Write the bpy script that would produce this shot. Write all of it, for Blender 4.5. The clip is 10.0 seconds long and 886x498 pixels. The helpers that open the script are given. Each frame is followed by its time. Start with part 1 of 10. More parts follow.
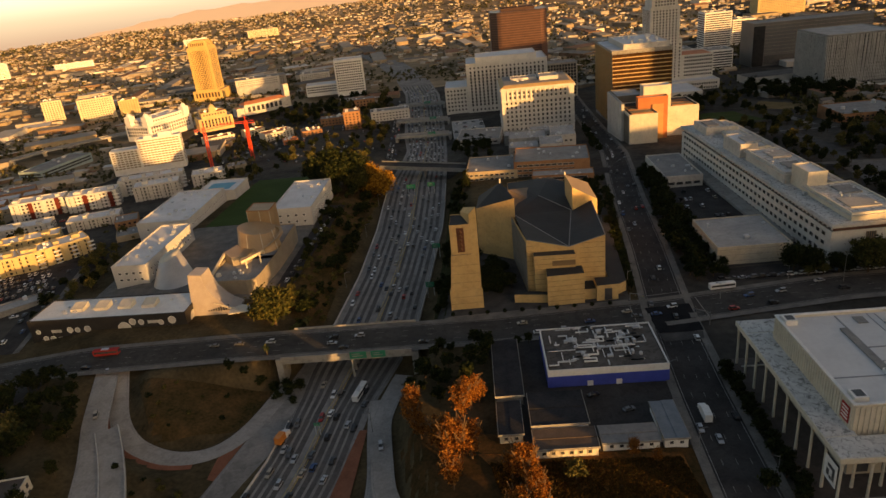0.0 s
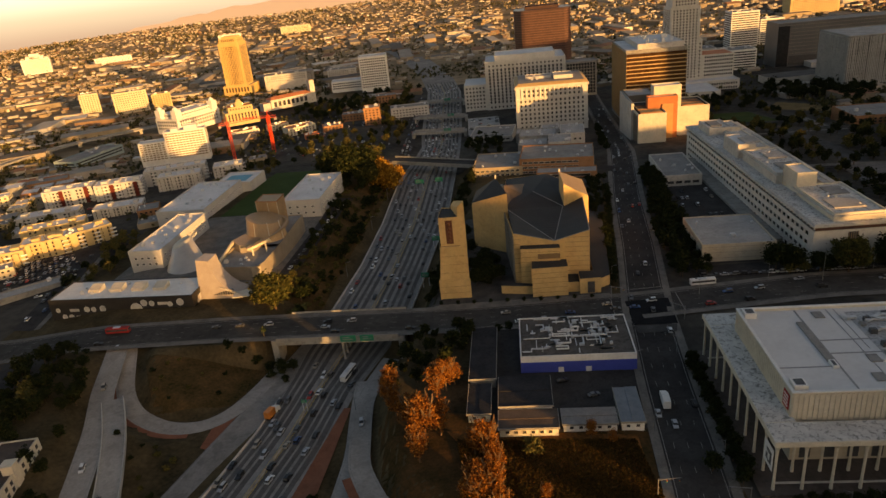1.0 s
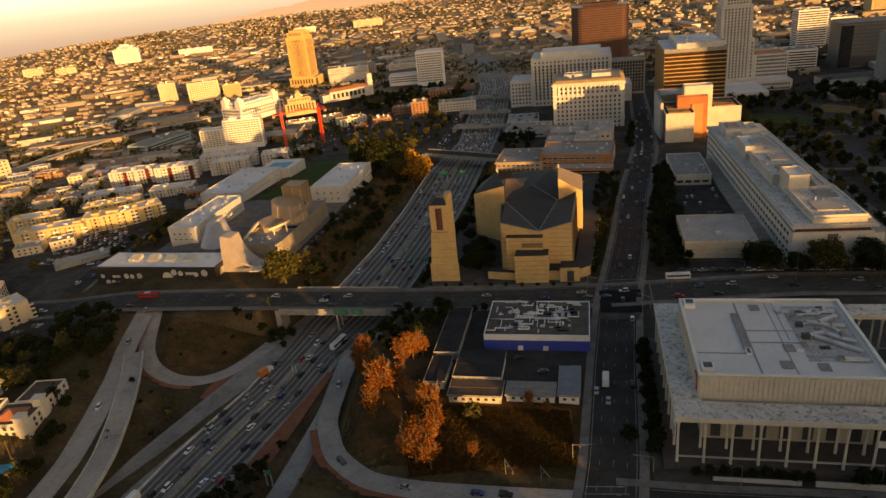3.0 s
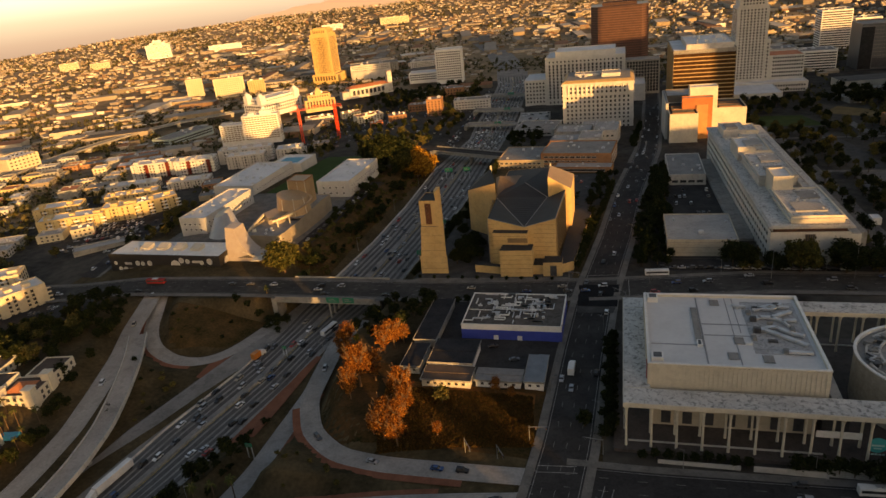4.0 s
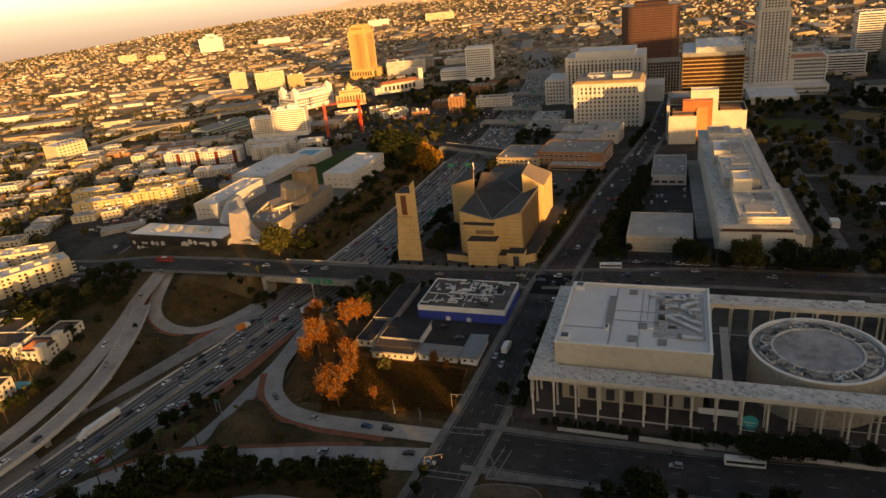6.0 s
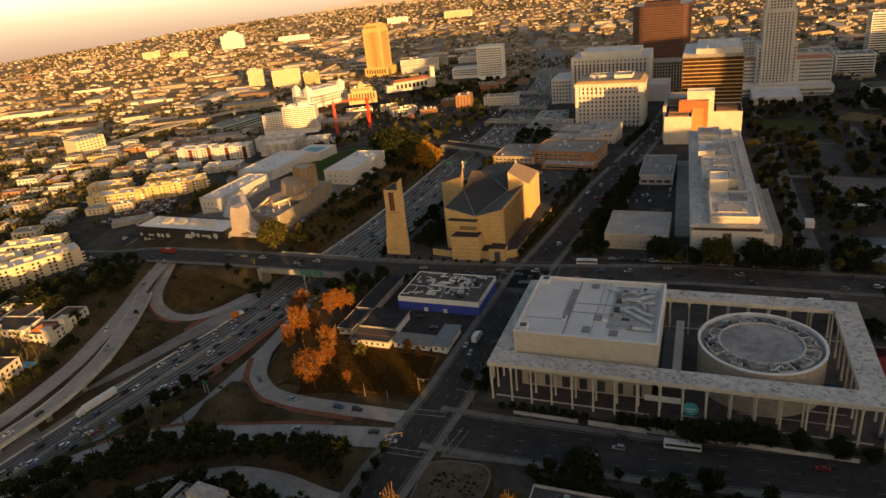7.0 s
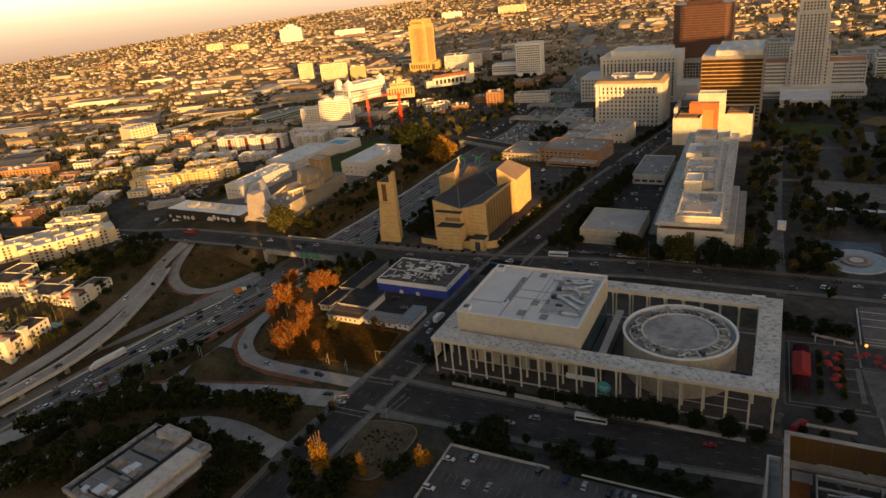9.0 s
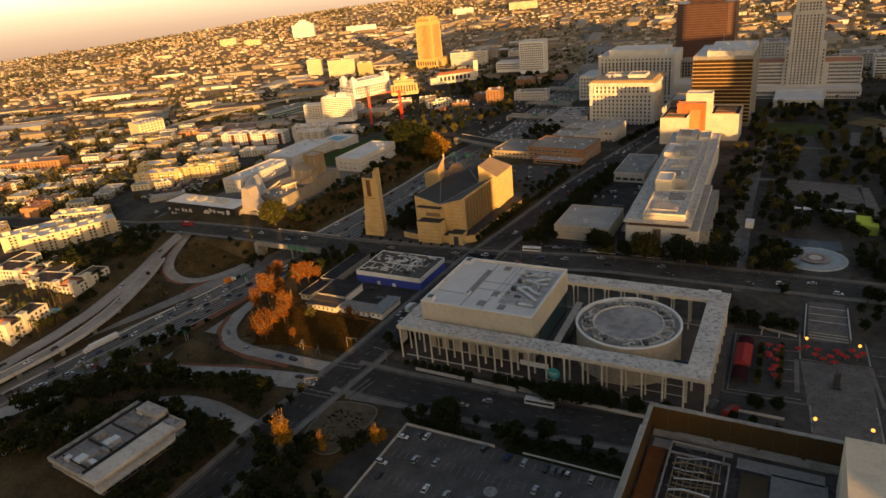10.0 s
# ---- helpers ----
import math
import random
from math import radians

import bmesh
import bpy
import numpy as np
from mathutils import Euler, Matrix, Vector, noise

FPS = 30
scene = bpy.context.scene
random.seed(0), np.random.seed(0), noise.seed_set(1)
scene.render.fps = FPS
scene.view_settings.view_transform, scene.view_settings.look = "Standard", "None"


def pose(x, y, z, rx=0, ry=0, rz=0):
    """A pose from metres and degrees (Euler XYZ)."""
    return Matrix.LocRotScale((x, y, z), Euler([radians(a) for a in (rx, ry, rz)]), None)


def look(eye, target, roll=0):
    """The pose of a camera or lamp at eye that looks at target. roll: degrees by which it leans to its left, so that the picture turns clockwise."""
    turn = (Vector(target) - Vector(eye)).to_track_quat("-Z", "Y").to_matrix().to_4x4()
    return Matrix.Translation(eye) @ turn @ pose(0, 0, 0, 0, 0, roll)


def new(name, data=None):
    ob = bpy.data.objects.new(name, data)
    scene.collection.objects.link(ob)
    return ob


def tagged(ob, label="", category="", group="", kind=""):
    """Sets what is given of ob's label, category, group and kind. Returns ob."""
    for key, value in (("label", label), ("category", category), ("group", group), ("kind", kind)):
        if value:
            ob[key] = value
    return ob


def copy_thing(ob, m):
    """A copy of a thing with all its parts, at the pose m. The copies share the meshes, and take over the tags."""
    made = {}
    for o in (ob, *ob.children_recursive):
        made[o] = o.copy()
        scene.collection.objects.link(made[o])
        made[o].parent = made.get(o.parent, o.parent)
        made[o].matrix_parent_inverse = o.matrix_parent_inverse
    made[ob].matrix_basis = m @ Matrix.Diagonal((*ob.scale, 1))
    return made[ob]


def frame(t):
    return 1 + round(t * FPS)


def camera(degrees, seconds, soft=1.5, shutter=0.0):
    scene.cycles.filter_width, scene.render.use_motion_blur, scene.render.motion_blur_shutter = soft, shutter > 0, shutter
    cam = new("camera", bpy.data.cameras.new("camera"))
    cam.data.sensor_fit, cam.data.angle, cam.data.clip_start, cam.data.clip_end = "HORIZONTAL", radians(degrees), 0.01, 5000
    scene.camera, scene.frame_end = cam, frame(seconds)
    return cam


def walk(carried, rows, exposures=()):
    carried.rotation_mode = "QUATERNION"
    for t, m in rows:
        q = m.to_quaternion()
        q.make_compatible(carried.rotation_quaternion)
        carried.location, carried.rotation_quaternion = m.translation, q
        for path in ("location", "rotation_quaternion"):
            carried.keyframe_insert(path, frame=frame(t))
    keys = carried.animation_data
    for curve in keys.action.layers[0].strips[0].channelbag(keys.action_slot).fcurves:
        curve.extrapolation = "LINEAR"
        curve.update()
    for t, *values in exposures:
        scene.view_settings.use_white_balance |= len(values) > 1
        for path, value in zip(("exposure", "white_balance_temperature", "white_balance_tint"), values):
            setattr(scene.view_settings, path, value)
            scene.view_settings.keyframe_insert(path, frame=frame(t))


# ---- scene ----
cam = camera(66.8, 10.0)
PATH = [
    (0, (-1.272, -1.005, 153.949), (-1.404, 0.836, 153.178), -6.1),
    (0.5, (9.058, -8.594, 154.815), (8.882, -6.757, 154.044), -6.0),
    (1, (19.832, -15.056, 155.537), (19.608, -13.224, 154.766), -6.0),
    (1.5, (31.157, -20.309, 155.987), (30.879, -18.484, 155.217), -6.1),
    (2, (42.859, -25.111, 156.301), (42.524, -23.296, 155.532), -6.1),
    (2.5, (53.855, -30.67, 157.046), (53.469, -28.864, 156.278), -6.1),
    (4, (89.6, -46.274, 160.101), (89.088, -44.499, 159.334), -6.0),
    (4.5, (102.078, -51.127, 161.227), (101.532, -49.363, 160.459), -6.0),
    (5, (114.664, -55.895, 162.388), (114.081, -54.142, 161.621), -6.0),
    (5.5, (127.863, -59.646, 163.408), (127.244, -57.905, 162.642), -5.9),
    (7, (168.578, -72.523, 168.885), (167.869, -70.819, 168.115), -5.9),
    (7.5, (182.282, -75.976, 170.088), (181.537, -74.287, 169.319), -5.9),
    (8, (196.481, -77.906, 171.356), (195.693, -76.236, 170.587), -6.0),
    (8.5, (210.593, -80.169, 172.639), (209.763, -78.52, 171.869), -5.9),
    (9, (224.741, -82.998, 174.476), (223.876, -81.368, 173.704), -5.9),
    (9.5, (239.395, -86.073, 176.751), (238.509, -84.457, 175.975), -5.9),
    (10, (254.264, -88.311, 178.599), (253.362, -86.706, 177.819), -5.8),
]
EXPO, SKY_STRENGTH, SUN_STRENGTH, SUN_COLOUR = 0.98, 0.112, 4.9, (1.0, 0.55, 0.17)
HAZE_GLOW = [(0.0, (0.50, 0.34, 0.22)), (0.3, (0.66, 0.47, 0.3)), (0.65, (0.9, 0.72, 0.45)), (1.0, (1.25, 1.12, 0.76))]
HAZE_GLOW_STRENGTH = 0.64
KELVIN = 7150
TINT = 19
SKYLINE = [(-60, -15, 60), (-15, 12, 110), (12, 80, 92), (80, 101, 102), (101, 119, 58), (119, 128.5, 51.5), (128.5, 136, 60.5), (136, 143, 56.5), (143, 153.5, 51.5), (153.5, 186, 165), (186, 201.5, 145), (201.5, 206.5, 116),
           (206.5, 232, 155), (232, 240, 115), (240, 284, 101.5), (284, 310, 72), (310, 325, 86), (325, 345, 84), (345, 365, 77), (365, 420, 93), (420, 490, 100), (490, 535, 86), (535, 581, 72), (581, 634, 112),
           (634, 745, 215), (745, 912, 225), (912, 975, 145), (975, 1190, 200), (1190, 1260, 111)]
walk(cam, [(t, look(eye, target, roll)) for t, eye, target, roll in PATH],
     exposures=[(0.0, EXPO - 0.12, KELVIN, TINT), (2.5, EXPO - 0.1, KELVIN, TINT), (4.5, EXPO - 0.05, KELVIN, TINT), (7.5, EXPO + 0.04, KELVIN, TINT), (8.5, EXPO + 0.07, KELVIN, TINT), (10.0, EXPO + 0.08, KELVIN, TINT)])

# ---- light ----
SUN_EL = 6.0
SUN_TO = Vector((0.70, -0.714, 0.0)).normalized()
world = bpy.data.worlds.new("evening_sky")
scene.world = world
world.use_nodes = True
wn = world.node_tree.nodes
wl = world.node_tree.links
sky = wn.new("ShaderNodeTexSky")
sky.sky_type = "NISHITA"
sky.sun_disc = False
sky.sun_elevation = radians(SUN_EL)
sky.sun_rotation = math.atan2(SUN_TO.x, SUN_TO.y)
sky.air_density, sky.dust_density, sky.ozone_density = 1.0, 3.2, 1.0
wl.new(sky.outputs[0], wn["Background"].inputs[0])
wn["Background"].inputs[1].default_value = SKY_STRENGTH
sun_data = bpy.data.lights.new("sun", "SUN")
sun_data.energy, sun_data.angle, sun_data.color = SUN_STRENGTH, radians(0.5), SUN_COLOUR
sun = new("sun", sun_data)
c_el, s_el = math.cos(radians(SUN_EL)), math.sin(radians(SUN_EL))
sun.matrix_world = look((0, 0, 600), (-SUN_TO.x * c_el, -SUN_TO.y * c_el, 600 - s_el))

# ---- materials ----
MATS = {}


def ramp_node(nt, stops):
    r = nt.nodes.new("ShaderNodeValToRGB")
    el = r.color_ramp.elements
    while len(el) < len(stops):
        el.new(0.5)
    for e, (p, c) in zip(el, stops):
        e.position, e.color = p, (*c, 1)
    return r


def mat(name, c1, c2, scale=0.15, fine=2.5, rough=0.85, metal=0.0, bump=0.0, random_by="", spread=0.25, contrast=0.5, stains=0.0):
    """Two-scale noise between two colours; random_by: 'object' or 'island' shifts the brightness of each piece."""
    if name in MATS:
        return MATS[name]
    m = bpy.data.materials.new(name)
    m.use_nodes = True
    nt = m.node_tree
    b = nt.nodes["Principled BSDF"]
    b.inputs["Roughness"].default_value, b.inputs["Metallic"].default_value = rough, metal
    b.inputs["Specular IOR Level"].default_value = 0.04 if rough > 0.8 else 0.45
    tc = nt.nodes.new("ShaderNodeNewGeometry")
    n1 = nt.nodes.new("ShaderNodeTexNoise")
    n1.inputs["Scale"].default_value, n1.inputs["Detail"].default_value, n1.inputs["Roughness"].default_value = scale, 5, 0.6
    n2 = nt.nodes.new("ShaderNodeTexNoise")
    n2.inputs["Scale"].default_value, n2.inputs["Detail"].default_value = fine, 3
    for n in (n1, n2):
        nt.links.new(tc.outputs["Position"], n.inputs["Vector"])
    ad = nt.nodes.new("ShaderNodeMath")
    ad.operation = "MULTIPLY_ADD"
    nt.links.new(n2.outputs["Fac"], ad.inputs[0])
    ad.inputs[1].default_value = 0.45
    nt.links.new(n1.outputs["Fac"], ad.inputs[2])
    mid = 0.72
    r = ramp_node(nt, [(max(0, mid - contrast / 2), c1), (min(1, mid + contrast / 2), c2)])
    nt.links.new(ad.outputs[0], r.inputs[0])
    col = r.outputs[0]
    if stains:
        n3 = nt.nodes.new("ShaderNodeTexNoise")
        n3.inputs["Scale"].default_value, n3.inputs["Detail"].default_value = scale * 4, 8
        nt.links.new(tc.outputs["Position"], n3.inputs["Vector"])
        r3 = ramp_node(nt, [(0.5, (1, 1, 1)), (0.62, (1 - stains,) * 3)])
        nt.links.new(n3.outputs["Fac"], r3.inputs[0])
        mx = nt.nodes.new("ShaderNodeMix")
        mx.data_type, mx.blend_type = "RGBA", "MULTIPLY"
        mx.inputs["Factor"].default_value = 1
        nt.links.new(col, mx.inputs["A"])
        nt.links.new(r3.outputs[0], mx.inputs["B"])
        col = mx.outputs["Result"]
    if random_by:
        if random_by == "object":
            src = nt.nodes.new("ShaderNodeObjectInfo").outputs["Random"]
        else:
            src = tc.outputs["Random Per Island"]
        mr = nt.nodes.new("ShaderNodeMapRange")
        mr.inputs["To Min"].default_value, mr.inputs["To Max"].default_value = 1 - spread, 1 + spread
        nt.links.new(src, mr.inputs["Value"])
        hs = nt.nodes.new("ShaderNodeHueSaturation")
        nt.links.new(mr.outputs[0], hs.inputs["Value"])
        nt.links.new(col, hs.inputs["Color"])
        col = hs.outputs[0]
    nt.links.new(col, b.inputs["Base Color"])
    if bump:
        bp = nt.nodes.new("ShaderNodeBump")
        bp.inputs["Strength"].default_value, bp.inputs["Distance"].default_value = 0.5, bump
        nt.links.new(n2.outputs["Fac"], bp.inputs["Height"])
        nt.links.new(bp.outputs[0], b.inputs["Normal"])
    MATS[name] = m
    return m


def island_mat(name, stops, rough=0.8, fine=0.5):
    """Each separate piece takes one of several colours by chance."""
    m = bpy.data.materials.new(name)
    m.use_nodes = True
    nt = m.node_tree
    b = nt.nodes["Principled BSDF"]
    b.inputs["Roughness"].default_value = rough
    b.inputs["Specular IOR Level"].default_value = 0.03
    g = nt.nodes.new("ShaderNodeNewGeometry")
    r = ramp_node(nt, stops)
    r.color_ramp.interpolation = "CONSTANT"
    nt.links.new(g.outputs["Random Per Island"], r.inputs[0])
    n = nt.nodes.new("ShaderNodeTexNoise")
    n.inputs["Scale"].default_value, n.inputs["Detail"].default_value = fine, 4
    nt.links.new(g.outputs["Position"], n.inputs["Vector"])
    mr = nt.nodes.new("ShaderNodeMapRange")
    mr.inputs["To Min"].default_value, mr.inputs["To Max"].default_value = 0.6, 1.4
    nt.links.new(n.outputs["Fac"], mr.inputs["Value"])
    hs = nt.nodes.new("ShaderNodeHueSaturation")
    nt.links.new(mr.outputs[0], hs.inputs["Value"])
    nt.links.new(r.outputs[0], hs.inputs["Color"])
    nt.links.new(hs.outputs[0], b.inputs["Base Color"])
    MATS[name] = m
    return m


ASPHALT = mat("asphalt", (0.031, 0.0295, 0.0285), (0.071, 0.0665, 0.062), 0.08, 1.2, 0.9, stains=0.25)
FREEWAY = mat("worn_concrete_road", (0.155, 0.148, 0.138), (0.31, 0.29, 0.264), 0.05, 1.0, 0.85, stains=0.25)
RAMP_M = mat("ramp_concrete", (0.22, 0.208, 0.19), (0.41, 0.38, 0.345), 0.06, 1.0, 0.85, stains=0.2)
SIDEWALK = mat("sidewalk_concrete", (0.11, 0.103, 0.092), (0.23, 0.212, 0.188), 0.15, 1.5, 0.9, stains=0.2)
PAINT_W = mat("white_road_paint", (0.12, 0.115, 0.11), (0.34, 0.325, 0.3), 0.6, 3.0, 0.7)
PAINT_Y = mat("yellow_road_paint", (0.45, 0.3, 0.05), (0.65, 0.45, 0.1), 0.6, 3.0, 0.7)
TRACK = mat("tyre_darkened_concrete", (0.075, 0.072, 0.068), (0.14, 0.132, 0.122), 0.08, 0.8, 0.85, stains=0.2)
GORE = mat("red_gravel", (0.16, 0.066, 0.04), (0.27, 0.115, 0.068), 0.2, 1.5, 0.95)
GROUND = mat("dry_ground", (0.018, 0.017, 0.009), (0.122, 0.09, 0.048), 0.045, 0.6, 0.95, bump=0.3, contrast=0.6)
# leafy grass whose orange also stands for the low sunbeams
LOTGRASS = mat("sun_streaked_leaf_grass", (0.03, 0.026, 0.01), (0.24, 0.1, 0.03), 0.09, 1.1, 0.95, bump=0.3, contrast=0.34)
DRYGRASS = mat("dry_grass", (0.016, 0.02, 0.007), (0.13, 0.075, 0.032), 0.06, 0.8, 0.95, bump=0.3)
GREENGRASS = mat("mown_grass", (0.018, 0.024, 0.009), (0.05, 0.05, 0.02), 0.06, 0.9, 0.95)
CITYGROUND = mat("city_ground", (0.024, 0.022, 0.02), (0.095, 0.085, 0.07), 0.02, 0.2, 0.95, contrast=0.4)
# far ground colour is brightened to stand for the golden haze over it
FARGROUND = mat("hazed_far_ground", (0.095, 0.074, 0.045), (0.39, 0.29, 0.18), 0.006, 0.05, 0.95, contrast=0.45)
TURF = mat("sports_turf", (0.035, 0.058, 0.016), (0.052, 0.082, 0.022), 0.05, 0.8, 0.9)
OCHRE = mat("ochre_stone", (0.5, 0.33, 0.13), (0.62, 0.43, 0.19), 0.12, 1.5, 0.8, stains=0.14)
SLATE = mat("lead_roof", (0.014, 0.014, 0.015), (0.03, 0.029, 0.028), 0.08, 1.2, 0.75)
CONC = mat("pale_concrete", (0.42, 0.4, 0.36), (0.58, 0.55, 0.5), 0.1, 1.2, 0.85, stains=0.2)
CONC_D = mat("grey_concrete", (0.22, 0.21, 0.195), (0.34, 0.33, 0.3), 0.1, 1.2, 0.85, stains=0.25)
STONE_W = mat("white_stone", (0.5, 0.48, 0.43), (0.66, 0.63, 0.57), 0.08, 1.0, 0.8, stains=0.12)
ROOF_W = mat("white_roof_membrane", (0.5, 0.51, 0.52), (0.68, 0.68, 0.68), 0.06, 1.0, 0.8, stains=0.12)
ROOF_T = mat("smooth_grey_membrane", (0.52, 0.52, 0.52), (0.62, 0.62, 0.61), 0.05, 0.6, 0.8, stains=0.06)
CREAM = mat("cream_concrete", (0.5, 0.46, 0.37), (0.66, 0.61, 0.5), 0.1, 1.2, 0.85, stains=0.12)
ROOF_S = mat("stained_white_roof", (0.42, 0.41, 0.385), (0.64, 0.62, 0.58), 0.12, 0.9, 0.85, stains=0.62)
for node in ROOF_S.node_tree.nodes:
    if node.type == "TEX_NOISE" and node.inputs["Detail"].default_value > 7:
        node.inputs["Scale"].default_value, node.inputs["Distortion"].default_value, node.inputs["Roughness"].default_value = 0.55, 0.7, 0.72
ROOF_G = mat("grey_gravel_roof", (0.2, 0.195, 0.185), (0.3, 0.29, 0.275), 0.1, 1.2, 0.9, stains=0.18)
ROOF_H = mat("weathered_pale_roof", (0.28, 0.275, 0.262), (0.42, 0.41, 0.39), 0.08, 0.8, 0.88, stains=0.15)
GOLDSTONE = mat("gold_buff_stone", (0.48, 0.33, 0.12), (0.58, 0.41, 0.16), 0.1, 1.0, 0.7)
ROOF_D = mat("dark_tar_roof", (0.02, 0.021, 0.024), (0.05, 0.05, 0.053), 0.12, 1.2, 0.85, stains=0.2)
METAL_L = mat("light_sheet_metal", (0.45, 0.46, 0.47), (0.66, 0.66, 0.66), 0.3, 2.0, 0.45, 0.5)
METAL_D = mat("dark_metal", (0.05, 0.05, 0.055), (0.1, 0.1, 0.1), 0.3, 2.0, 0.5, 0.3)
GLASS_D = mat("dark_window_glass", (0.03, 0.031, 0.033), (0.075, 0.074, 0.072), 0.2, 0.5, 0.12, random_by="object", spread=0.5)
GLASS_B = mat("bronze_glass", (0.07, 0.035, 0.015), (0.13, 0.07, 0.03), 0.2, 0.5, 0.2, 0.3)
BLUE = mat("blue_paint", (0.03, 0.05, 0.28), (0.045, 0.075, 0.38), 0.2, 1.5, 0.6)
BLACK = mat("charcoal_panel", (0.016, 0.015, 0.014), (0.032, 0.029, 0.026), 0.2, 1.5, 0.6)
SCHOOLWHITE = mat("pale_grey_render", (0.42, 0.41, 0.39), (0.54, 0.53, 0.5), 0.1, 1.0, 0.75, stains=0.08)
WHITE = mat("white_paint", (0.6, 0.59, 0.56), (0.78, 0.77, 0.74), 0.2, 1.5, 0.6, stains=0.1)
STEEL = mat("brushed_steel", (0.42, 0.4, 0.37), (0.56, 0.53, 0.49), 0.1, 1.5, 0.42, 0.55)
COPPER = mat("brown_metal_panel", (0.28, 0.19, 0.105), (0.39, 0.275, 0.155), 0.1, 1.5, 0.5, 0.3)
BRICK = mat("brown_brick", (0.26, 0.13, 0.065), (0.38, 0.21, 0.11), 0.2, 2.0, 0.85, stains=0.15)
REDWALL = mat("rust_red_panel", (0.34, 0.1, 0.03), (0.46, 0.16, 0.05), 0.1, 1.5, 0.7)
WARMSTUCCO = mat("warm_cream_stucco", (0.52, 0.44, 0.3), (0.64, 0.56, 0.4), 0.1, 1.0, 0.85, stains=0.1)
YELLOWSTUCCO = mat("yellow_stucco", (0.44, 0.33, 0.16), (0.56, 0.44, 0.23), 0.1, 1.0, 0.85, stains=0.1)
TILE_RED = mat("red_roof_tile", (0.34, 0.11, 0.045), (0.48, 0.19, 0.08), 0.3, 2.5, 0.8)
DARKFACADE = mat("dark_brown_glass_facade", (0.05, 0.027, 0.021), (0.085, 0.047, 0.037), 0.1, 0.8, 0.35, 0.1)
CRANE = mat("red_crane_paint", (0.55, 0.05, 0.02), (0.75, 0.09, 0.03), 0.2, 1.0, 0.5)
SIGN = mat("green_sign", (0.01, 0.16, 0.09), (0.015, 0.22, 0.12), 0.3, 1.0, 0.5)
WATER = mat("pool_water", (0.03, 0.25, 0.4), (0.05, 0.35, 0.5), 0.3, 1.0, 0.08)
REDCLOTH = mat("red_canvas", (0.27, 0.012, 0.009), (0.36, 0.02, 0.013), 0.4, 2.0, 0.8)
TEAL = mat("teal_banner", (0.02, 0.26, 0.27), (0.04, 0.36, 0.37), 0.3, 1.5, 0.7)
BARK = mat("bark", (0.06, 0.04, 0.025), (0.13, 0.09, 0.06), 0.8, 4.0, 0.95)
LIME = mat("lime_panel", (0.28, 0.4, 0.04), (0.36, 0.5, 0.06), 0.2, 1.0, 0.7)
PLAZA_PALE = mat("pale_plaza_paving", (0.1, 0.094, 0.09), (0.19, 0.178, 0.168), 0.15, 1.0, 0.85, stains=0.3)
GRAVEL = mat("beige_gravel", (0.07, 0.052, 0.034), (0.15, 0.115, 0.075), 0.2, 2.5, 0.95, stains=0.25)
PLAZA = mat("plaza_paving", (0.045, 0.043, 0.041), (0.1, 0.095, 0.088), 0.15, 1.2, 0.85, stains=0.15)
TYRE = mat("tyre_rubber", (0.015, 0.015, 0.015), (0.03, 0.03, 0.03), 0.5, 5.0, 0.9)


def leaf_mat(name, stops):
    m = island_mat(name, stops, 0.75, 0.4)
    return m


LEAF_G = leaf_mat("green_leaves", [(0, (0.012, 0.017, 0.006)), (0.35, (0.02, 0.026, 0.009)), (0.7, (0.034, 0.037, 0.013))])
LEAF_O = leaf_mat("olive_leaves", [(0, (0.06, 0.06, 0.02)), (0.4, (0.09, 0.08, 0.025)), (0.75, (0.13, 0.1, 0.03))])
LEAF_A = leaf_mat("autumn_leaves", [(0, (0.1, 0.032, 0.008)), (0.3, (0.2, 0.072, 0.014)), (0.65, (0.31, 0.13, 0.026))])
LEAF_Y = leaf_mat("golden_leaves", [(0, (0.16, 0.075, 0.01)), (0.35, (0.28, 0.14, 0.016)), (0.7, (0.4, 0.22, 0.03))])
LEAF_M = leaf_mat("yellow_green_leaves", [(0, (0.03, 0.034, 0.01)), (0.35, (0.055, 0.054, 0.016)), (0.75, (0.095, 0.08, 0.022))])
LEAF_P = leaf_mat("palm_fronds", [(0, (0.06, 0.07, 0.02)), (0.5, (0.1, 0.095, 0.03))])


# ---- mesh helpers ----
def box(bm, x0, x1, y0, y1, z0, z1, mi=0, skip=""):
    v = [bm.verts.new((x, y, z)) for z in (z0, z1) for y in (y0, y1) for x in (x0, x1)]
    for key, q in (("d", (0, 2, 3, 1)), ("u", (4, 5, 7, 6)), ("f", (0, 1, 5, 4)), ("b", (3, 2, 6, 7)), ("l", (2, 0, 4, 6)), ("r", (1, 3, 7, 5))):
        if key not in skip:
            bm.faces.new([v[i] for i in q]).material_index = mi
    return v


def bar(bm, a, b, w, h=None, mi=0):
    """A square bar from a to b."""
    a, b = Vector(a), Vector(b)
    d = (b - a).normalized()
    side = d.cross(Vector((0, 0, 1)))
    side = side.normalized() if side.length > 1e-3 else Vector((1, 0, 0))
    up = side.cross(d).normalized()
    h = h or w
    vs = [bm.verts.new(p + side * sx * w / 2 + up * sz * h / 2) for p in (a, b) for sx, sz in ((-1, -1), (1, -1), (1, 1), (-1, 1))]
    for i in range(4):
        j = (i + 1) % 4
        bm.faces.new((vs[i], vs[j], vs[4 + j], vs[4 + i])).material_index = mi
    bm.faces.new(vs[3::-1]).material_index = mi
    bm.faces.new(vs[4:]).material_index = mi


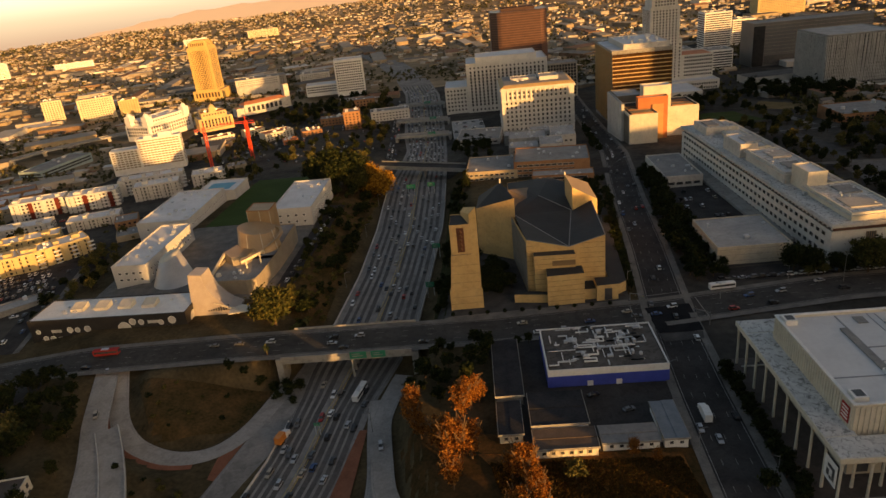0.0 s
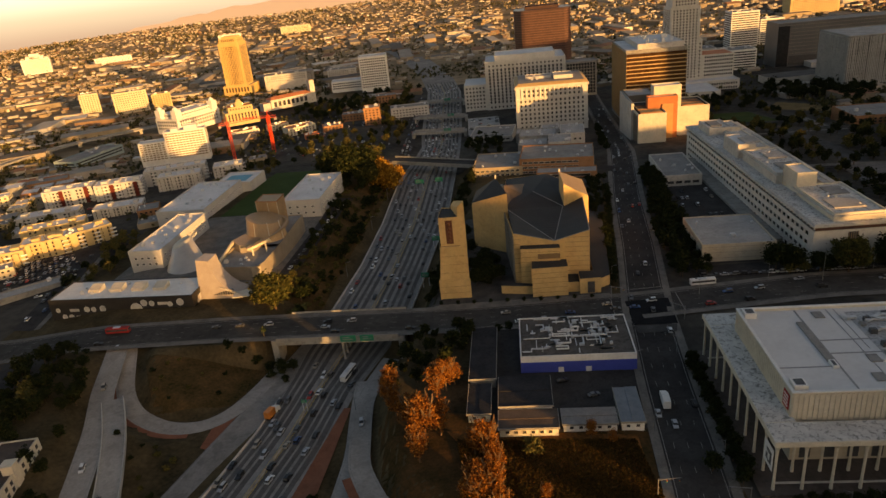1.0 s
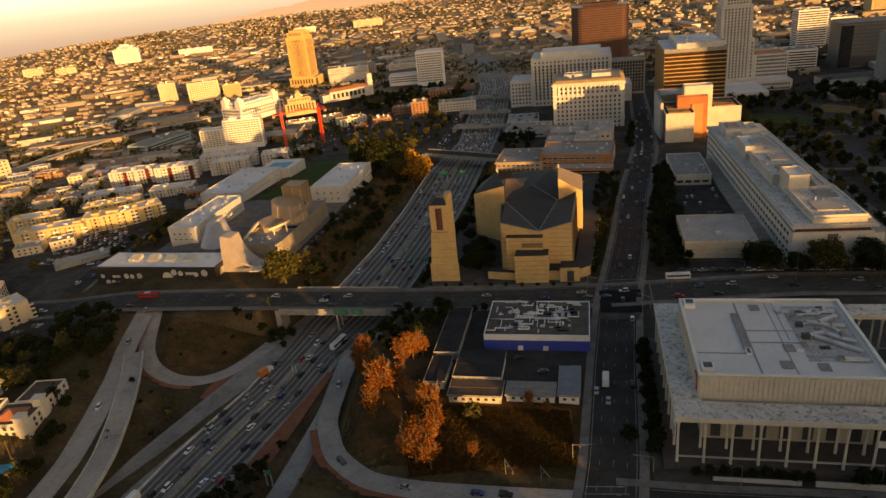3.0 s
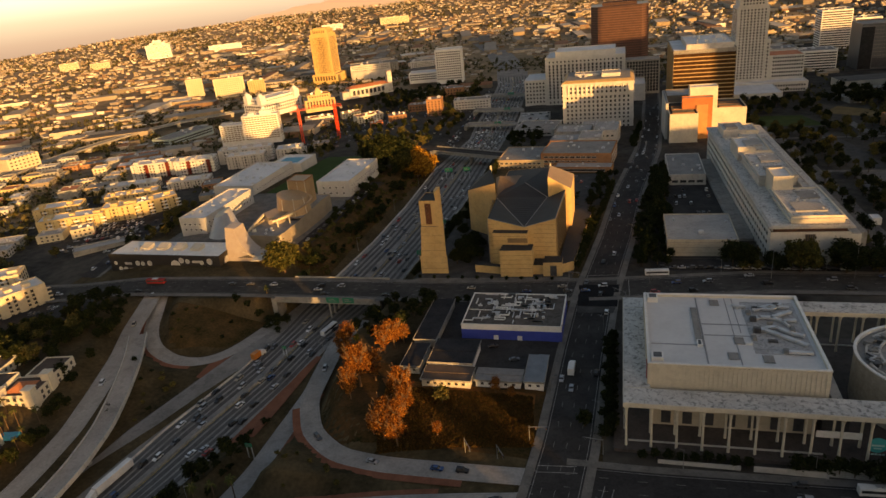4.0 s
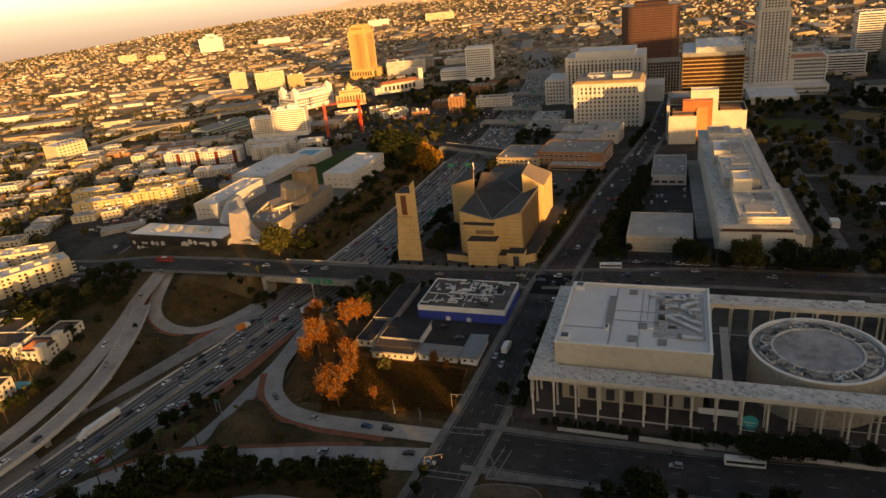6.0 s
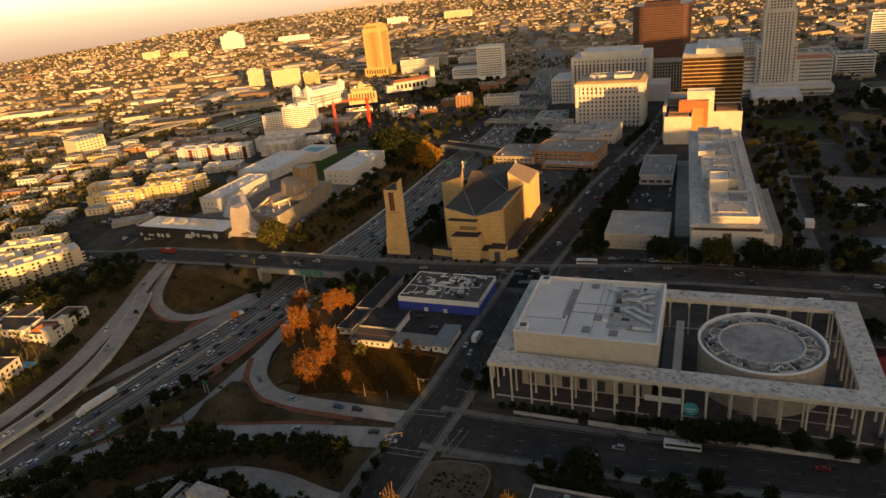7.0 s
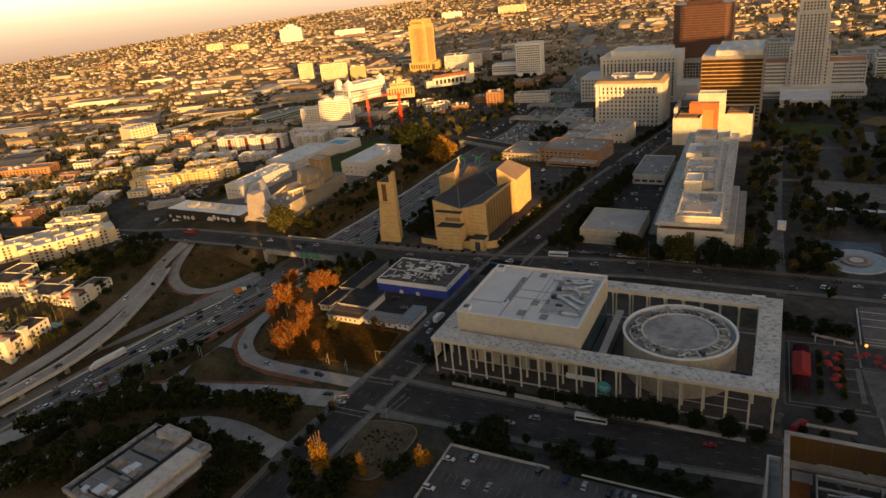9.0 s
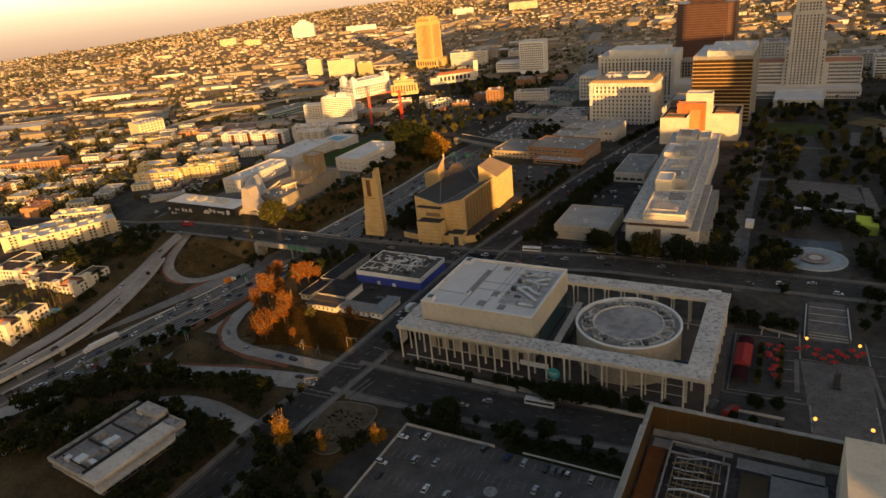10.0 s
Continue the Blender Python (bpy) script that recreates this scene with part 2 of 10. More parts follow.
def prism(bm, pts, z0, z1, mi=0, mi_top=None, cap=True):
    """An upright prism over a polygon (counter-clockwise); z0, z1: numbers or one for each corner."""
    n = len(pts)
    lo = z0 if isinstance(z0, (list, tuple)) else [z0] * n
    hi = z1 if isinstance(z1, (list, tuple)) else [z1] * n
    a = [bm.verts.new((p[0], p[1], z)) for p, z in zip(pts, lo)]
    b = [bm.verts.new((p[0], p[1], z)) for p, z in zip(pts, hi)]
    for i in range(n):
        j = (i + 1) % n
        bm.faces.new((a[i], a[j], b[j], b[i])).material_index = mi
    if cap:
        bm.faces.new(b).material_index = mi if mi_top is None else mi_top
    return a, b


def tube(bm, x, y, z0, z1, r0, r1, n=10, mi=0, cap=True):
    a = [bm.verts.new((x + r0 * math.cos(i * math.tau / n), y + r0 * math.sin(i * math.tau / n), z0)) for i in range(n)]
    b = [bm.verts.new((x + r1 * math.cos(i * math.tau / n), y + r1 * math.sin(i * math.tau / n), z1)) for i in range(n)]
    for i in range(n):
        j = (i + 1) % n
        bm.faces.new((a[i], a[j], b[j], b[i])).material_index = mi
    if cap:
        bm.faces.new(b).material_index = mi
    return a, b


def to_mesh(name, bm, mats):
    me = bpy.data.meshes.new(name)
    bm.to_mesh(me)
    bm.free()
    for m in mats if isinstance(mats, (list, tuple)) else [mats]:
        me.materials.append(m)
    return me


def part(name, bm, mats, parent, label=""):
    """One mesh object under a thing or a part."""
    ob = new(name, to_mesh(name, bm, mats) if isinstance(bm, bmesh.types.BMesh) else bm)
    ob.parent = parent
    if label:
        ob["label"] = label
    return ob


def thing(name, x, y, z, rz, label, category, group="", kind=""):
    ob = new(name)
    ob.empty_display_size = 0.5
    ob.matrix_basis = pose(x, y, z, 0, 0, rz)
    return tagged(ob, label, category, group, kind)


def solid(name, bm, mats, label, category="", group="", kind="", at=None):
    ob = new(name, to_mesh(name, bm, mats))
    if at is not None:
        ob.matrix_basis = at
    return tagged(ob, label, category, group, kind)


# ---- the lie of the land ----
FL = [(-300, -178), (-150, -152), (0, -136), (99, -124.5), (151, -118.8), (196, -108), (221, -101.5), (271, -91.5), (304, -84.5), (366, -80), (440, -79), (500, -81), (557, -82.5), (620, -79), (692, -78), (758, -86), (837, -93), (922, -100), (1020, -107), (1104, -115), (1300, -150), (1600, -230), (2100, -400)]
FR = [(-300, -138), (-150, -114), (0, -99), (106, -78), (125, -72.6), (152, -66.7), (191, -59), (229, -55), (270, -44), (302, -39), (366, -35), (440, -31), (500, -31), (557, -32), (620, -33), (682, -35), (746, -38), (823, -42), (905, -47), (1001, -53), (1080, -58), (1300, -90), (1600, -170), (2100, -340)]
FZ = [(-300, -12.5), (300, -12.5), (420, -13.5), (580, -16), (736, -23.5), (900, -29), (1300, -35), (2100, -36)]
BASE_Y = [(-6000, 0), (440, 0), (560, -5), (720, -20), (880, -28), (1300, -35), (6000, -35)]
BASE_X = [(-6000, -13), (-450, -13), (-300, -9), (-250, -7), (-205, 0), (6000, 0)]
RIDGE = [(-75, -30), (-60, -30), (-52, -16), (-45, 4), (-40, 26), (-35, 38), (-28, 46), (-15, 58), (0, 85), (40, 100), (180, 40)]


def at_y(table, y):
    return np.interp(y, [p[0] for p in table], [p[1] for p in table])


def smooth01(t):
    t = np.clip(t, 0, 1)
    return t * t * (3 - 2 * t)


# Roads that shape the ground: centre line with heights, half width
ROADS = {
    "grand": ([(-520, 232, -12), (-330, 262, -9), (-250, 264, -6), (-200, 266, -1), (-130, 267, 0), (0, 267, 0), (78, 272, 0.6), (160, 284, 0.5), (330, 286, 0), (520, 286, 0)], 9.5),
    "temple": ([(62, -260, 0), (64, -40, 0), (66, 90, 0), (71.5, 150, 0), (74, 210, 0), (77.5, 266, 0.6), (87, 345, 0), (95, 430, -0.5), (112, 560, -5), (122, 720, -20), (128, 880, -28), (140, 1300, -35)], 8.5),
    "hope": ([(72, 128, 0), (100, 128, -0.5), (160, 130, -1), (240, 137, -0.5), (330, 140, 0), (560, 145, 0)], 10.5),
    "left_road": ([(-181, 262, -1.5), (-168, 222, -4), (-157, 198, -5), (-147, 170, -5.6), (-137, 140, -6), (-133.5, 110, -7), (-134, 70, -8.5), (-140, 0, -10.5), (-160, -150, -12)], 5.2),
    "loop": ([(-175, 260, -2), (-167, 240, -6), (-161, 226, -8), (-150, 213, -10.4), (-133, 205, -12), (-117, 205.5, -12.5), (-107, 214, -12.49), (-101.5, 228, -12.48), (-98, 241, -12.48), (-95.5, 254, -12.48)], 4.0),
    "exit_loop": ([(-43, 254, -12.47), (-47, 238, -12.45), (-50, 222, -12.3), (-47.5, 204, -11.3), (-43, 176, -9.4), (-31, 153, -7), (-14, 138.5, -4.5), (6, 133, -2.2), (34, 131, -0.4), (62, 131, 0)], 4.2),
    "exit_straight": ([(-52, 236, -12.46), (-51, 222, -12.4), (-49, 206, -11.9), (-46, 185, -11.6), (-46.5, 162, -11.8), (-47, 132, -12), (-55, 90, -12.3), (-70, 40, -12.4), (-90, -10, -12.5)], 4.2),
    "on_ramp": ([(63, 118, 0), (36, 114.5, -0.6), (14, 112, -2), (-9, 108.5, -4), (-40, 105, -7), (-61, 97.5, -9.6), (-78, 82, -11.6), (-92, 58, -12.4), (-108, 10, -12.5)], 6.2),
    "side_street": ([(60, 79, 0), (48, 80, -0.1), (27, 85, -0.8), (6, 84.5, -1.5), (-18, 74, -3), (-44, 46, -5), (-66, 0, -7)], 5.4),
}


def seg_near(px, py, line):
    """Distance to a line of (x, y, z) and the height of its nearest point."""
    best = np.full(px.shape, 1e9)
    hz = np.zeros(px.shape)
    for (ax, ay, az), (bx, by, bz) in zip(line, line[1:]):
        dx, dy = bx - ax, by - ay
        t = np.clip(((px - ax) * dx + (py - ay) * dy) / (dx * dx + dy * dy), 0, 1)
        d = np.hypot(px - ax - t * dx, py - ay - t * dy)
        m = d < best
        best[m], hz[m] = d[m], (az + t * (bz - az))[m]
    return best, hz


def base_land(x, y):
    z = at_y(BASE_Y, y) + at_y(BASE_X, x)
    z = np.maximum(z, -40)
    z = np.where(y < 40, z * smooth01((y + 400) / 440), z)
    r, az = np.hypot(x - 100, y + 30), np.degrees(np.arctan2(x - 100, y + 30))
    ridge = np.interp(az, [p[0] for p in RIDGE], [p[1] for p in RIDGE])
    roll = 7 * np.sin(x / 310.0 + 1.3) * np.cos(y / 270.0) + 5 * np.sin(x / 120.0 + y / 150.0)
    fall = np.clip(r - 3900, 0, None) * 0.1
    return z + (ridge + 0.9 * roll * smooth01((3900 - r) / 900)) * smooth01((r - 1700) / 2300) - fall


def land(x, y):
    x, y = np.asarray(x, float), np.asarray(y, float)
    z = base_land(x, y)
    l, r, fz = at_y(FL, y), at_y(FR, y), at_y(FZ, y)
    out = np.where(x < l, l - x, np.where(x > r, x - r, 0))
    wl_ = np.where(y < 250, 62, 26)
    w = np.where(x < l, wl_, 20)
    k = smooth01((out - 1.5) / w)
    k = np.where(y > 1500, np.maximum(k, smooth01((y - 1500) / 300)), k)
    z = np.where(out < w + 2, (fz - 0.35) * (1 - k) + z * k, z)
    for key, (line, half) in ROADS.items():
        near = np.array(line)
        if x.ndim and (x.max() < near[:, 0].min() - 40 or x.min() > near[:, 0].max() + 40):
            continue
        d, hz = seg_near(x, y, line)
        kk = smooth01((d - half - 1.0) / (9 if key not in ("grand",) else 7))
        inside = (key == "grand") & (x > l - 3) & (x < r + 3)
        z = np.where(inside, z, (hz - 0.35) * (1 - kk) + z * kk)
    return z


def h1(x, y):
    return float(land(np.array([x]), np.array([y]))[0])


# ---- ground and roads ----
def axis_steps(lo, f0, f1, hi, fine):
    out = list(np.arange(f0, f1 + 0.01, fine))
    step, v = fine, f1
    while v < hi:
        step *= 1.18
        v += step
        out.append(min(v, hi))
    step, v = fine, f0
    while v > lo:
        step *= 1.18
        v -= step
        out.insert(0, max(v, lo))
    return np.array(sorted(set(out)))


def build_ground():
    xs, ys = axis_steps(-4700, -300, 300, 4700, 3.0), axis_steps(-4700, 20, 640, 4700, 3.0)
    gx, gy = np.meshgrid(xs, ys)
    gz = land(gx.ravel(), gy.ravel())
    co = np.stack([gx.ravel(), gy.ravel(), gz], 1)
    nx, ny = len(xs), len(ys)
    i = (np.arange(ny - 1)[:, None] * nx + np.arange(nx - 1)[None]).ravel()
    faces = np.stack([i, i + 1, i + 1 + nx, i + nx], 1)
    me = bpy.data.meshes.new("ground")
    me.from_pydata(co.tolist(), [], faces.tolist())
    cx = (co[faces[:, 0], 0] + co[faces[:, 2], 0]) / 2
    cy = (co[faces[:, 0], 1] + co[faces[:, 2], 1]) / 2
    city = (cy > 560) | (cx < -262) | ((cx > 84) & (cy > 100)) | (cx > 330) | (cy < -60)
    me.materials.append(GROUND)
    me.materials.append(CITYGROUND)
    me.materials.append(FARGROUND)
    # the distant faces take the ground colour with haze painted in
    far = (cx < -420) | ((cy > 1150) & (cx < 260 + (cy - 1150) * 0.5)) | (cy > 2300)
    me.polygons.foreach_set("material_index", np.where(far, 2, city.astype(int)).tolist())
    me.polygons.foreach_set("use_smooth", [True] * len(faces))
    tagged(new("ground", me), "dry earth and city ground sloping to distant hills", "ground", kind="structure")


build_ground()


def resample(line, step):
    pts = [Vector(line[0])]
    for a, b in zip(line, line[1:]):
        a, b = Vector(a), Vector(b)
        n = max(1, int((b - a).length / step))
        pts += [a.lerp(b, k / n) for k in range(1, n + 1)]
    for _ in range(3):
        pts = [pts[0]] + [(p + q * 2 + r) / 4 for p, q, r in zip(pts, pts[1:], pts[2:])] + [pts[-1]]
    return pts


def strip(bm, pts, off0, off1, lift, mi=0, dashes=None):
    """A ribbon beside a line of points, between two offsets to its right."""
    prev, run = None, 0.0
    for k, p in enumerate(pts):
        d = (pts[min(k + 1, len(pts) - 1)] - pts[max(k - 1, 0)])
        n = Vector((d.y, -d.x, 0)).normalized()
        row = [bm.verts.new(p + n * o + Vector((0, 0, lift))) for o in (off0, off1)]
        if prev:
            run += (p - last).length
            if not dashes or run % dashes[0] < dashes[1]:
                bm.faces.new((prev[0], prev[1], row[1], row[0])[::-1]).material_index = mi
        prev, last = row, p


def road(name, line, half, material, label, edge=None, marks=True, centre=None):
    pts = resample(line, 4.0)
    bm = bmesh.new()
    strip(bm, pts, -half, half, 0.0)
    ob = solid(name, bm, material, label, "road", kind="structure")
    if marks:
        bm = bmesh.new()
        for o in (-half + 0.7, half - 0.9):
            strip(bm, pts, o, o + 0.2, 0.03)
        fine = resample(line, 1.5)
        for o in centre or ():
            strip(bm, fine, o - 0.07, o + 0.07, 0.03, dashes=(12, 3))
        m = part("lane_marking", bm, PAINT_W, ob)
        m["kind"] = "stuff"
    if edge:
        for s in (-1, 1):
            bm = bmesh.new()
            a, b = sorted((s * half, s * (half + edge)))
            strip(bm, pts, a, b, 0.16)
            strip(bm, pts, s * half - 0.01, s * half + 0.01, 0.08)
            part("sidewalk", bm, SIDEWALK, ob)
    return ob


def named(key):
    return ROADS[key][0], ROADS[key][1]


road("road_grand", *named("grand"), mat("worn_grey_asphalt", (0.042, 0.04, 0.037), (0.085, 0.08, 0.072), 0.07, 1.2, 0.9, stains=0.25), "dark asphalt street crossing the freeway on a bridge", edge=3.5, centre=(-5, 0, 5))
road("road_temple", *named("temple"), ASPHALT, "long straight dark asphalt street", edge=3.2, centre=(-4.5, 0, 4.5))
road("road_hope", *named("hope"), ASPHALT, "wide dark asphalt street beside the colonnade", edge=3.2, centre=(-6, 0, 6))
road("ramp_left", *named("left_road"), RAMP_M, "worn grey concrete ramp road going down from the street")
road("ramp_loop", *named("loop"), RAMP_M, "grey concrete loop ramp curving down to the freeway")
road("ramp_exit_loop", *named("exit_loop"), RAMP_M, "grey concrete exit ramp curving to the street corner")
road("ramp_exit_straight", *named("exit_straight"), RAMP_M, "narrow grey concrete ramp beside the freeway")
road("ramp_entry", *named("on_ramp"), RAMP_M, "two-lane grey concrete entry ramp with turn arrows", centre=(0,))
road("road_side", *named("side_street"), RAMP_M, "short pale concrete side ramp with turn arrows", edge=None)


def build_freeway():
    ys = [float(v) for v in np.concatenate([np.arange(-300, 700, 5), np.arange(700, 2100, 20)])]
    bm = bmesh.new()
    rows = []
    for y in ys:
        l, r, z = at_y(FL, y), at_y(FR, y), at_y(FZ, y)
        rows.append([bm.verts.new((l + (r - l) * k / 6, y, z)) for k in range(7)])
    for a, b in zip(rows, rows[1:]):
        for k in range(6):
            bm.faces.new((a[k], a[k + 1], b[k + 1], b[k]))
    fw = solid("road_freeway", bm, FREEWAY, "wide pale concrete freeway sunk in a cutting", "road", kind="structure")
    fine = [float(v) for v in np.concatenate([np.arange(-300, 620, 2.5), np.arange(620, 1200, 5)])]

    def lane(frac_of, width, lift, mi, bmx, dashes=None, y0=-300, y1=1200):
        prev, run = None, 0.0
        for y in fine:
            if not y0 <= y <= y1:
                continue
            x, z = frac_of(y), at_y(FZ, y)
            row = [bmx.verts.new((x - width / 2, y, z + lift)), bmx.verts.new((x + width / 2, y, z + lift))]
            if prev:
                run += 2.5
                if not dashes or run % dashes[0] < dashes[1]:
                    bmx.faces.new((prev[0], prev[1], row[1], row[0])).material_index = mi
            prev = row

    def main_l(y):
        return at_y(FL, y) + np.interp(y, [60, 110, 150, 200, 240, 262, 300, 350], [16, 17, 17, 15.5, 10, 6, 3, 3])

    bm = bmesh.new()
    lanes = 10
    for k in range(1, lanes):
        if k == 5:
            continue
        lane(lambda y, k=k: main_l(y) + (at_y(FR, y) - 2.5 - main_l(y)) * k / lanes, 0.22, 0.03, 0, bm, (12.5, 5))
    for f in (lambda y: at_y(FL, y) + 1.2, lambda y: at_y(FR, y) - 1.8, lambda y: main_l(y) + 0.8):
        lane(f, 0.28, 0.03, 0, bm)
    for s in (-0.9, 0.9):
        lane(lambda y, s=s: (main_l(y) + at_y(FR, y) - 2.5) / 2 + s, 0.22, 0.03, 1, bm)
    m = part("lane_marking", bm, [PAINT_W, PAINT_Y], fw)
    m["kind"] = "stuff"
    bm = bmesh.new()
    for k in range(lanes):
        if k != 4:
            lane(lambda y, k=k: main_l(y) + (at_y(FR, y) - 2.5 - main_l(y)) * (k + 0.5) / lanes, 1.9 if k % 3 else 2.3, 0.012, 0, bm)
    m = part("tyre_track", bm, TRACK, fw, "darker strip worn by tyres")
    m["kind"] = "stuff"

    def barrier(f, y0, y1, h, label, mt):
        bmx = bmesh.new()
        prev = None
        for y in fine[::2]:
            if not y0 <= y <= y1:
                continue
            x, z = f(y), at_y(FZ, y)
            row = [bmx.verts.new((x + dx, y, z + dz)) for dx, dz in ((-0.4, 0), (-0.12, h), (0.12, h), (0.4, 0))]
            if prev:
                for i in range(3):
                    bmx.faces.new((prev[i], prev[i + 1], row[i + 1], row[i])[::-1])
            prev = row
        part("barrier", bmx, mt, fw, label)

    barrier(lambda y: (main_l(y) + at_y(FR, y) - 2.5) / 2, -300, 1200, 0.9, "low concrete median barrier", CONC_D)
    barrier(lambda y: main_l(y), -300, 226, 0.75, "whitewashed concrete barrier", CONC)
    barrier(lambda y: at_y(FL, y) + 0.4, 290, 560, 1.0, "concrete edge barrier", CONC)
    barrier(lambda y: at_y(FR, y) - 0.4, 282, 545, 1.0, "concrete edge barrier", CONC)
    return fw


build_freeway()


def patch(name, quad, lift, material, label, kind="structure", step=3.0, category="ground"):
    """A sheet that follows the ground between four corners."""
    a, b, c, d = [Vector((*p, 0)) for p in quad]
    n = max(2, int(max((b - a).length, (c - d).length) / step))
    m = max(2, int(max((d - a).length, (c - b).length) / step))
    g = [[a.lerp(b, i / n).lerp(d.lerp(c, i / n), j / m) for i in range(n + 1)] for j in range(m + 1)]
    co = np.array([(p.x, p.y) for row in g for p in row])
    z = land(co[:, 0], co[:, 1]) + lift
    me = bpy.data.meshes.new(name)
    faces = [(j * (n + 1) + i, j * (n + 1) + i + 1, (j + 1) * (n + 1) + i + 1, (j + 1) * (n + 1) + i) for j in range(m) for i in range(n)]
    me.from_pydata([(x, y, zz) for (x, y), zz in zip(co.tolist(), z.tolist())], [], faces)
    me.materials.append(material)
    me.polygons.foreach_set("use_smooth", [True] * len(faces))
    return tagged(new(name, me), label, category, kind=kind)


patch("ground_loop_grass", [(-160, 246), (-96, 250), (-106, 222), (-140, 212)], 0.12, DRYGRASS, "patchy brown grass inside the loop ramp")
patch("ground_lot", [(-28, 146), (60, 140), (62, 180), (-40, 200)], 0.12, mat("brown_lot_grass", (0.018, 0.02, 0.008), (0.115, 0.06, 0.024), 0.08, 0.9, 0.95, bump=0.3), "dry brown grass lot scattered with fallen leaves")
# fallen leaves, laid where sun streaks cross and coloured orange for them
patch("ground_leaf_litter", [(-10, 183), (57, 178.5), (58, 150), (14, 147)], 0.2, LOTGRASS, "leaf litter under the trees with low sun painted in as orange")
patch("ground_gore", [(-57.5, 216), (-54.5, 216), (-56, 150), (-68, 148)], 0.42, GORE, "red gravel wedge between freeway and exit ramp")
def border(name, key, i0, i1, o0, o1, label):
    """A gravel ribbon beside a stretch of a ramp."""
    bm = bmesh.new()
    pts = resample(ROADS[key][0], 4.0)
    strip(bm, pts[int(i0 * (len(pts) - 1)):int(i1 * (len(pts) - 1)) + 1], o0, o1, 0.02)
    solid(name, bm, GORE, label, "ground", kind="structure")


border("ground_gore_loop", "exit_loop", 0.42, 0.88, 4.2, 7.4, "red gravel border of the exit ramp")
border("ground_gore_street", "on_ramp", 0.14, 0.62, 6.2, 8.6, "red gravel border beside the entry ramp")
border("ground_gore_left", "loop", 0.14, 0.62, 4.0, 6.6, "red gravel strip round the loop ramp")
border("ground_gore_straight", "exit_straight", 0.2, 0.46, -6.4, -4.2, "red gravel strip beside the narrow ramp")
bm = bmesh.new()
bm.faces.new([bm.verts.new((x, y, -12.44)) for x, y in ((-89.6, 210), (-100.5, 180), (-107.6, 156), (-119, 127), (-122, 100), (-113, 96), (-111, 114), (-107.6, 136), (-101.6, 161), (-95, 185))])
solid("ground_wedge", bm, GROUND, "bare dirt wedge between freeway and collector lane", "ground", kind="structure")
patch("ground_gore_merge", [(-112, 205), (-104, 214), (-109, 192), (-112, 193)], 0.15, GORE, "red gravel wedge where the loop meets the freeway")
patch("ground_lot_parking", [(-262, 215), (-200, 224), (-205, 252), (-290, 250)], 0.14, ASPHALT, "asphalt parking lot with scattered cars")
patch("pavement_row_lot", [(-345, 394), (-296, 410), (-270, 371), (-304, 354)], 0.16, ASPHALT, "asphalt parking lot with rows of cars")
patch("road_hill_street", [(-262, 290), (-248, 288), (-276, 412), (-290, 414)], 0.2, ASPHALT, "asphalt side street climbing past the school")
patch("pavement_hill_street", [(-247.8, 288), (-244, 288), (-272, 412), (-275.8, 412)], 0.24, SIDEWALK, "pale pavement along the side street")
patch("ground_bank_right", [(-31, 280), (-24, 280), (-18, 520), (-27, 520)], 0.1, GREENGRASS, "green ivy bank beside the freeway")
patch("pavement_cathedral", [(-30, 280), (64, 282), (72, 402), (-16, 402)], 0.15, PLAZA, "pale paved cathedral plaza")
patch("pavement_cathedral_front", [(-30, 275.5), (63, 281), (63, 286), (-30, 281.5)], 0.3, SIDEWALK, "pale pavement before the cathedral")
patch("pavement_courtyard", [(64, 400), (76, 402), (84, 480), (0, 480)], 0.12, PLAZA, "paved yard with parked cars")
patch("pavement_blue_lot", [(8, 180), (62, 182), (64, 256), (-6, 256)], 0.16, ASPHALT, "dark asphalt yard behind low sheds")
patch("pavement_hall_front", [(105, 296), (225, 299), (222, 314), (106, 312)], 0.12, ASPHALT, "asphalt forecourt shaded by trees")
patch("pavement_mid_parking", [(104, 312), (160, 316), (150, 500), (112, 500)], 0.1, ASPHALT, "dark sunken parking court")
patch("pavement_park_path", [(222, 320), (232, 320), (228, 800), (220, 800)], 0.15, SIDEWALK, "pale straight park path")
patch("ground_park_lawn_far", [(298, 748), (368, 680), (396, 702), (322, 786)], 0.16, mat("tan_lawn", (0.11, 0.078, 0.035), (0.2, 0.145, 0.07), 0.08, 0.9, 0.95), "bare tan lawn before the city hall")
patch("pavement_park_terrace", [(246, 424), (300, 424), (296, 470), (248, 470)], 0.18, PLAZA_PALE, "dim paved park terrace")
patch("pavement_park_axis", [(257, 471), (276, 471), (268, 665), (257, 665)], 0.18, PLAZA, "paved park axis towards the city hall")
patch("ground_garden", [(80, 66), (112, 70), (104, 112), (80, 112)], 0.14, DRYGRASS, "planted corner of low shrubs and dry grass")
patch("pavement_drive", [(104, 62), (118, 62), (118, 96), (108, 98)], 0.16, ASPHALT, "curved dark drive beside the garden")
patch("pavement_garden_walk", [(82, 112), (110, 115), (110, 118), (82, 117)], 0.16, SIDEWALK, "pale kerb walk round the garden")
patch("pavement_plaza_steps", [(262, 232), (286, 234), (288, 320), (266, 318)], 0.2, PLAZA, "grey paved plaza axis with steps")
patch("pavement_plaza_axis_upper", [(268, 226), (286, 228), (284, 268), (268, 266)], 0.34, PLAZA_PALE, "pale paved stepped plaza axis")
patch("pavement_plaza_centre", [(271, 154), (294, 156), (293, 209), (265.5, 207)], 0.36, PLAZA_PALE, "pale grey paved centre of the plaza")
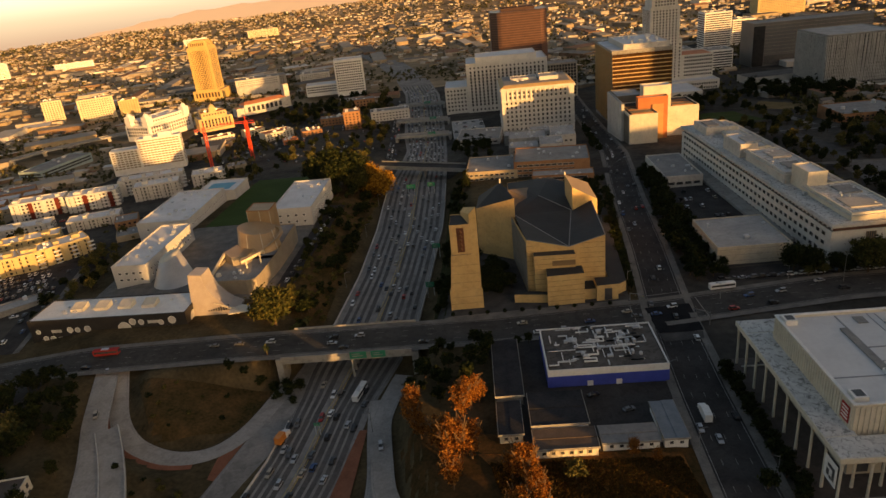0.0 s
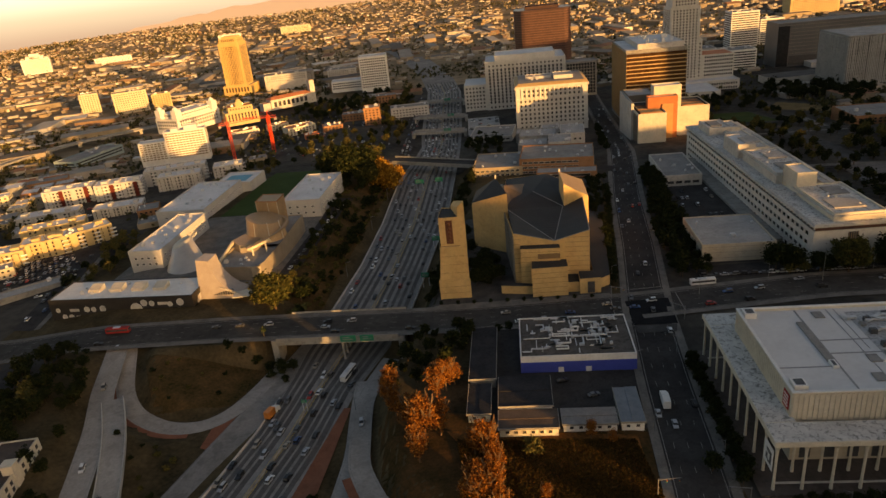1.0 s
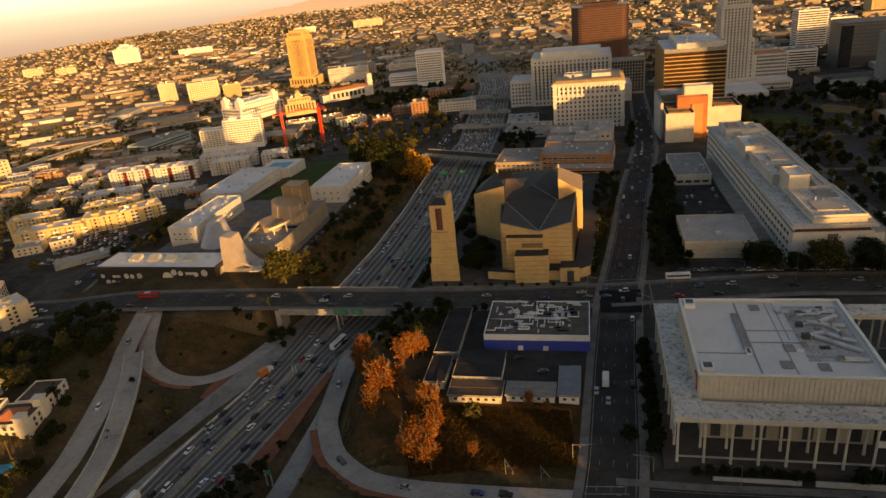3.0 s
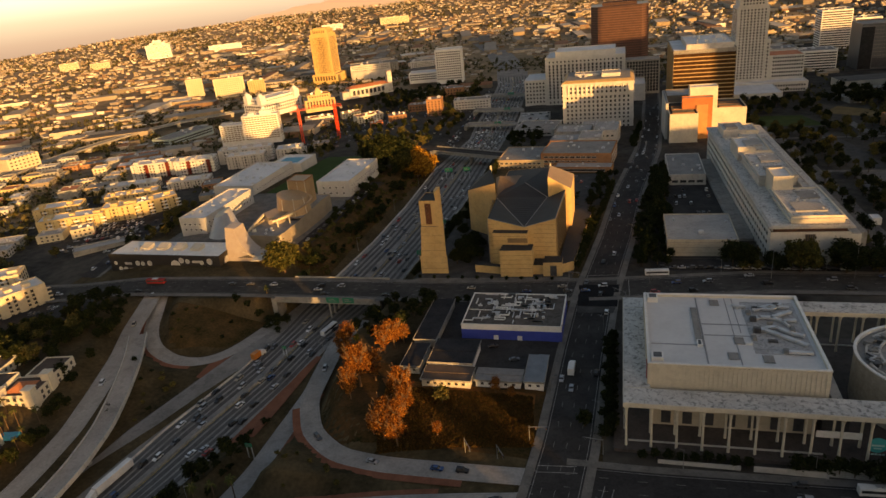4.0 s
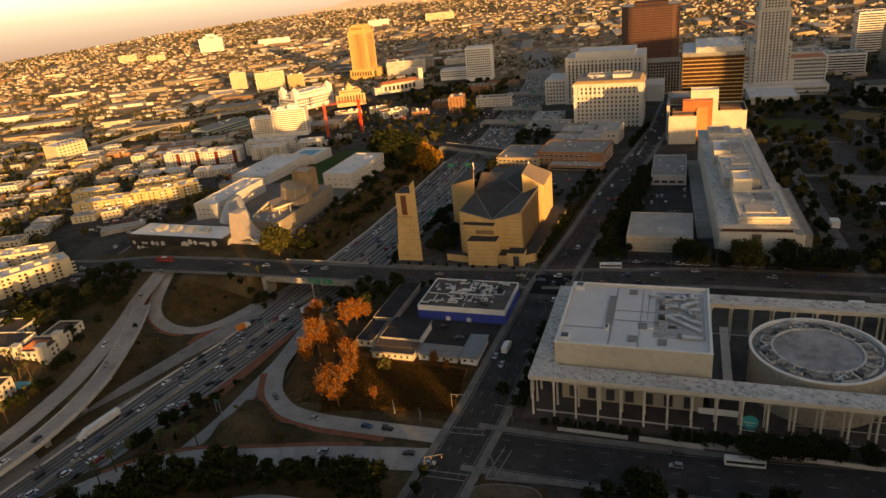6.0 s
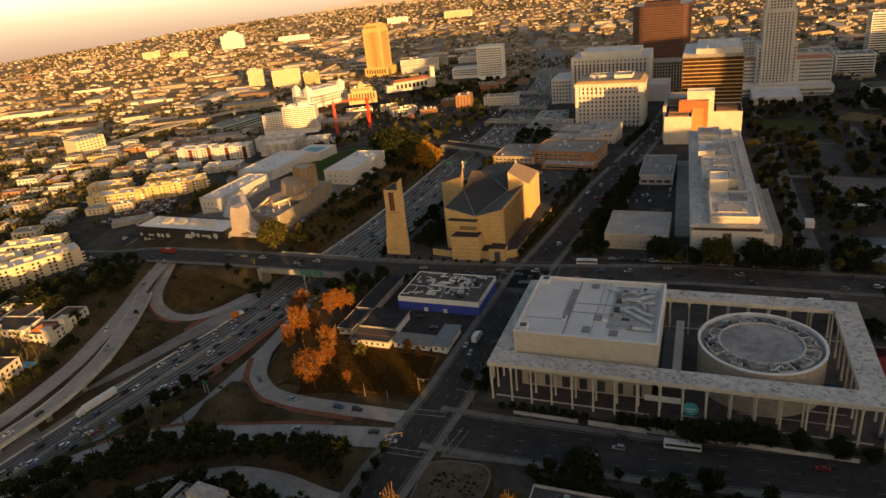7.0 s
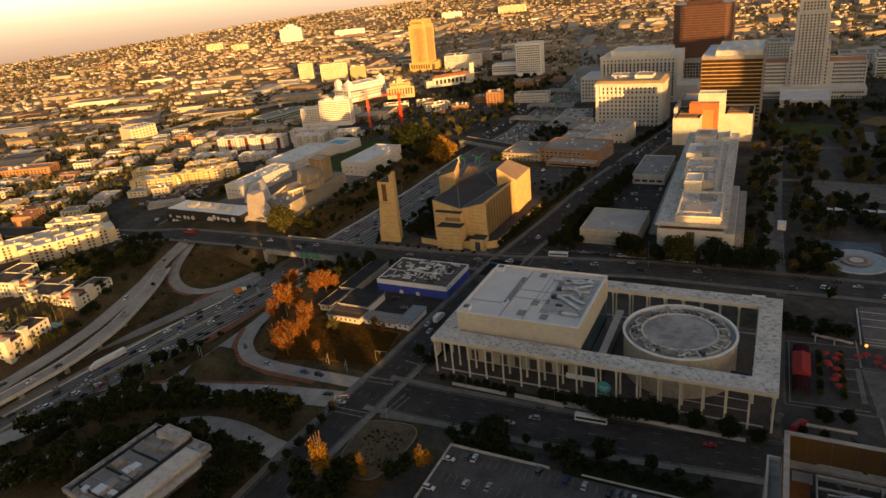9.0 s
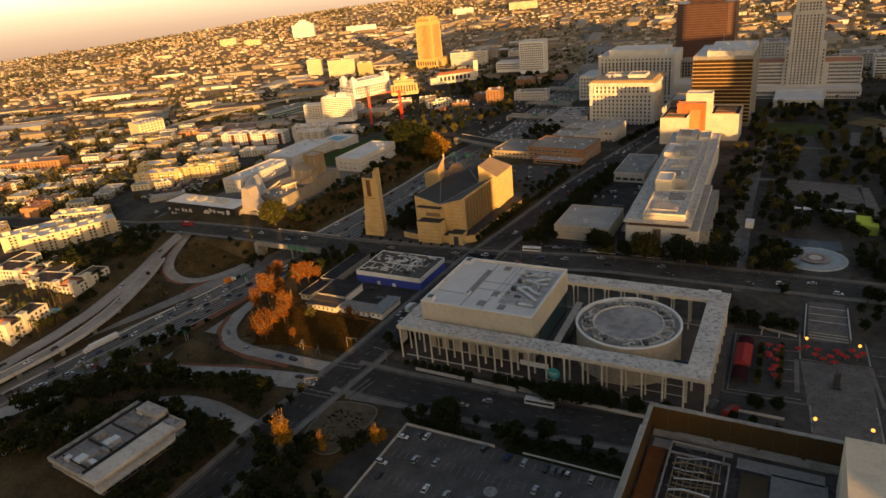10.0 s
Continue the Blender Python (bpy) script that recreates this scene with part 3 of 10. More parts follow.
patch("pavement_plaza", [(232, 150), (330, 156), (330, 230), (232, 228)], 0.3, PLAZA, "grey stone paved plaza")


def build_bridge(name, x0, x1, yc0, yc1, half, z0, z1, depth, label):
    """A road bridge with deck, parapets, piers and abutments."""
    b = thing(name, 0, 0, 0, 0, label, "bridge")
    bm = bmesh.new()
    bar(bm, (x0, yc0, z0 - 0.3 - (depth - 0.3) / 2), (x1, yc1, z1 - 0.3 - (depth - 0.3) / 2), half * 2, depth - 0.3)
    part("deck", bm, CONC_D, b)
    for s in (-1, 1):
        bm = bmesh.new()
        bar(bm, (x0, yc0 + s * half, z0 + 0.35), (x1, yc1 + s * half, z1 + 0.35), 0.4, 1.5)
        part("parapet", bm, CONC_D, b)
    for f in (0.53,):
        px, py = x0 + (x1 - x0) * f, yc0 + (yc1 - yc0) * f
        for k in range(-2, 3):
            bm = bmesh.new()
            tube(bm, px, py + k * half * 0.42, at_y(FZ, py) - 0.3, z0 - depth + 0.2, 0.6, 0.6, 10)
            part("pier", bm, CONC_D, b)
    for px, py, pz, s in ((x0, yc0, z0, -1), (x1, yc1, z1, 1)):
        bm = bmesh.new()
        box(bm, px - 1.5 + s * 1.2, px + 1.5 + s * 1.2, py - half, py + half, at_y(FZ, py) - 1, pz - 0.4)
        part("abutment", bm, CONC_D, b)
    return b


build_bridge("street_bridge", -97, -38, 267, 267, 13.2, 0, 0, 2.6, "pale concrete street bridge over the freeway with parapets")
build_bridge("street_bridge", -92, -14, 592, 556, 8.5, -6, -5, 2.0, "grey concrete road bridge over the freeway")
build_bridge("street_bridge", -92, -34, 747, 742, 7, -17, -17, 1.8, "grey concrete road bridge over the crowded freeway")
build_bridge("street_bridge", -101, -38, 845, 836, 7, -20, -20, 1.8, "grey concrete road bridge over the crowded freeway")
build_bridge("street_bridge", -112, -48, 966, 961, 7, -23, -23, 1.8, "grey concrete road bridge over the crowded freeway")
bm = bmesh.new()
strip(bm, [Vector((-160, 622, -6)), Vector((-92, 592, -5.9)), Vector((-14, 556, -4.9)), Vector((60, 522, -3)), Vector((104, 500, -2.5))], -7, 7, 0.08)
solid("road_hill", bm, ASPHALT, "asphalt street crossing on the second bridge", "road", kind="structure")

# elevated ramp on piers
VIA = [(-160, 216, -4.2), (-152, 203, -4.6), (-143.7, 187.8, -5), (-133, 165, -5.6), (-124.4, 144.3, -6), (-118.3, 120.6, -6), (-116, 100, -6), (-119, 70, -6.5), (-130, 10, -8), (-150, -80, -10)]
bm = bmesh.new()
vp = resample(VIA, 4)
strip(bm, vp, -4.4, 4.4, 0.0)
via = solid("ramp_viaduct", bm, RAMP_M, "raised concrete ramp standing on piers", "road", kind="structure")
for s in (-1, 1):
    bm = bmesh.new()
    for a, c in zip(vp, vp[1:]):
        d = (c - a).normalized()
        nrm = Vector((d.y, -d.x, 0)) * 4.4 * s
        bar(bm, a + nrm + Vector((0, 0, -0.3)), c + nrm + Vector((0, 0, -0.3)), 0.3, 2.0)
    part("parapet", bm, CONC, via)
for p in vp[10::6]:
    bm = bmesh.new()
    box(bm, p.x - 0.8, p.x + 0.8, p.y - 1.2, p.y + 1.2, h1(p.x, p.y) - 1, p.z - 0.4)
    part("pier", bm, CONC_D, via)

# distant haze, painted as a glowing backdrop sheet that brightens upwards
bm = bmesh.new()
prev = None
for k in range(61):
    a = radians(-95 + 150 * k / 60)
    row = [bm.verts.new((100 + 4750 * math.sin(a), -30 + 4750 * math.cos(a), z)) for z in (-220, 420)]
    if prev:
        bm.faces.new((prev[0], row[0], row[1], prev[1]))
    prev = row
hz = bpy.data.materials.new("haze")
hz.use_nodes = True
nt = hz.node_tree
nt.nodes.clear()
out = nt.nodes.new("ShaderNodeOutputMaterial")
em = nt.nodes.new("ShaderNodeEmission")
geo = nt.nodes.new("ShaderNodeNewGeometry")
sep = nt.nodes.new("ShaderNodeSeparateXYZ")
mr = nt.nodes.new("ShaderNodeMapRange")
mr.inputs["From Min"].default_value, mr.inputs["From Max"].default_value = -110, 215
r = ramp_node(nt, HAZE_GLOW)
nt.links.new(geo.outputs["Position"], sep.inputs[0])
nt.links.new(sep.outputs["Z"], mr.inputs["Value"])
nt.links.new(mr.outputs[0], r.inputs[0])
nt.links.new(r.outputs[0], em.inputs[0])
em.inputs[1].default_value = HAZE_GLOW_STRENGTH
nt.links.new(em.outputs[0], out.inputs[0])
solid("backdrop_haze", bm, hz, "glowing sheet painted as pale golden haze along the horizon", "sky", kind="structure")
# far mountains; the haze before them is painted in as brown emission
bm = bmesh.new()
prev = None
for k in range(121):
    az = -36 + 80 * k / 120
    a = radians(az)
    top = np.interp(az, [-36, -31, -28, -24, -21.8, -18, -10, 10, 44], [-60, -28, 2, 38, 55, 66, 84, 96, 70]) + 5 * math.sin(az * 1.9) + 3 * math.sin(az * 4.3 + 1)
    row = [bm.verts.new((100 + 4720 * math.sin(a), -30 + 4720 * math.cos(a), z)) for z in (-220, top)]
    if prev:
        bm.faces.new((prev[0], row[0], row[1], prev[1]))
    prev = row
hm = bpy.data.materials.new("haze_glow_mountain")
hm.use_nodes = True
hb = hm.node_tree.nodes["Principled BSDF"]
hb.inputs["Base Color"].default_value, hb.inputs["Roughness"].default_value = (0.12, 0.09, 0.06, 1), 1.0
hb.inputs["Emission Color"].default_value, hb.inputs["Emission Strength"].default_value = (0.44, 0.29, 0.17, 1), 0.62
solid("backdrop_mountains", bm, hm, "soft brown mountains with haze painted as a faint glow", "mountains", kind="structure")


# ---- buildings: shared parts ----
WINDOW_MESH = {}


def window_mesh(ww, wh, glass, frame_m):
    key = (round(ww, 2), round(wh, 2), glass.name, frame_m.name)
    if key not in WINDOW_MESH:
        bm = bmesh.new()
        t, d = min(0.18, ww * 0.12), 0.22
        o = [(-ww / 2 - t, -wh / 2 - t), (ww / 2 + t, -wh / 2 - t), (ww / 2 + t, wh / 2 + t), (-ww / 2 - t, wh / 2 + t)]
        i = [(-ww / 2, -wh / 2), (ww / 2, -wh / 2), (ww / 2, wh / 2), (-ww / 2, wh / 2)]
        vo0 = [bm.verts.new((x, 0.0, z)) for x, z in o]
        vo = [bm.verts.new((x, -d, z)) for x, z in o]
        vi = [bm.verts.new((x, -d, z)) for x, z in i]
        vp = [bm.verts.new((x, -0.03, z)) for x, z in i]
        for k in range(4):
            j = (k + 1) % 4
            bm.faces.new((vo0[k], vo0[j], vo[j], vo[k])).material_index = 1
            bm.faces.new((vo[k], vo[j], vi[j], vi[k])).material_index = 1
            bm.faces.new((vi[k], vi[j], vp[j], vp[k])).material_index = 1
        bm.faces.new(vp).material_index = 0
        WINDOW_MESH[key] = to_mesh("window", bm, [glass, frame_m])
    return WINDOW_MESH[key]


FACE = {"F": 0, "R": 90, "B": 180, "L": 270}


def face_point(face, w, d, u, z, out=0.0):
    """A place on a face of a block: u runs from 0 to 1 along it, seen from outside from left to right."""
    if face == "F":
        return Vector((-w / 2 + w * u, -d / 2 - out, z))
    if face == "B":
        return Vector((w / 2 - w * u, d / 2 + out, z))
    if face == "R":
        return Vector((w / 2 + out, -d / 2 + d * u, z))
    return Vector((-w / 2 - out, d / 2 - d * u, z))


def windows(parent, w, d, specs, glass=None, frame_m=None, at=(0, 0), stuff=False):
    """specs: (face, columns, u0, u1, rows, z0, z1, window width, window height)."""
    glass, frame_m = glass or GLASS_D, frame_m or CONC
    bm = bmesh.new() if stuff else None
    for face, nc, u0, u1, nr, z0, z1, ww, wh in specs:
        for c in range(nc):
            u = u0 + (u1 - u0) * (c + 0.5) / nc
            for r_ in range(nr):
                z = z0 + (z1 - z0) * (r_ + 0.5) / nr
                p = face_point(face, w, d, u, z) + Vector((at[0], at[1], 0))
                if stuff:
                    dx, dy = (ww / 2, 0.08) if face in "FB" else (0.08, ww / 2)
                    box(bm, p.x - dx, p.x + dx, p.y - dy, p.y + dy, p.z - wh / 2, p.z + wh / 2)
                else:
                    o = part("window", window_mesh(ww, wh, glass, frame_m), None, parent)
                    o.matrix_basis = Matrix.Translation(p) @ pose(0, 0, 0, 0, 0, FACE[face])
    if stuff:
        o = part("glazing", bm, glass, parent)
        o["kind"] = "stuff"


def shell(parent, w, d, z0, h, wall, roof, par=0.8, at=(0, 0), rim=0.45, name="wall"):
    """Walls with a parapet, and the roof set down behind it."""
    x, y = at
    bm = bmesh.new()
    a = [(x - w / 2, y - d / 2), (x + w / 2, y - d / 2), (x + w / 2, y + d / 2), (x - w / 2, y + d / 2)]
    i = [(x - w / 2 + rim, y - d / 2 + rim), (x + w / 2 - rim, y - d / 2 + rim), (x + w / 2 - rim, y + d / 2 - rim), (x - w / 2 + rim, y + d / 2 - rim)]
    lo = [bm.verts.new((*p, z0)) for p in a]
    hi = [bm.verts.new((*p, h)) for p in a]
    ih = [bm.verts.new((*p, h)) for p in i]
    il = [bm.verts.new((*p, h - par)) for p in i]
    for k in range(4):
        j = (k + 1) % 4
        bm.faces.new((lo[k], lo[j], hi[j], hi[k]))
        bm.faces.new((hi[k], hi[j], ih[j], ih[k]))
        bm.faces.new((ih[k], ih[j], il[j], il[k]))
    wl_ob = part(name, bm, wall, parent)
    bm = bmesh.new()
    bm.faces.new([bm.verts.new((*p, h - par)) for p in i])
    part("roof", bm, roof, parent)
    return wl_ob


def roof_units(parent, w, d, z, n, seed, at=(0, 0), big=3.0, material=None, name="roof_unit"):
    rnd = random.Random(seed)
    for _ in range(n):
        ux, uy, uz = rnd.uniform(0.35, 1) * big, rnd.uniform(0.35, 1) * big, rnd.uniform(0.3, 0.8) * big * 0.8
        px, py = at[0] + rnd.uniform(-0.42, 0.42) * w, at[1] + rnd.uniform(-0.42, 0.42) * d
        bm = bmesh.new()
        box(bm, px - ux / 2, px + ux / 2, py - uy / 2, py + uy / 2, z, z + uz, skip="d")
        box(bm, px - ux * 0.3, px + ux * 0.3, py - uy * 0.3, py + uy * 0.3, z + uz, z + uz + 0.3, skip="d")
        part(name, bm, material or METAL_L, parent)


def building(name, label, x, y, rz, w, d, h, wall, roof, specs=(), stuff=True, units=2, seed=0, par=0.8, z=None, category="building", group="", glass=None, frame_m=None, big=3.0):
    z = min(h1(x + sx * w * 0.35, y + sy * d * 0.35) for sx in (-1, 1) for sy in (-1, 1)) if z is None else z
    b = thing(name, x, y, z, rz, label, category, group)
    shell(b, w, d, -3, h, wall, roof, par)
    if specs:
        windows(b, w, d, specs, glass, frame_m, stuff=stuff)
    if units:
        roof_units(b, w, d, h - par, units, seed, big=big)
    return b


def duct(parent, pts, wd, ht, material=None, name="duct"):
    bm = bmesh.new()
    for a, b in zip(pts, pts[1:]):
        bar(bm, a, b, wd, ht)
    return part(name, bm, material or METAL_L, parent)


# ---- theatre with its colonnade ----
def build_theatre():
    t = thing("theatre", 127.5, 187.5, 1.2, 0, "beige ribbed-concrete theatre block with a pale flat roof", "theatre")
    w, d = 57, 53
    shell(t, w, d, 15, 26.8, CREAM, ROOF_T, 0.9, rim=0.7, name="fly_tower_wall")
    shell(t, 53, 49, -2, 16, mat("beige_wall", (0.42, 0.36, 0.27), (0.54, 0.47, 0.36), 0.1, 1.2), ROOF_G, 0.1, name="lower_wall")
    for face, n, length in (("F", 38, w), ("L", 35, d), ("R", 35, d)):
        bm = bmesh.new()
        for k in range(n):
            p = face_point(face, w, d, (k + 0.5) / n, 0)
            dx, dy = (0.42, 0.24) if face == "F" else (0.24, 0.42)
            box(bm, p.x - dx, p.x + dx, p.y - dy, p.y + dy, 16.2, 26.2)
        o = part("wall_ribs", bm, CREAM, t)
        o["kind"] = "stuff"
    for k in range(7):
        bm = bmesh.new()
        px = -22 + k * 7.2
        box(bm, px - 1.6, px + 1.6, -24.7, -24.45, 1.0, 6.0)
        part("door", bm, METAL_D, t, "dark double door")
    # roof: membrane seams, a sunken vent, hatches and forked ducts fed from dark plant boxes
    z = 25.95
    seam_m = mat("grey_seam", (0.2, 0.205, 0.21), (0.3, 0.3, 0.3), 0.2, 1.0, 0.8)
    for x0, x1, y0, y1 in ((-9.0, -8.4, -25, 25), (2.0, 2.3, -25, 25), (4.6, 4.9, -2, 25), (-27, -9.1, -12, -11.5), (-8.3, 10, 3.6, 4.2), (-8.3, 8, -4.6, -4.0), (2.4, 10, -9.2, -8.9), (7, 26, -13.2, -12.9), (-27, 27, -25.2, -24.7)):
        bm = bmesh.new()
        box(bm, x0, x1, y0, y1, z, z + 0.08, skip="d")
        part("roof_seam", bm, seam_m, t)
    bm = bmesh.new()
    box(bm, -11.4, -9.2, -9, 16, z, z + 0.5, skip="d")
    part("roof_ridge_vent", bm, ROOF_G, t)
    bm = bmesh.new()
    box(bm, -11.2, -9.4, -13, -9.2, z, z + 0.9, 0, skip="d")
    box(bm, -10.9, -9.9, -12.6, -9.6, z + 0.9, z + 0.93, 1, skip="d")
    part("vent_box", bm, [WHITE, METAL_D], t)
    for bx, by in ((-25.4, -22.4), (-25.4, 22.6)):
        bm = bmesh.new()
        box(bm, bx - 2, bx + 2, by - 2.2, by + 2.2, z, z + 2.0, skip="d")
        box(bm, bx - 1.3, bx + 1.5, by - 1.5, by + 1.7, z + 2.0, z + 2.05, 1, skip="d")
        part("stair_hatch", bm, [WHITE, METAL_D], t)
    for px, py in ((11, -19.5), (0, -18.5), (-2, 21), (3.2, -8)):
        bm = bmesh.new()
        box(bm, px - 1.7, px + 1.7, py - 2.2, py + 2.2, z, z + 0.35, skip="d")
        part("roof_hatch", bm, ROOF_G, t)
    bm = bmesh.new()
    box(bm, 7.4, 26.5, -16, 22.5, z + 0.005, z + 0.04, skip="d")
    part("roof_patch", bm, mat("patched_roof", (0.3, 0.3, 0.3), (0.5, 0.5, 0.49), 0.25, 1.4, 0.85, stains=0.35), t, "greyer roof patch under the ducts")
    for pts, wd in ((((11.2, 14), (17.3, 18), (23.9, 17)), 1.5), (((12.6, 15.6), (18, 15), (22, 19.5)), 1.1), (((11.9, 8.7), (16.6, 8.7), (23.8, 13.7)), 1.6), (((16.6, 8.7), (20, 6.4), (24.4, 7)), 1.5), (((13.2, 0.8), (17, 1.4), (20.6, -2.2), (24.6, -4.2)), 1.5), (((13, -1), (17.3, -4.2), (24.5, -10.4)), 1.5), (((18, -15.4), (25, -15.8)), 1.3), (((4.3, 18.6), (6, 16.8), (8.6, 17)), 1.2), (((10.7, -1), (13.2, 0)), 1.8), (((10.8, 7.7), (12.4, 8.6)), 1.8), (((20, 6.4), (21.5, 2.6)), 0.8)):
        bm = bmesh.new()
        v = [Vector((*p, z + 0.95)) for p in pts]
        for a, b_ in zip(v, v[1:]):
            bar(bm, a, b_ + (b_ - a).normalized() * wd * 0.3, wd, 0.8)
        for p in v[1:]:
            tube(bm, p.x, p.y, z, z + 0.6, 0.25, 0.25, 6)
        part("duct", bm, METAL_L, t)
    for px, py, sx, sy, hz_ in ((10.2, 7.4, 1.1, 0.9, 1.7), (10.2, -1, 1.3, 1.0, 1.8), (12, 15.8, 1.0, 0.8, 1.5), (9.4, 13, 0.8, 1.2, 1.0), (15.5, 5, 0.9, 0.6, 1.1), (18.4, 12, 0.8, 0.8, 0.9), (8.6, -6, 0.7, 1.5, 0.9), (17.4, -14.6, 0.9, 1.1, 1.2), (14.4, -7.6, 1.6, 0.7, 0.7), (22.6, 1.6, 0.7, 1.6, 0.8), (20.4, 20.4, 1.2, 0.6, 0.9)):
        bm = bmesh.new()
        box(bm, px - sx, px + sx, py - sy, py + sy, z, z + hz_, skip="d")
        box(bm, px - sx * 0.6, px + sx * 0.6, py - sy * 0.6, py + sy * 0.6, z + hz_, z + hz_ + 0.2, skip="d")
        part("roof_plant", bm, METAL_D if sx > 0.95 else ROOF_G, t)
    bm = bmesh.new()
    box(bm, 5.2, 7.4, -10.4, -9.5, z, z + 0.8, skip="d")
    part("roof_unit", bm, WHITE, t)
    for a in ((-w / 2 - 0.25, w / 2 + 0.25, -d / 2 - 0.25, -d / 2 + 0.75), (-w / 2 - 0.25, w / 2 + 0.25, d / 2 - 0.75, d / 2 + 0.25), (-w / 2 - 0.25, -w / 2 + 0.75, -d / 2 + 0.76, d / 2 - 0.76), (w / 2 - 0.75, w / 2 + 0.25, -d / 2 + 0.76, d / 2 - 0.76)):
        bm = bmesh.new()
        box(bm, *a, 26.75, 27.15)
        part("coping", bm, WHITE, t)
    # poster on the stair hatch corner
    bm = bmesh.new()
    box(bm, -29.05, -28.8, -25.4, -21.2, 19.8, 25.2)
    part("banner", bm, REDCLOTH, t, "red banner on the corner of the upper wall")
    bm = bmesh.new()
    for q in range(4):
        box(bm, -29.1, -29.06, -25.0, -21.7, 20.6 + q * 1.15, 21.1 + q * 1.15)
    part("lettering_bar", bm, WHITE, t)
    # roof over the link block
    bm = bmesh.new()
    box(bm, 29, 37.5, -22, 25, -2, 4.5)
    part("link_block", bm, [METAL_D], t, "low dark link block beside the courtyard")
    bm = bmesh.new()
    bar(bm, (35.4, -20, 7.4), (35.4, 25, 9.6), 3.4, 0.5)
    part("link_canopy", bm, [CONC], t, "long pale canopy over the link")
    for py in (-14, 0, 14):
        bm = bmesh.new()
        bar(bm, (35.4, py, 4.4), (35.4, py, 8.0), 0.4)
        part("post", bm, METAL_D, t)
    bm = bmesh.new()
    box(bm, 28.55, 28.75, -18, 24, 2, 15)
    part("glass_wall", bm, mat("teal_glass", (0.03, 0.06, 0.06), (0.06, 0.1, 0.1), 0.2, 1.0, 0.15), t, "tall dark teal glass wall")


build_theatre()


def build_colonnade():
    x0, x1, y0, y1 = 90.5, 233.5, 149.2, 227.0
    c = thing("colonnade", (x0 + x1) / 2, (y0 + y1) / 2, 0, 0, "white concrete colonnade canopy with a stained roof on slender columns", "colonnade")
    hx, hy, w = (x1 - x0) / 2, (y1 - y0) / 2, 9.4
    for a in ((-hx, hx, -hy, -hy + w), (-hx, hx, hy - w, hy), (-hx, -hx + w, -hy + w, hy - w), (hx - w, hx, -hy + w, hy - w)):
        bm = bmesh.new()
        box(bm, *a, 17.6, 19.3, skip="u")
        box(bm, a[0] + 0.3, a[1] - 0.3, a[2] + 0.3, a[3] - 0.3, 19.3, 19.42, 1, skip="d")
        v = [bm.verts.new(p) for p in ((a[0], a[2], 19.3), (a[1], a[2], 19.3), (a[1], a[3], 19.3), (a[0], a[3], 19.3))]
        bm.faces.new(v)
        part("canopy_roof", bm, [CREAM, ROOF_S], c)
    bm = bmesh.new()
    box(bm, -hx - 3, hx + 2.5, -hy - 1.5, hy + 2, -3.5, 1.2)
    part("podium", bm, [mat("brown_paving", (0.05, 0.04, 0.034), (0.105, 0.085, 0.072), 0.12, 1.2, 0.8, stains=0.3)], c, "brown paved podium")

    def col_mesh():
        bmx = bmesh.new()
        n = 8
        rings = []
        for z, r_ in ((1.2, 0.52), (6, 0.42), (14.5, 0.42), (16.6, 0.6), (17.65, 1.25)):
            rings.append([bmx.verts.new((r_ * math.cos(k * math.tau / n + 0.39), r_ * math.sin(k * math.tau / n + 0.39), z)) for k in range(n)])
        for p, q in zip(rings, rings[1:]):
            for k in range(n):
                bmx.faces.new((p[k], p[(k + 1) % n], q[(k + 1) % n], q[k]))
        return to_mesh("column", bmx, [CREAM])

    me = col_mesh()
    spots = []
    for k in range(18):
        px = -hx + 1.2 + (2 * hx - 2.4) * k / 17
        spots += [(px, -hy + 1.0), (px, hy - 1.0)]
        if k > 7:
            spots += [(px, -hy + w - 0.8), (px, hy - w + 0.8)]
        elif k > 0:
            spots += [(px, -hy + w - 0.8)]
    for k in range(1, 9):
        py = -hy + 1.0 + (2 * hy - 2) * k / 9
        spots += [(-hx + 1.2, py), (hx - 1.2, py)]
        if 1 < k < 8:
            spots += [(hx - w + 0.8, py)]
    for px, py in spots:
        part("column", me, None, c).location = (px, py, 0)
    bm = bmesh.new()
    disc = []
    for yy in (-hy + 2.2, -hy + 2.35):
        disc.append([bm.verts.new((7 + 2.9 * math.cos(k * math.tau / 28), yy, 7.4 + 2.9 * math.sin(k * math.tau / 28))) for k in range(28)])
    bm.faces.new(disc[0])
    bm.faces.new(disc[1][::-1])
    for k in range(28):
        bm.faces.new((disc[0][k], disc[1][k], disc[1][(k + 1) % 28], disc[0][(k + 1) % 28]))
    banner = part("banner", bm, TEAL, c, "round teal banner hung between two columns")
    bm = bmesh.new()
    box(bm, 5.2, 8.8, -hy + 2.1, -hy + 2.19, 7.0, 7.7)
    box(bm, 5.9, 8.1, -hy + 2.1, -hy + 2.19, 6.0, 6.5)
    part("lettering_bar", bm, mat("pale_teal", (0.3, 0.5, 0.5), (0.4, 0.6, 0.58), 0.3, 1.0), banner)
    bm = bmesh.new()
    for q in range(5):
        box(bm, 4.4 + q * 1.05, 5.2 + q * 1.05, -hy + 2.2, -hy + 2.3, 3.6, 4.2)
    part("lettering_bar", bm, mat("pale_teal", (0.3, 0.5, 0.5), (0.4, 0.6, 0.58), 0.3, 1.0), banner)
    bm = bmesh.new()
    box(bm, -hx + 0.35, -hx + 0.5, -hy + 1.4, -hy + 8.0, 7.6, 15.2)
    poster = part("banner", bm, WHITE, c, "square white banner with dark strokes")
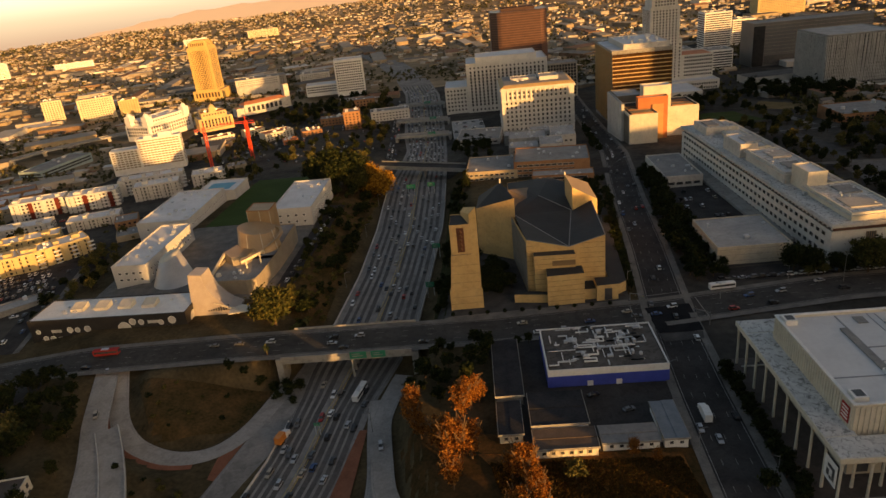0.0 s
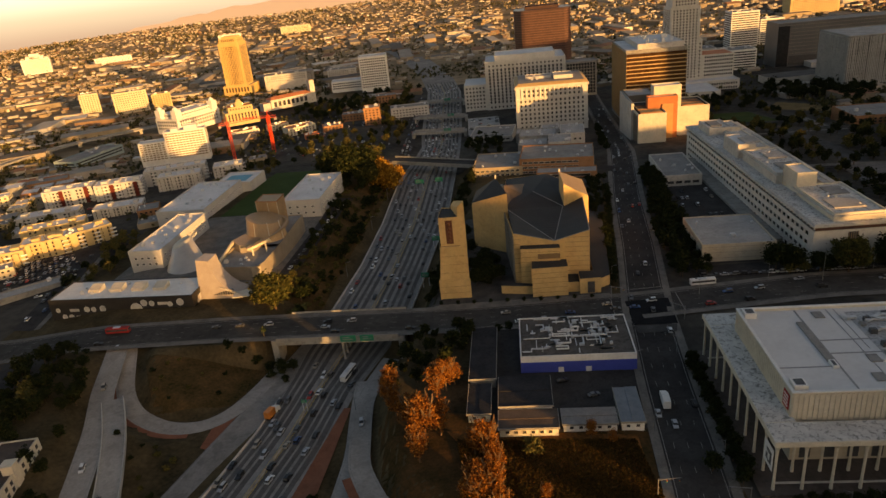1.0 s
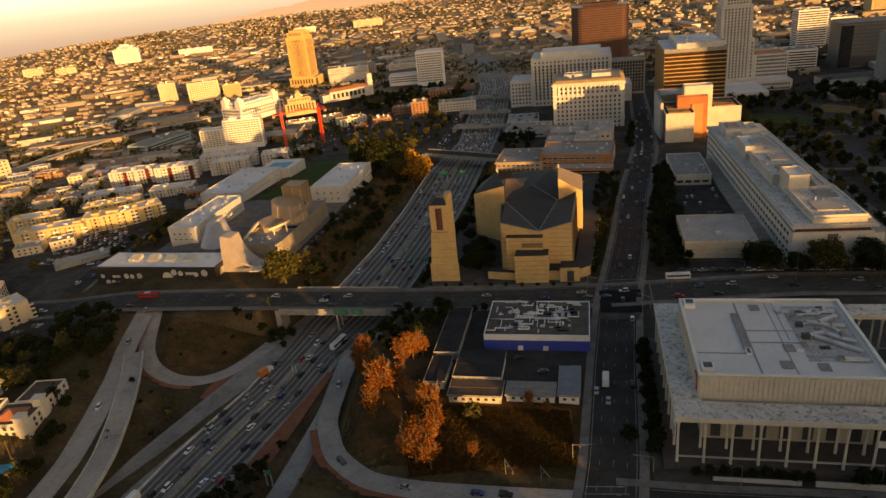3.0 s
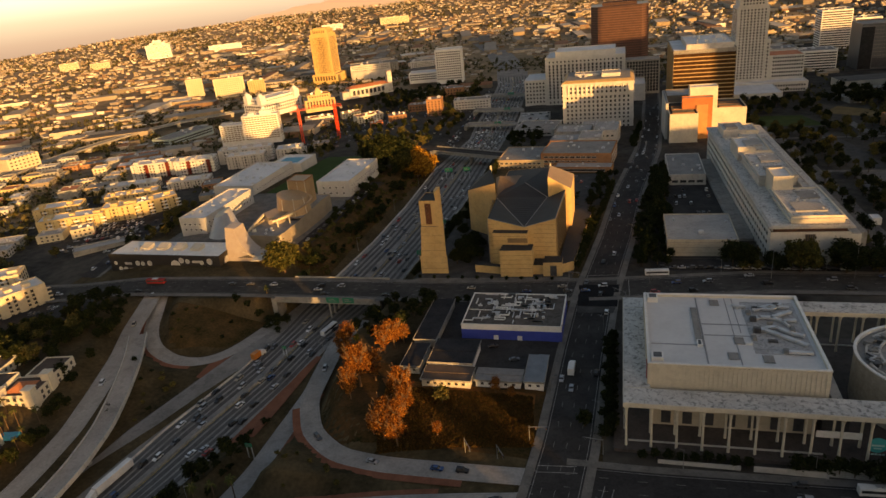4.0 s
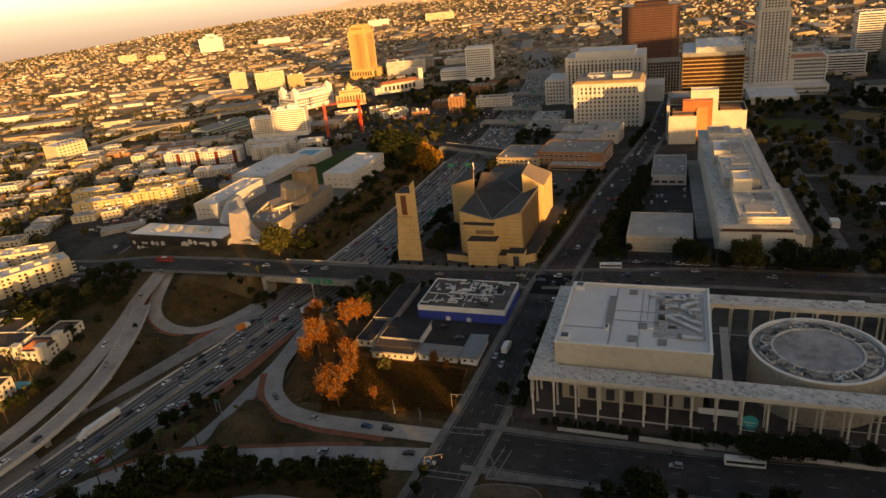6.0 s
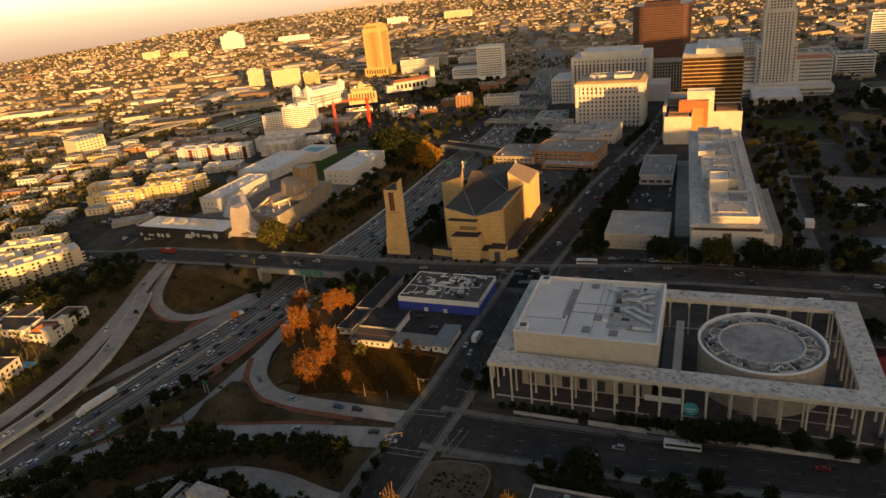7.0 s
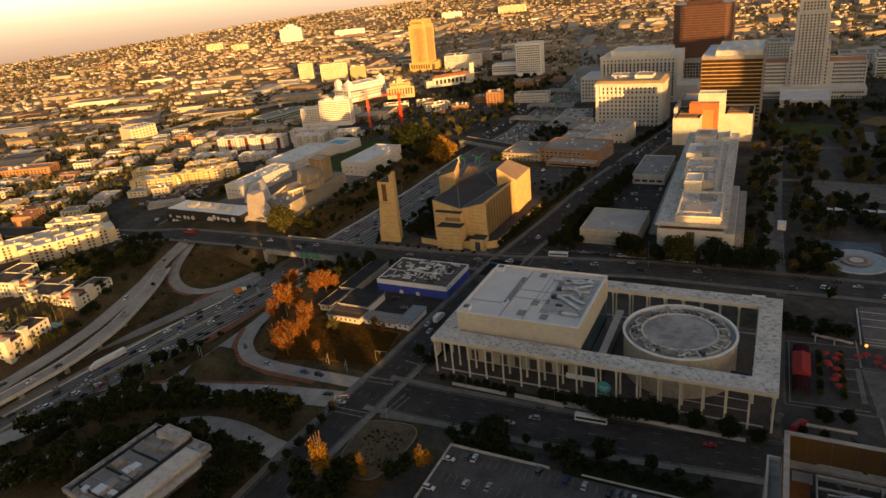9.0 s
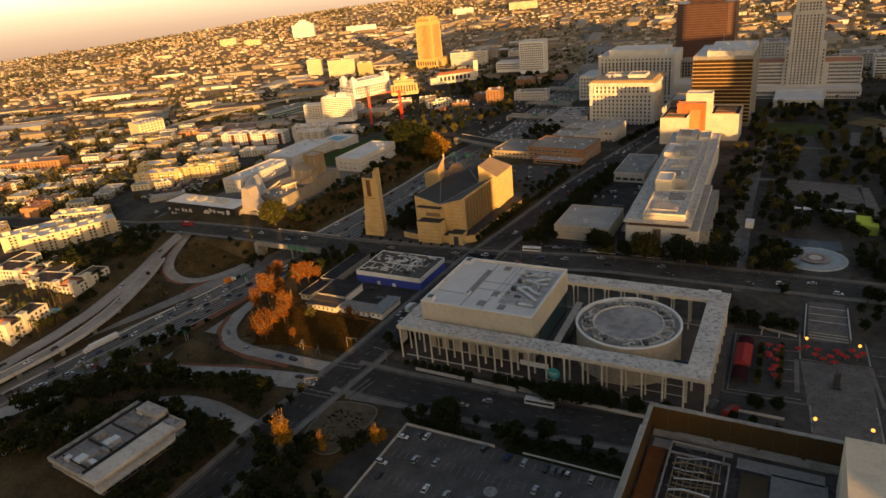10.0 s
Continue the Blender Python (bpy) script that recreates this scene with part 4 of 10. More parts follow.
    bm = bmesh.new()
    for q, (y0_, y1_, z0_, z1_) in enumerate(((2.4, 3.6, 9, 13.4), (3.6, 6.2, 12.2, 13.4), (5.2, 6.6, 9.2, 11.4), (3.8, 5.0, 8.8, 9.8))):
        box(bm, -hx + 0.3, -hx + 0.34, -hy + y0_, -hy + y1_, z0_, z1_)
    part("emblem", bm, METAL_D, poster)
    bm = bmesh.new()
    box(bm, -10, 3.5, -hy + 5.6, -hy + 5.9, 6.5, 9.0)
    part("sign_board", bm, WHITE, c, "long plain white board")
    for k in range(3):
        bm = bmesh.new()
        box(bm, 38 + k * 8, 44.5 + k * 8, -hy + w + 18, -hy + w + 18.3, 1.2, 9)
        part("mural_panel", bm, mat("deep_blue_tile", (0.02, 0.05, 0.12), (0.03, 0.08, 0.18), 0.3, 1.0, 0.4), c, "deep blue tiled panel")
    for a, b_, yy in ((-hx + 2, -8, -hy + 3.4), (14, hx - 4, -hy + 3.4), (-hx + 2, hx - 4, hy - 4)):
        bm = bmesh.new()
        bar(bm, (a, yy, 1.45), (b_, yy, 1.45), 0.5, 0.5)
        part("kerb", bm, CONC, c)
    for yy in (-hy + 12, -hy + 19):
        bm = bmesh.new()
        bar(bm, (38 - hx * 0.2, yy, 1.3), (hx - 10, yy, 1.3), 0.35, 0.25)
        part("paving_line", bm, CONC, c)
    # street side: low walls, steps, planters
    for a, b_, zt in ((-60, -34, 0.9), (-30, -8, 1.2), (14, 62, 1.0)):
        bm = bmesh.new()
        box(bm, a, b_, -hy - 5.4, -hy - 4.9, -3, zt)
        part("planter_wall", bm, CONC, c)
    for k in range(6):
        bm = bmesh.new()
        box(bm, -8, 12, -hy - 1.4 - 0.55 * (k + 1), -hy - 1.4 - 0.55 * k, -2.6, 1.0 - 0.35 * (k + 1) + 0.35)
        part("step", bm, CONC, c)
    bm = bmesh.new()
    box(bm, -8.6, -8.1, -hy - 6, -hy - 1.4, -2, 1.6)
    box(bm, 12.1, 12.6, -hy - 6, -hy - 1.4, -2, 1.6)
    part("stair_wall", bm, CONC, c)


build_colonnade()


def build_drum():
    t = thing("round_theatre", 194.0, 184.6, 1.2, 0, "round drum theatre clad in grey relief panels with a cluttered roof", "theatre")
    n, r = 64, 23.4
    bm = bmesh.new()
    rings = []
    for rr, z in ((r, -1), (r, 18.2), (r + 0.35, 18.2), (r + 0.35, 19.0)):
        rings.append([bm.verts.new((rr * math.cos(k * math.tau / n), rr * math.sin(k * math.tau / n), z)) for k in range(n)])
    for p, q in zip(rings, rings[1:]):
        for k in range(n):
            bm.faces.new((p[k], p[(k + 1) % n], q[(k + 1) % n], q[k]))
    rim = bmesh.new()
    rr_ = [[rim.verts.new((q * math.cos(k * math.tau / n), q * math.sin(k * math.tau / n), z)) for k in range(n)] for q, z in ((r + 0.36, 18.6), (r + 0.36, 19.1), (r - 0.7, 19.1), (r - 0.7, 17.6))]
    for p, q in zip(rr_, rr_[1:]):
        for k in range(n):
            rim.faces.new((p[k], p[(k + 1) % n], q[(k + 1) % n], q[k]))
    part("coping", rim, WHITE, t, "pale rounded coping")
    part("drum_wall", bm, mat("relief_panel", (0.3, 0.27, 0.22), (0.46, 0.42, 0.35), 0.5, 1.8, 0.85, bump=0.4), t)
    bm = bmesh.new()
    bm.faces.new([bm.verts.new(((r - 0.5) * math.cos(k * math.tau / n), (r - 0.5) * math.sin(k * math.tau / n), 17.6)) for k in range(n)])
    part("roof", bm, ROOF_G, t)
    bm = bmesh.new()
    tube(bm, 0, 0, 17.6, 18.2, 15.2, 15.0, 48)
    part("inner_roof", bm, mat("pale_grey_roof", (0.2, 0.2, 0.205), (0.38, 0.37, 0.365), 0.06, 0.3, 0.8, stains=0.3, contrast=0.35), t, "raised pale grey inner roof")
    # pale raised curbs: a ring round the inner roof and boxed bays between it and the rim
    bm = bmesh.new()
    curb = [[bm.verts.new((q * math.cos(k * math.tau / 48), q * math.sin(k * math.tau / 48), z)) for k in range(48)] for q, z in ((16.0, 17.6), (16.0, 18.8), (15.2, 18.8), (15.2, 18.1))]
    for p, q in zip(curb, curb[1:]):
        for k in range(48):
            bm.faces.new((p[k], p[(k + 1) % 48], q[(k + 1) % 48], q[k]))
    part("roof_curb", bm, ROOF_S, t)
    for a0, a1, rr in ((0.05, 0.4, 19.8), (0.62, 0.95, 20.6), (1.15, 1.45, 19.4), (2.0, 2.35, 20.2), (2.7, 3.0, 19.6), (3.35, 3.75, 20.8), (4.1, 4.3, 20), (4.95, 5.25, 21.2), (5.4, 5.75, 20.4), (5.85, 6.15, 20.9)):
        ring = [(16 * math.cos(a0), 16 * math.sin(a0))] + [(rr * math.cos(a0 + (a1 - a0) * s / 4), rr * math.sin(a0 + (a1 - a0) * s / 4)) for s in range(5)] + [(16 * math.cos(a1), 16 * math.sin(a1))]
        duct(t, [Vector((*p, 18.2)) for p in ring], 0.7, 1.1, CONC, "roof_curb")
    rnd = random.Random(3)
    for k in range(26):
        a = k * math.tau / 26 + rnd.uniform(-0.05, 0.05)
        rr = rnd.uniform(17.0, 20.5)
        bm = bmesh.new()
        box(bm, -rnd.uniform(0.8, 1.6), rnd.uniform(0.8, 1.6), -rnd.uniform(0.6, 1.2), rnd.uniform(0.6, 1.2), 0, rnd.uniform(0.8, 1.7), skip="d")
        o = part("roof_unit", bm, (CONC_D, ROOF_G, METAL_D, ROOF_G)[k % 4], t)
        o.matrix_basis = pose(rr * math.cos(a), rr * math.sin(a), 17.6, 0, 0, math.degrees(a))
    for k in range(14):
        a = k * math.tau / 14
        pts = [Vector(((18.8 + rnd.uniform(-2, 2)) * math.cos(a + s * 0.13), (18.8 + rnd.uniform(-1.6, 1.6)) * math.sin(a + s * 0.13), 18.4)) for s in range(3)]
        duct(t, pts, rnd.uniform(0.6, 1.3), 0.7, CONC_D if k % 2 else ROOF_G)
    for k in range(14):
        a = rnd.uniform(0, math.tau)
        pts = [Vector(((17.6 + rnd.uniform(-1.2, 3.6)) * math.cos(a + s * 0.09), (17.6 + rnd.uniform(-1.2, 3.6)) * math.sin(a + s * 0.09), 18.6)) for s in range(4)]
        duct(t, pts, rnd.uniform(0.3, 0.7), 0.5, (CONC_D, METAL_L, METAL_D)[k % 3])
    return t


build_drum()


# ---- hall of administration ----
def build_hall():
    b = thing("office_block", 179.6, 415, 0, 2, "long pale concrete office block with rows of windows and stepped roof", "office building")
    w, d = 40, 220
    shell(b, w - 2.4, d - 3, -12, 18.2, STONE_W, ROOF_G, 0.2)
    bm = bmesh.new()
    box(bm, -w / 2 + 2.6, w / 2 - 2.6, -d / 2 + 2.8, d / 2 - 2.8, 18.0, 20.6)
    part("recess_band", bm, mat("dark_red_band", (0.07, 0.03, 0.018), (0.12, 0.05, 0.03), 0.2, 1.0, 0.7), b, "dark recessed band under the eaves")
    for k in range(54):
        bm = bmesh.new()
        py = -d / 2 + 4 + k * (d - 8) / 53
        box(bm, -w / 2 + 2.0, -w / 2 + 2.58, py - 0.3, py + 0.3, 18.2, 20.6)
        part("pier", bm, STONE_W, b)
    bm = bmesh.new()
    box(bm, -w / 2, w / 2, -d / 2, d / 2, 20.6, 21.7)
    part("eaves_slab", bm, CONC, b)
    shell(b, w - 2, d - 2, 21.6, 22.1, CONC, ROOF_S, 0.25, name="roof_edge")
    # flat stepped roof houses: the low front terrace, the square lift house, the long middle house and the pieces behind
    for x0, x1, y0, y1, z1, wm in ((-9, 16, -106, -60, 26.2, CREAM), (-8.5, 2, -62, -44, 33.5, CREAM), (-12, 9, -44, 8, 28.5, CONC), (9.01, 14, -58, 62, 24.6, CONC), (-14, -3, 12, 40, 31, CONC), (-3, 9, 20, 70, 26, CREAM), (-13, 3, 74, 100, 27.5, CONC), (4, 13, 82, 104, 25, CREAM)):
        shell(b, x1 - x0, y1 - y0, 21.8, z1, wm, ROOF_S if z1 < 30 else ROOF_W, 0.7, at=((x0 + x1) / 2, (y0 + y1) / 2), rim=0.8, name="penthouse_wall")
    for x0, x1, y0, y1, z1 in ((-10, 17, -107, -59, 25.0), (-13, 10, -45, 9, 27.4), (-4, 10, 19, 71, 25.0)):
        bm = bmesh.new()
        box(bm, x0, x1, y0, y1, z1 - 0.5, z1)
        part("canopy_edge", bm, CONC, b)
    for x0, x1, y0, y1, z0, z1 in ((-6, 4, -36, -24, 27.8, 28.6), (-5, 6, -14, 0, 27.8, 28.9), (-8.4, 1.5, 16, 30, 30.3, 31.3), (-1, 6, 40, 52, 25.3, 26.4), (-10, -2, 80, 94, 26.8, 27.9), (-5, 10, -98, -84, 25.5, 26.1), (2, 12, -78, -66, 25.5, 26.2)):
        bm = bmesh.new()
        box(bm, x0, x1, y0, y1, z0, z1, skip="d")
        part("roof_well", bm, ROOF_H if int(x0 + y0) % 2 else ROOF_G, b)
    roof_units(b, 34, 200, 21.9, 26, 8, big=2.6)
    roof_units(b, 18, 46, 27.8, 10, 81, at=(-2, -18), big=2.2)
    roof_units(b, 20, 40, 25.5, 7, 82, at=(3, -82), big=1.8)
    bm = bmesh.new()
    box(bm, w / 2 - 1.6, w / 2 + 4, -d / 2 + 2.2, -d / 2 + 92, -6, 16.5)
    part("side_wing", bm, STONE_W, b)
    bm = bmesh.new()
    box(bm, w / 2 - 1.4, w / 2 + 3.7, -d / 2 + 2.6, -d / 2 + 91.6, 16.5, 16.9, skip="d")
    part("side_roof", bm, ROOF_H, b)
    bm = bmesh.new()
    box(bm, w / 2 + 4.02, w / 2 + 9, -d / 2 + 9, -d / 2 + 88, -6, 14.6)
    part("side_terrace", bm, CONC_D, b, "grey side terrace with a railing")
    for px in (w / 2 + 4.6, w / 2 + 8.7):
        bm = bmesh.new()
        bar(bm, (px, -d / 2 + 9.2, 15.7), (px, -d / 2 + 87.8, 15.7), 0.12)
        for k in range(14):
            bar(bm, (px, -d / 2 + 9.3 + k * 6, 14.6), (px, -d / 2 + 9.3 + k * 6, 15.7), 0.12)
        part("terrace_rail", bm, METAL_D, b)
    windows(b, w - 2.4, d - 3, [("L", 38, 0.02, 0.98, 4, -1.5, 17.5, 3.4, 2.0)], frame_m=STONE_W)
    bm = bmesh.new()
    box(bm, -2.4, 2.4, -d / 2 + 1.2, -d / 2 + 1.7, -1, 17)
    part("entrance_screen", bm, METAL_D, b, "tall dark entrance screen")
    for k in range(5):
        bm = bmesh.new()
        box(bm, -2.2 + k * 1.05, -2.0 + k * 1.05, -d / 2 + 1.0, -d / 2 + 1.25, -1, 17)
        part("screen_fin", bm, COPPER, b)
    bm = bmesh.new()
    box(bm, -w / 2 - 8, -w / 2 + 1.0, -d / 2 + 34, d / 2 - 20, -12, 1.5)
    part("terrace", bm, CONC_D, b, "low grey terrace along the wall")


build_hall()
a1 = building("annex_building", "low beige windowless annex with banded walls beside trees", 133, 336.5, 0, 37, 41, 11, mat("beige_stone", (0.4, 0.35, 0.27), (0.52, 0.46, 0.36), 0.1, 1.2, 0.85, stains=0.15), ROOF_H, units=4, seed=21, par=0.6, z=-1)
for zz in (3.0, 6.2, 9.2):
    bm = bmesh.new()
    for y_ in (-20.62, 20.55):
        box(bm, -18.6, 18.6, y_, y_ + 0.1, zz, zz + 0.18)
    box(bm, -18.62, -18.5, -20.5, 20.5, zz, zz + 0.18)
    part("string_course", bm, CONC_D, a1)
windows(a1, 37, 41, [("L", 4, 0.1, 0.7, 1, 1, 7.5, 2.4, 4.5)])
building("annex_building", "four-storey pale office annex with dark ribbon windows", 135.5, 471, 0, 25, 56, 18.5, CONC, ROOF_G, [("F", 4, 0.05, 0.95, 3, 2, 15.5, 4.2, 1.9), ("L", 8, 0.05, 0.95, 3, 2, 15.5, 4.2, 1.9)], False, 5, 31, z=-10.5)


# ---- courthouse group ----
def build_court():
    b = thing("courthouse", 166, 620, -10, 0, "cream and rust-red courthouse of stacked blocks", "courthouse")
    brown = mat("brown_ribbed_wall", (0.13, 0.105, 0.08), (0.2, 0.165, 0.125), 0.1, 1.2, 0.7)
    for x0, x1, y0, y1, z0, z1, wm, rm in ((-34, -9.5, -28, 26, -6, 28.5, CREAM, ROOF_D), (-36.5, -34.02, -6, 60, -6, 34, CONC, ROOF_H), (-33.9, -9.6, 26.02, 60, -6, 35, brown, ROOF_H), (8, 35.4, 2, 44, -6, 26.3, CREAM, ROOF_D), (-22, 4.6, -7, 2, 0, 38.5, REDWALL, ROOF_H), (-15, 9.6, 2.02, 16, 0, 46.5, CREAM, ROOF_W)):
        shell(b, x1 - x0, y1 - y0, z0, z1, wm, rm, 0.9, at=((x0 + x1) / 2, (y0 + y1) / 2))
    bm = bmesh.new()
    box(bm, -9.4, 0.6, -8.2, -7.02, -2, 32)
    part("tall_panel", bm, mat("orange_panel", (0.36, 0.18, 0.06), (0.46, 0.24, 0.085), 0.1, 1.0, 0.7), b, "orange-brown tall panel under the rust-red frame")
    for k in range(20):
        bm = bmesh.new()
        py = -25 + k * 2.6
        box(bm, -34.4, -34.02, py, py + 1.5, -2, 26)
        part("wall_rib", bm, brown, b)
    # louvred roof pits of the two front blocks
    for cx, y0, y1, zt in ((-21.7, -24, 20, 28.0), (21.7, 6, 38, 25.8)):
        for k in range(9):
            bm = bmesh.new()
            py = y0 + (y1 - y0) * k / 9
            box(bm, cx - 9.5, cx + 9.5, py, py + 0.7, zt - 0.5, zt + 0.9)
            part("louvre", bm, METAL_D if k % 3 else BRICK, b)
    windows(b, 24, 34, [("L", 7, 0.05, 0.95, 7, 2, 33, 3.2, 2.0)], at=(-21.8, 43), stuff=False, frame_m=brown)


build_court()


def build_banded_tower():
    b = thing("office_tower", 173, 768, -22, 0, "bronze-banded office tower with a white plant storey", "office tower")
    w, d, h = 62, 96, 79
    shell(b, w, d, -4, h, CONC_D, ROOF_W, 1.0)
    windows(b, w, d, [("L", 22, 0.03, 0.97, 18, 3, h - 4, 2.4, 2.3)], stuff=True)
    for k in range(17):
        bm = bmesh.new()
        z = 6 + k * (h - 10) / 17
        box(bm, -w / 2 + 0.8, w / 2 - 0.8, -d / 2 - 0.12, -d / 2 - 0.02, z + 0.95, z + 4.05)
        part("glass_band", bm, GLASS_B, b)
        bm = bmesh.new()
        box(bm, -w / 2, w / 2, -d / 2 - 0.9, -d / 2 - 0.02, z, z + 0.9)
        part("floor_band", bm, mat("bronze_band", (0.4, 0.27, 0.12), (0.52, 0.36, 0.17), 0.2, 1.0, 0.5, 0.2), b)
    for k in range(25):
        bm = bmesh.new()
        px = -w / 2 + 0.6 + k * (w - 1.2) / 24
        box(bm, px - 0.14, px + 0.14, -d / 2 - 0.6, -d / 2 - 0.14, 5, h - 3)
        part("mullion", bm, GLASS_B, b)
    for k in range(30):
        bm = bmesh.new()
        py = -d / 2 + 1 + k * (d - 2) / 29
        box(bm, -w / 2 - 0.5, -w / 2 - 0.02, py - 0.35, py + 0.35, 2, h - 2)
        part("fin", bm, MATS["bronze_band"], b)
    shell(b, 47, 80, h - 1, h + 4.5, CONC, ROOF_W, 1.0, at=(6, 0), name="plant_wall")
    roof_units(b, 44, 76, h + 3.5, 9, 14, at=(6, 0), big=6)
    for px in (-3, 9, 20):
        bm = bmesh.new()
        tube(bm, px, -20, h + 6, h + 20, 0.25, 0.1, 6)
        part("antenna", bm, METAL_L, b)


build_banded_tower()


def build_justice():
    b = thing("granite_hall", 64, 749, -22, 0, "grey granite classical hall with a golden-lit colonnaded top", "government building")
    w, d, h = 76, 66, 52
    shell(b, w, d, -4, h, STONE_W, ROOF_G, 1.4)
    bm = bmesh.new()
    for z, o, t_ in ((h - 1.2, 1.5, 1.6), (h - 13, 0.7, 0.9), (12, 0.6, 0.9)):
        box(bm, -w / 2 - o, w / 2 + o, -d / 2 - o, d / 2 + o, z - t_, z)
    part("cornice", bm, STONE_W, b)
    bm = bmesh.new()
    for z0, z1, ins in ((h - 0.1, h + 2.6, 3.4), ):
        prism(bm, [(-w / 2 - 1, -d / 2 - 1), (w / 2 + 1, -d / 2 - 1), (w / 2 + 1, d / 2 + 1), (-w / 2 - 1, d / 2 + 1)], z0, z0 + 0.1, cap=False)
        lo = [bm.verts.new(p) for p in ((-w / 2 - 1, -d / 2 - 1, z0), (w / 2 + 1, -d / 2 - 1, z0), (w / 2 + 1, d / 2 + 1, z0), (-w / 2 - 1, d / 2 + 1, z0))]
        hi = [bm.verts.new(p) for p in ((-w / 2 + ins, -d / 2 + ins, z1), (w / 2 - ins, -d / 2 + ins, z1), (w / 2 - ins, d / 2 - ins, z1), (-w / 2 + ins, d / 2 - ins, z1))]
        for k in range(4):
            bm.faces.new((lo[k], lo[(k + 1) % 4], hi[(k + 1) % 4], hi[k]))
        bm.faces.new(hi).material_index = 1
    part("mansard_roof", bm, [mat("ochre_tile", (0.33, 0.22, 0.09), (0.45, 0.31, 0.14), 0.2, 1.5, 0.7), ROOF_G], b, "ochre tiled sloping roof edge")
    windows(b, w, d, [("F", 15, 0.04, 0.96, 8, 1, h - 14, 1.9, 2.6), ("L", 11, 0.04, 0.96, 8, 1, h - 14, 1.9, 2.6), ("R", 11, 0.04, 0.96, 8, 1, h - 14, 1.9, 2.6)], frame_m=STONE_W)
    for k in range(14):
        bm = bmesh.new()
        tube(bm, -w / 2 + 6 + k * (w - 12) / 13, -d / 2 - 0.6, h - 13, h - 3, 0.75, 0.65, 10, cap=False)
        part("column", bm, STONE_W, b)
    windows(b, w, d, [("F", 13, 0.09, 0.91, 2, h - 12.4, h - 3.6, 1.9, 2.6)], stuff=False, frame_m=STONE_W)
    roof_units(b, 50, 40, h + 2.5, 12, 44, big=4)
    for px, py, sx, sy, zz in ((-12, 4, 14, 9, 5), (14, -4, 10, 12, 6.5), (2, 16, 8, 6, 4)):
        shell(b, sx * 2, sy * 2, h + 2.5, h + zz, STONE_W, ROOF_H, 0.5, at=(px, py), name="penthouse_wall")


build_justice()


def build_federal():
    b = thing("courthouse_tower", 41.5, 928, -28, 0, "white stone federal courthouse with close vertical window strips", "government building")
    w, d, h = 105, 70, 63
    shell(b, w, d, -4, h, STONE_W, ROOF_W, 1.4)
    shell(b, w - 26, d - 20, h - 2, h + 6, STONE_W, ROOF_W, 1.0, name="upper_wall")
    shell(b, 30, 60, -4, 34, STONE_W, ROOF_W, 1.0, at=(-w / 2 - 15, 0), name="wing_wall")
    shell(b, 26, 50, -4, 22, STONE_W, ROOF_W, 1.0, at=(w / 2 + 13, -6), name="wing_wall")
    shell(b, 46, 30, -4, 46, CONC_D, ROOF_G, 1.0, at=(w / 2 + 23.4, 34.4), name="rear_wall")
    windows(b, w, d, [("F", 19, 0.03, 0.97, 11, 8, h - 9, 2.3, 3.3), ("F", 19, 0.03, 0.97, 1, h - 8.5, h - 3, 2.0, 2.2), ("F", 19, 0.03, 0.97, 1, 1, 6, 2.0, 2.6), ("L", 12, 0.04, 0.96, 11, 8, h - 9, 2.3, 3.3)], frame_m=STONE_W, stuff=True)
    for k in range(20):
        bm = bmesh.new()
        px = -w / 2 + w * 0.03 + k * w * 0.94 / 19
        box(bm, px - 0.75, px + 0.75, -d / 2 - 0.55, -d / 2 - 0.02, 7, h - 9)
        part("pier", bm, STONE_W, b)
    windows(b, 30, 60, [("F", 6, 0.05, 0.95, 6, 2, 32, 2.2, 2.4)], at=(-w / 2 - 15, 0), frame_m=STONE_W)
    windows(b, 46, 30, [("F", 11, 0.03, 0.97, 10, 2, 44, 3.0, 3.4)], at=(w / 2 + 23.4, 34.4), frame_m=CONC_D, stuff=True)


build_federal()


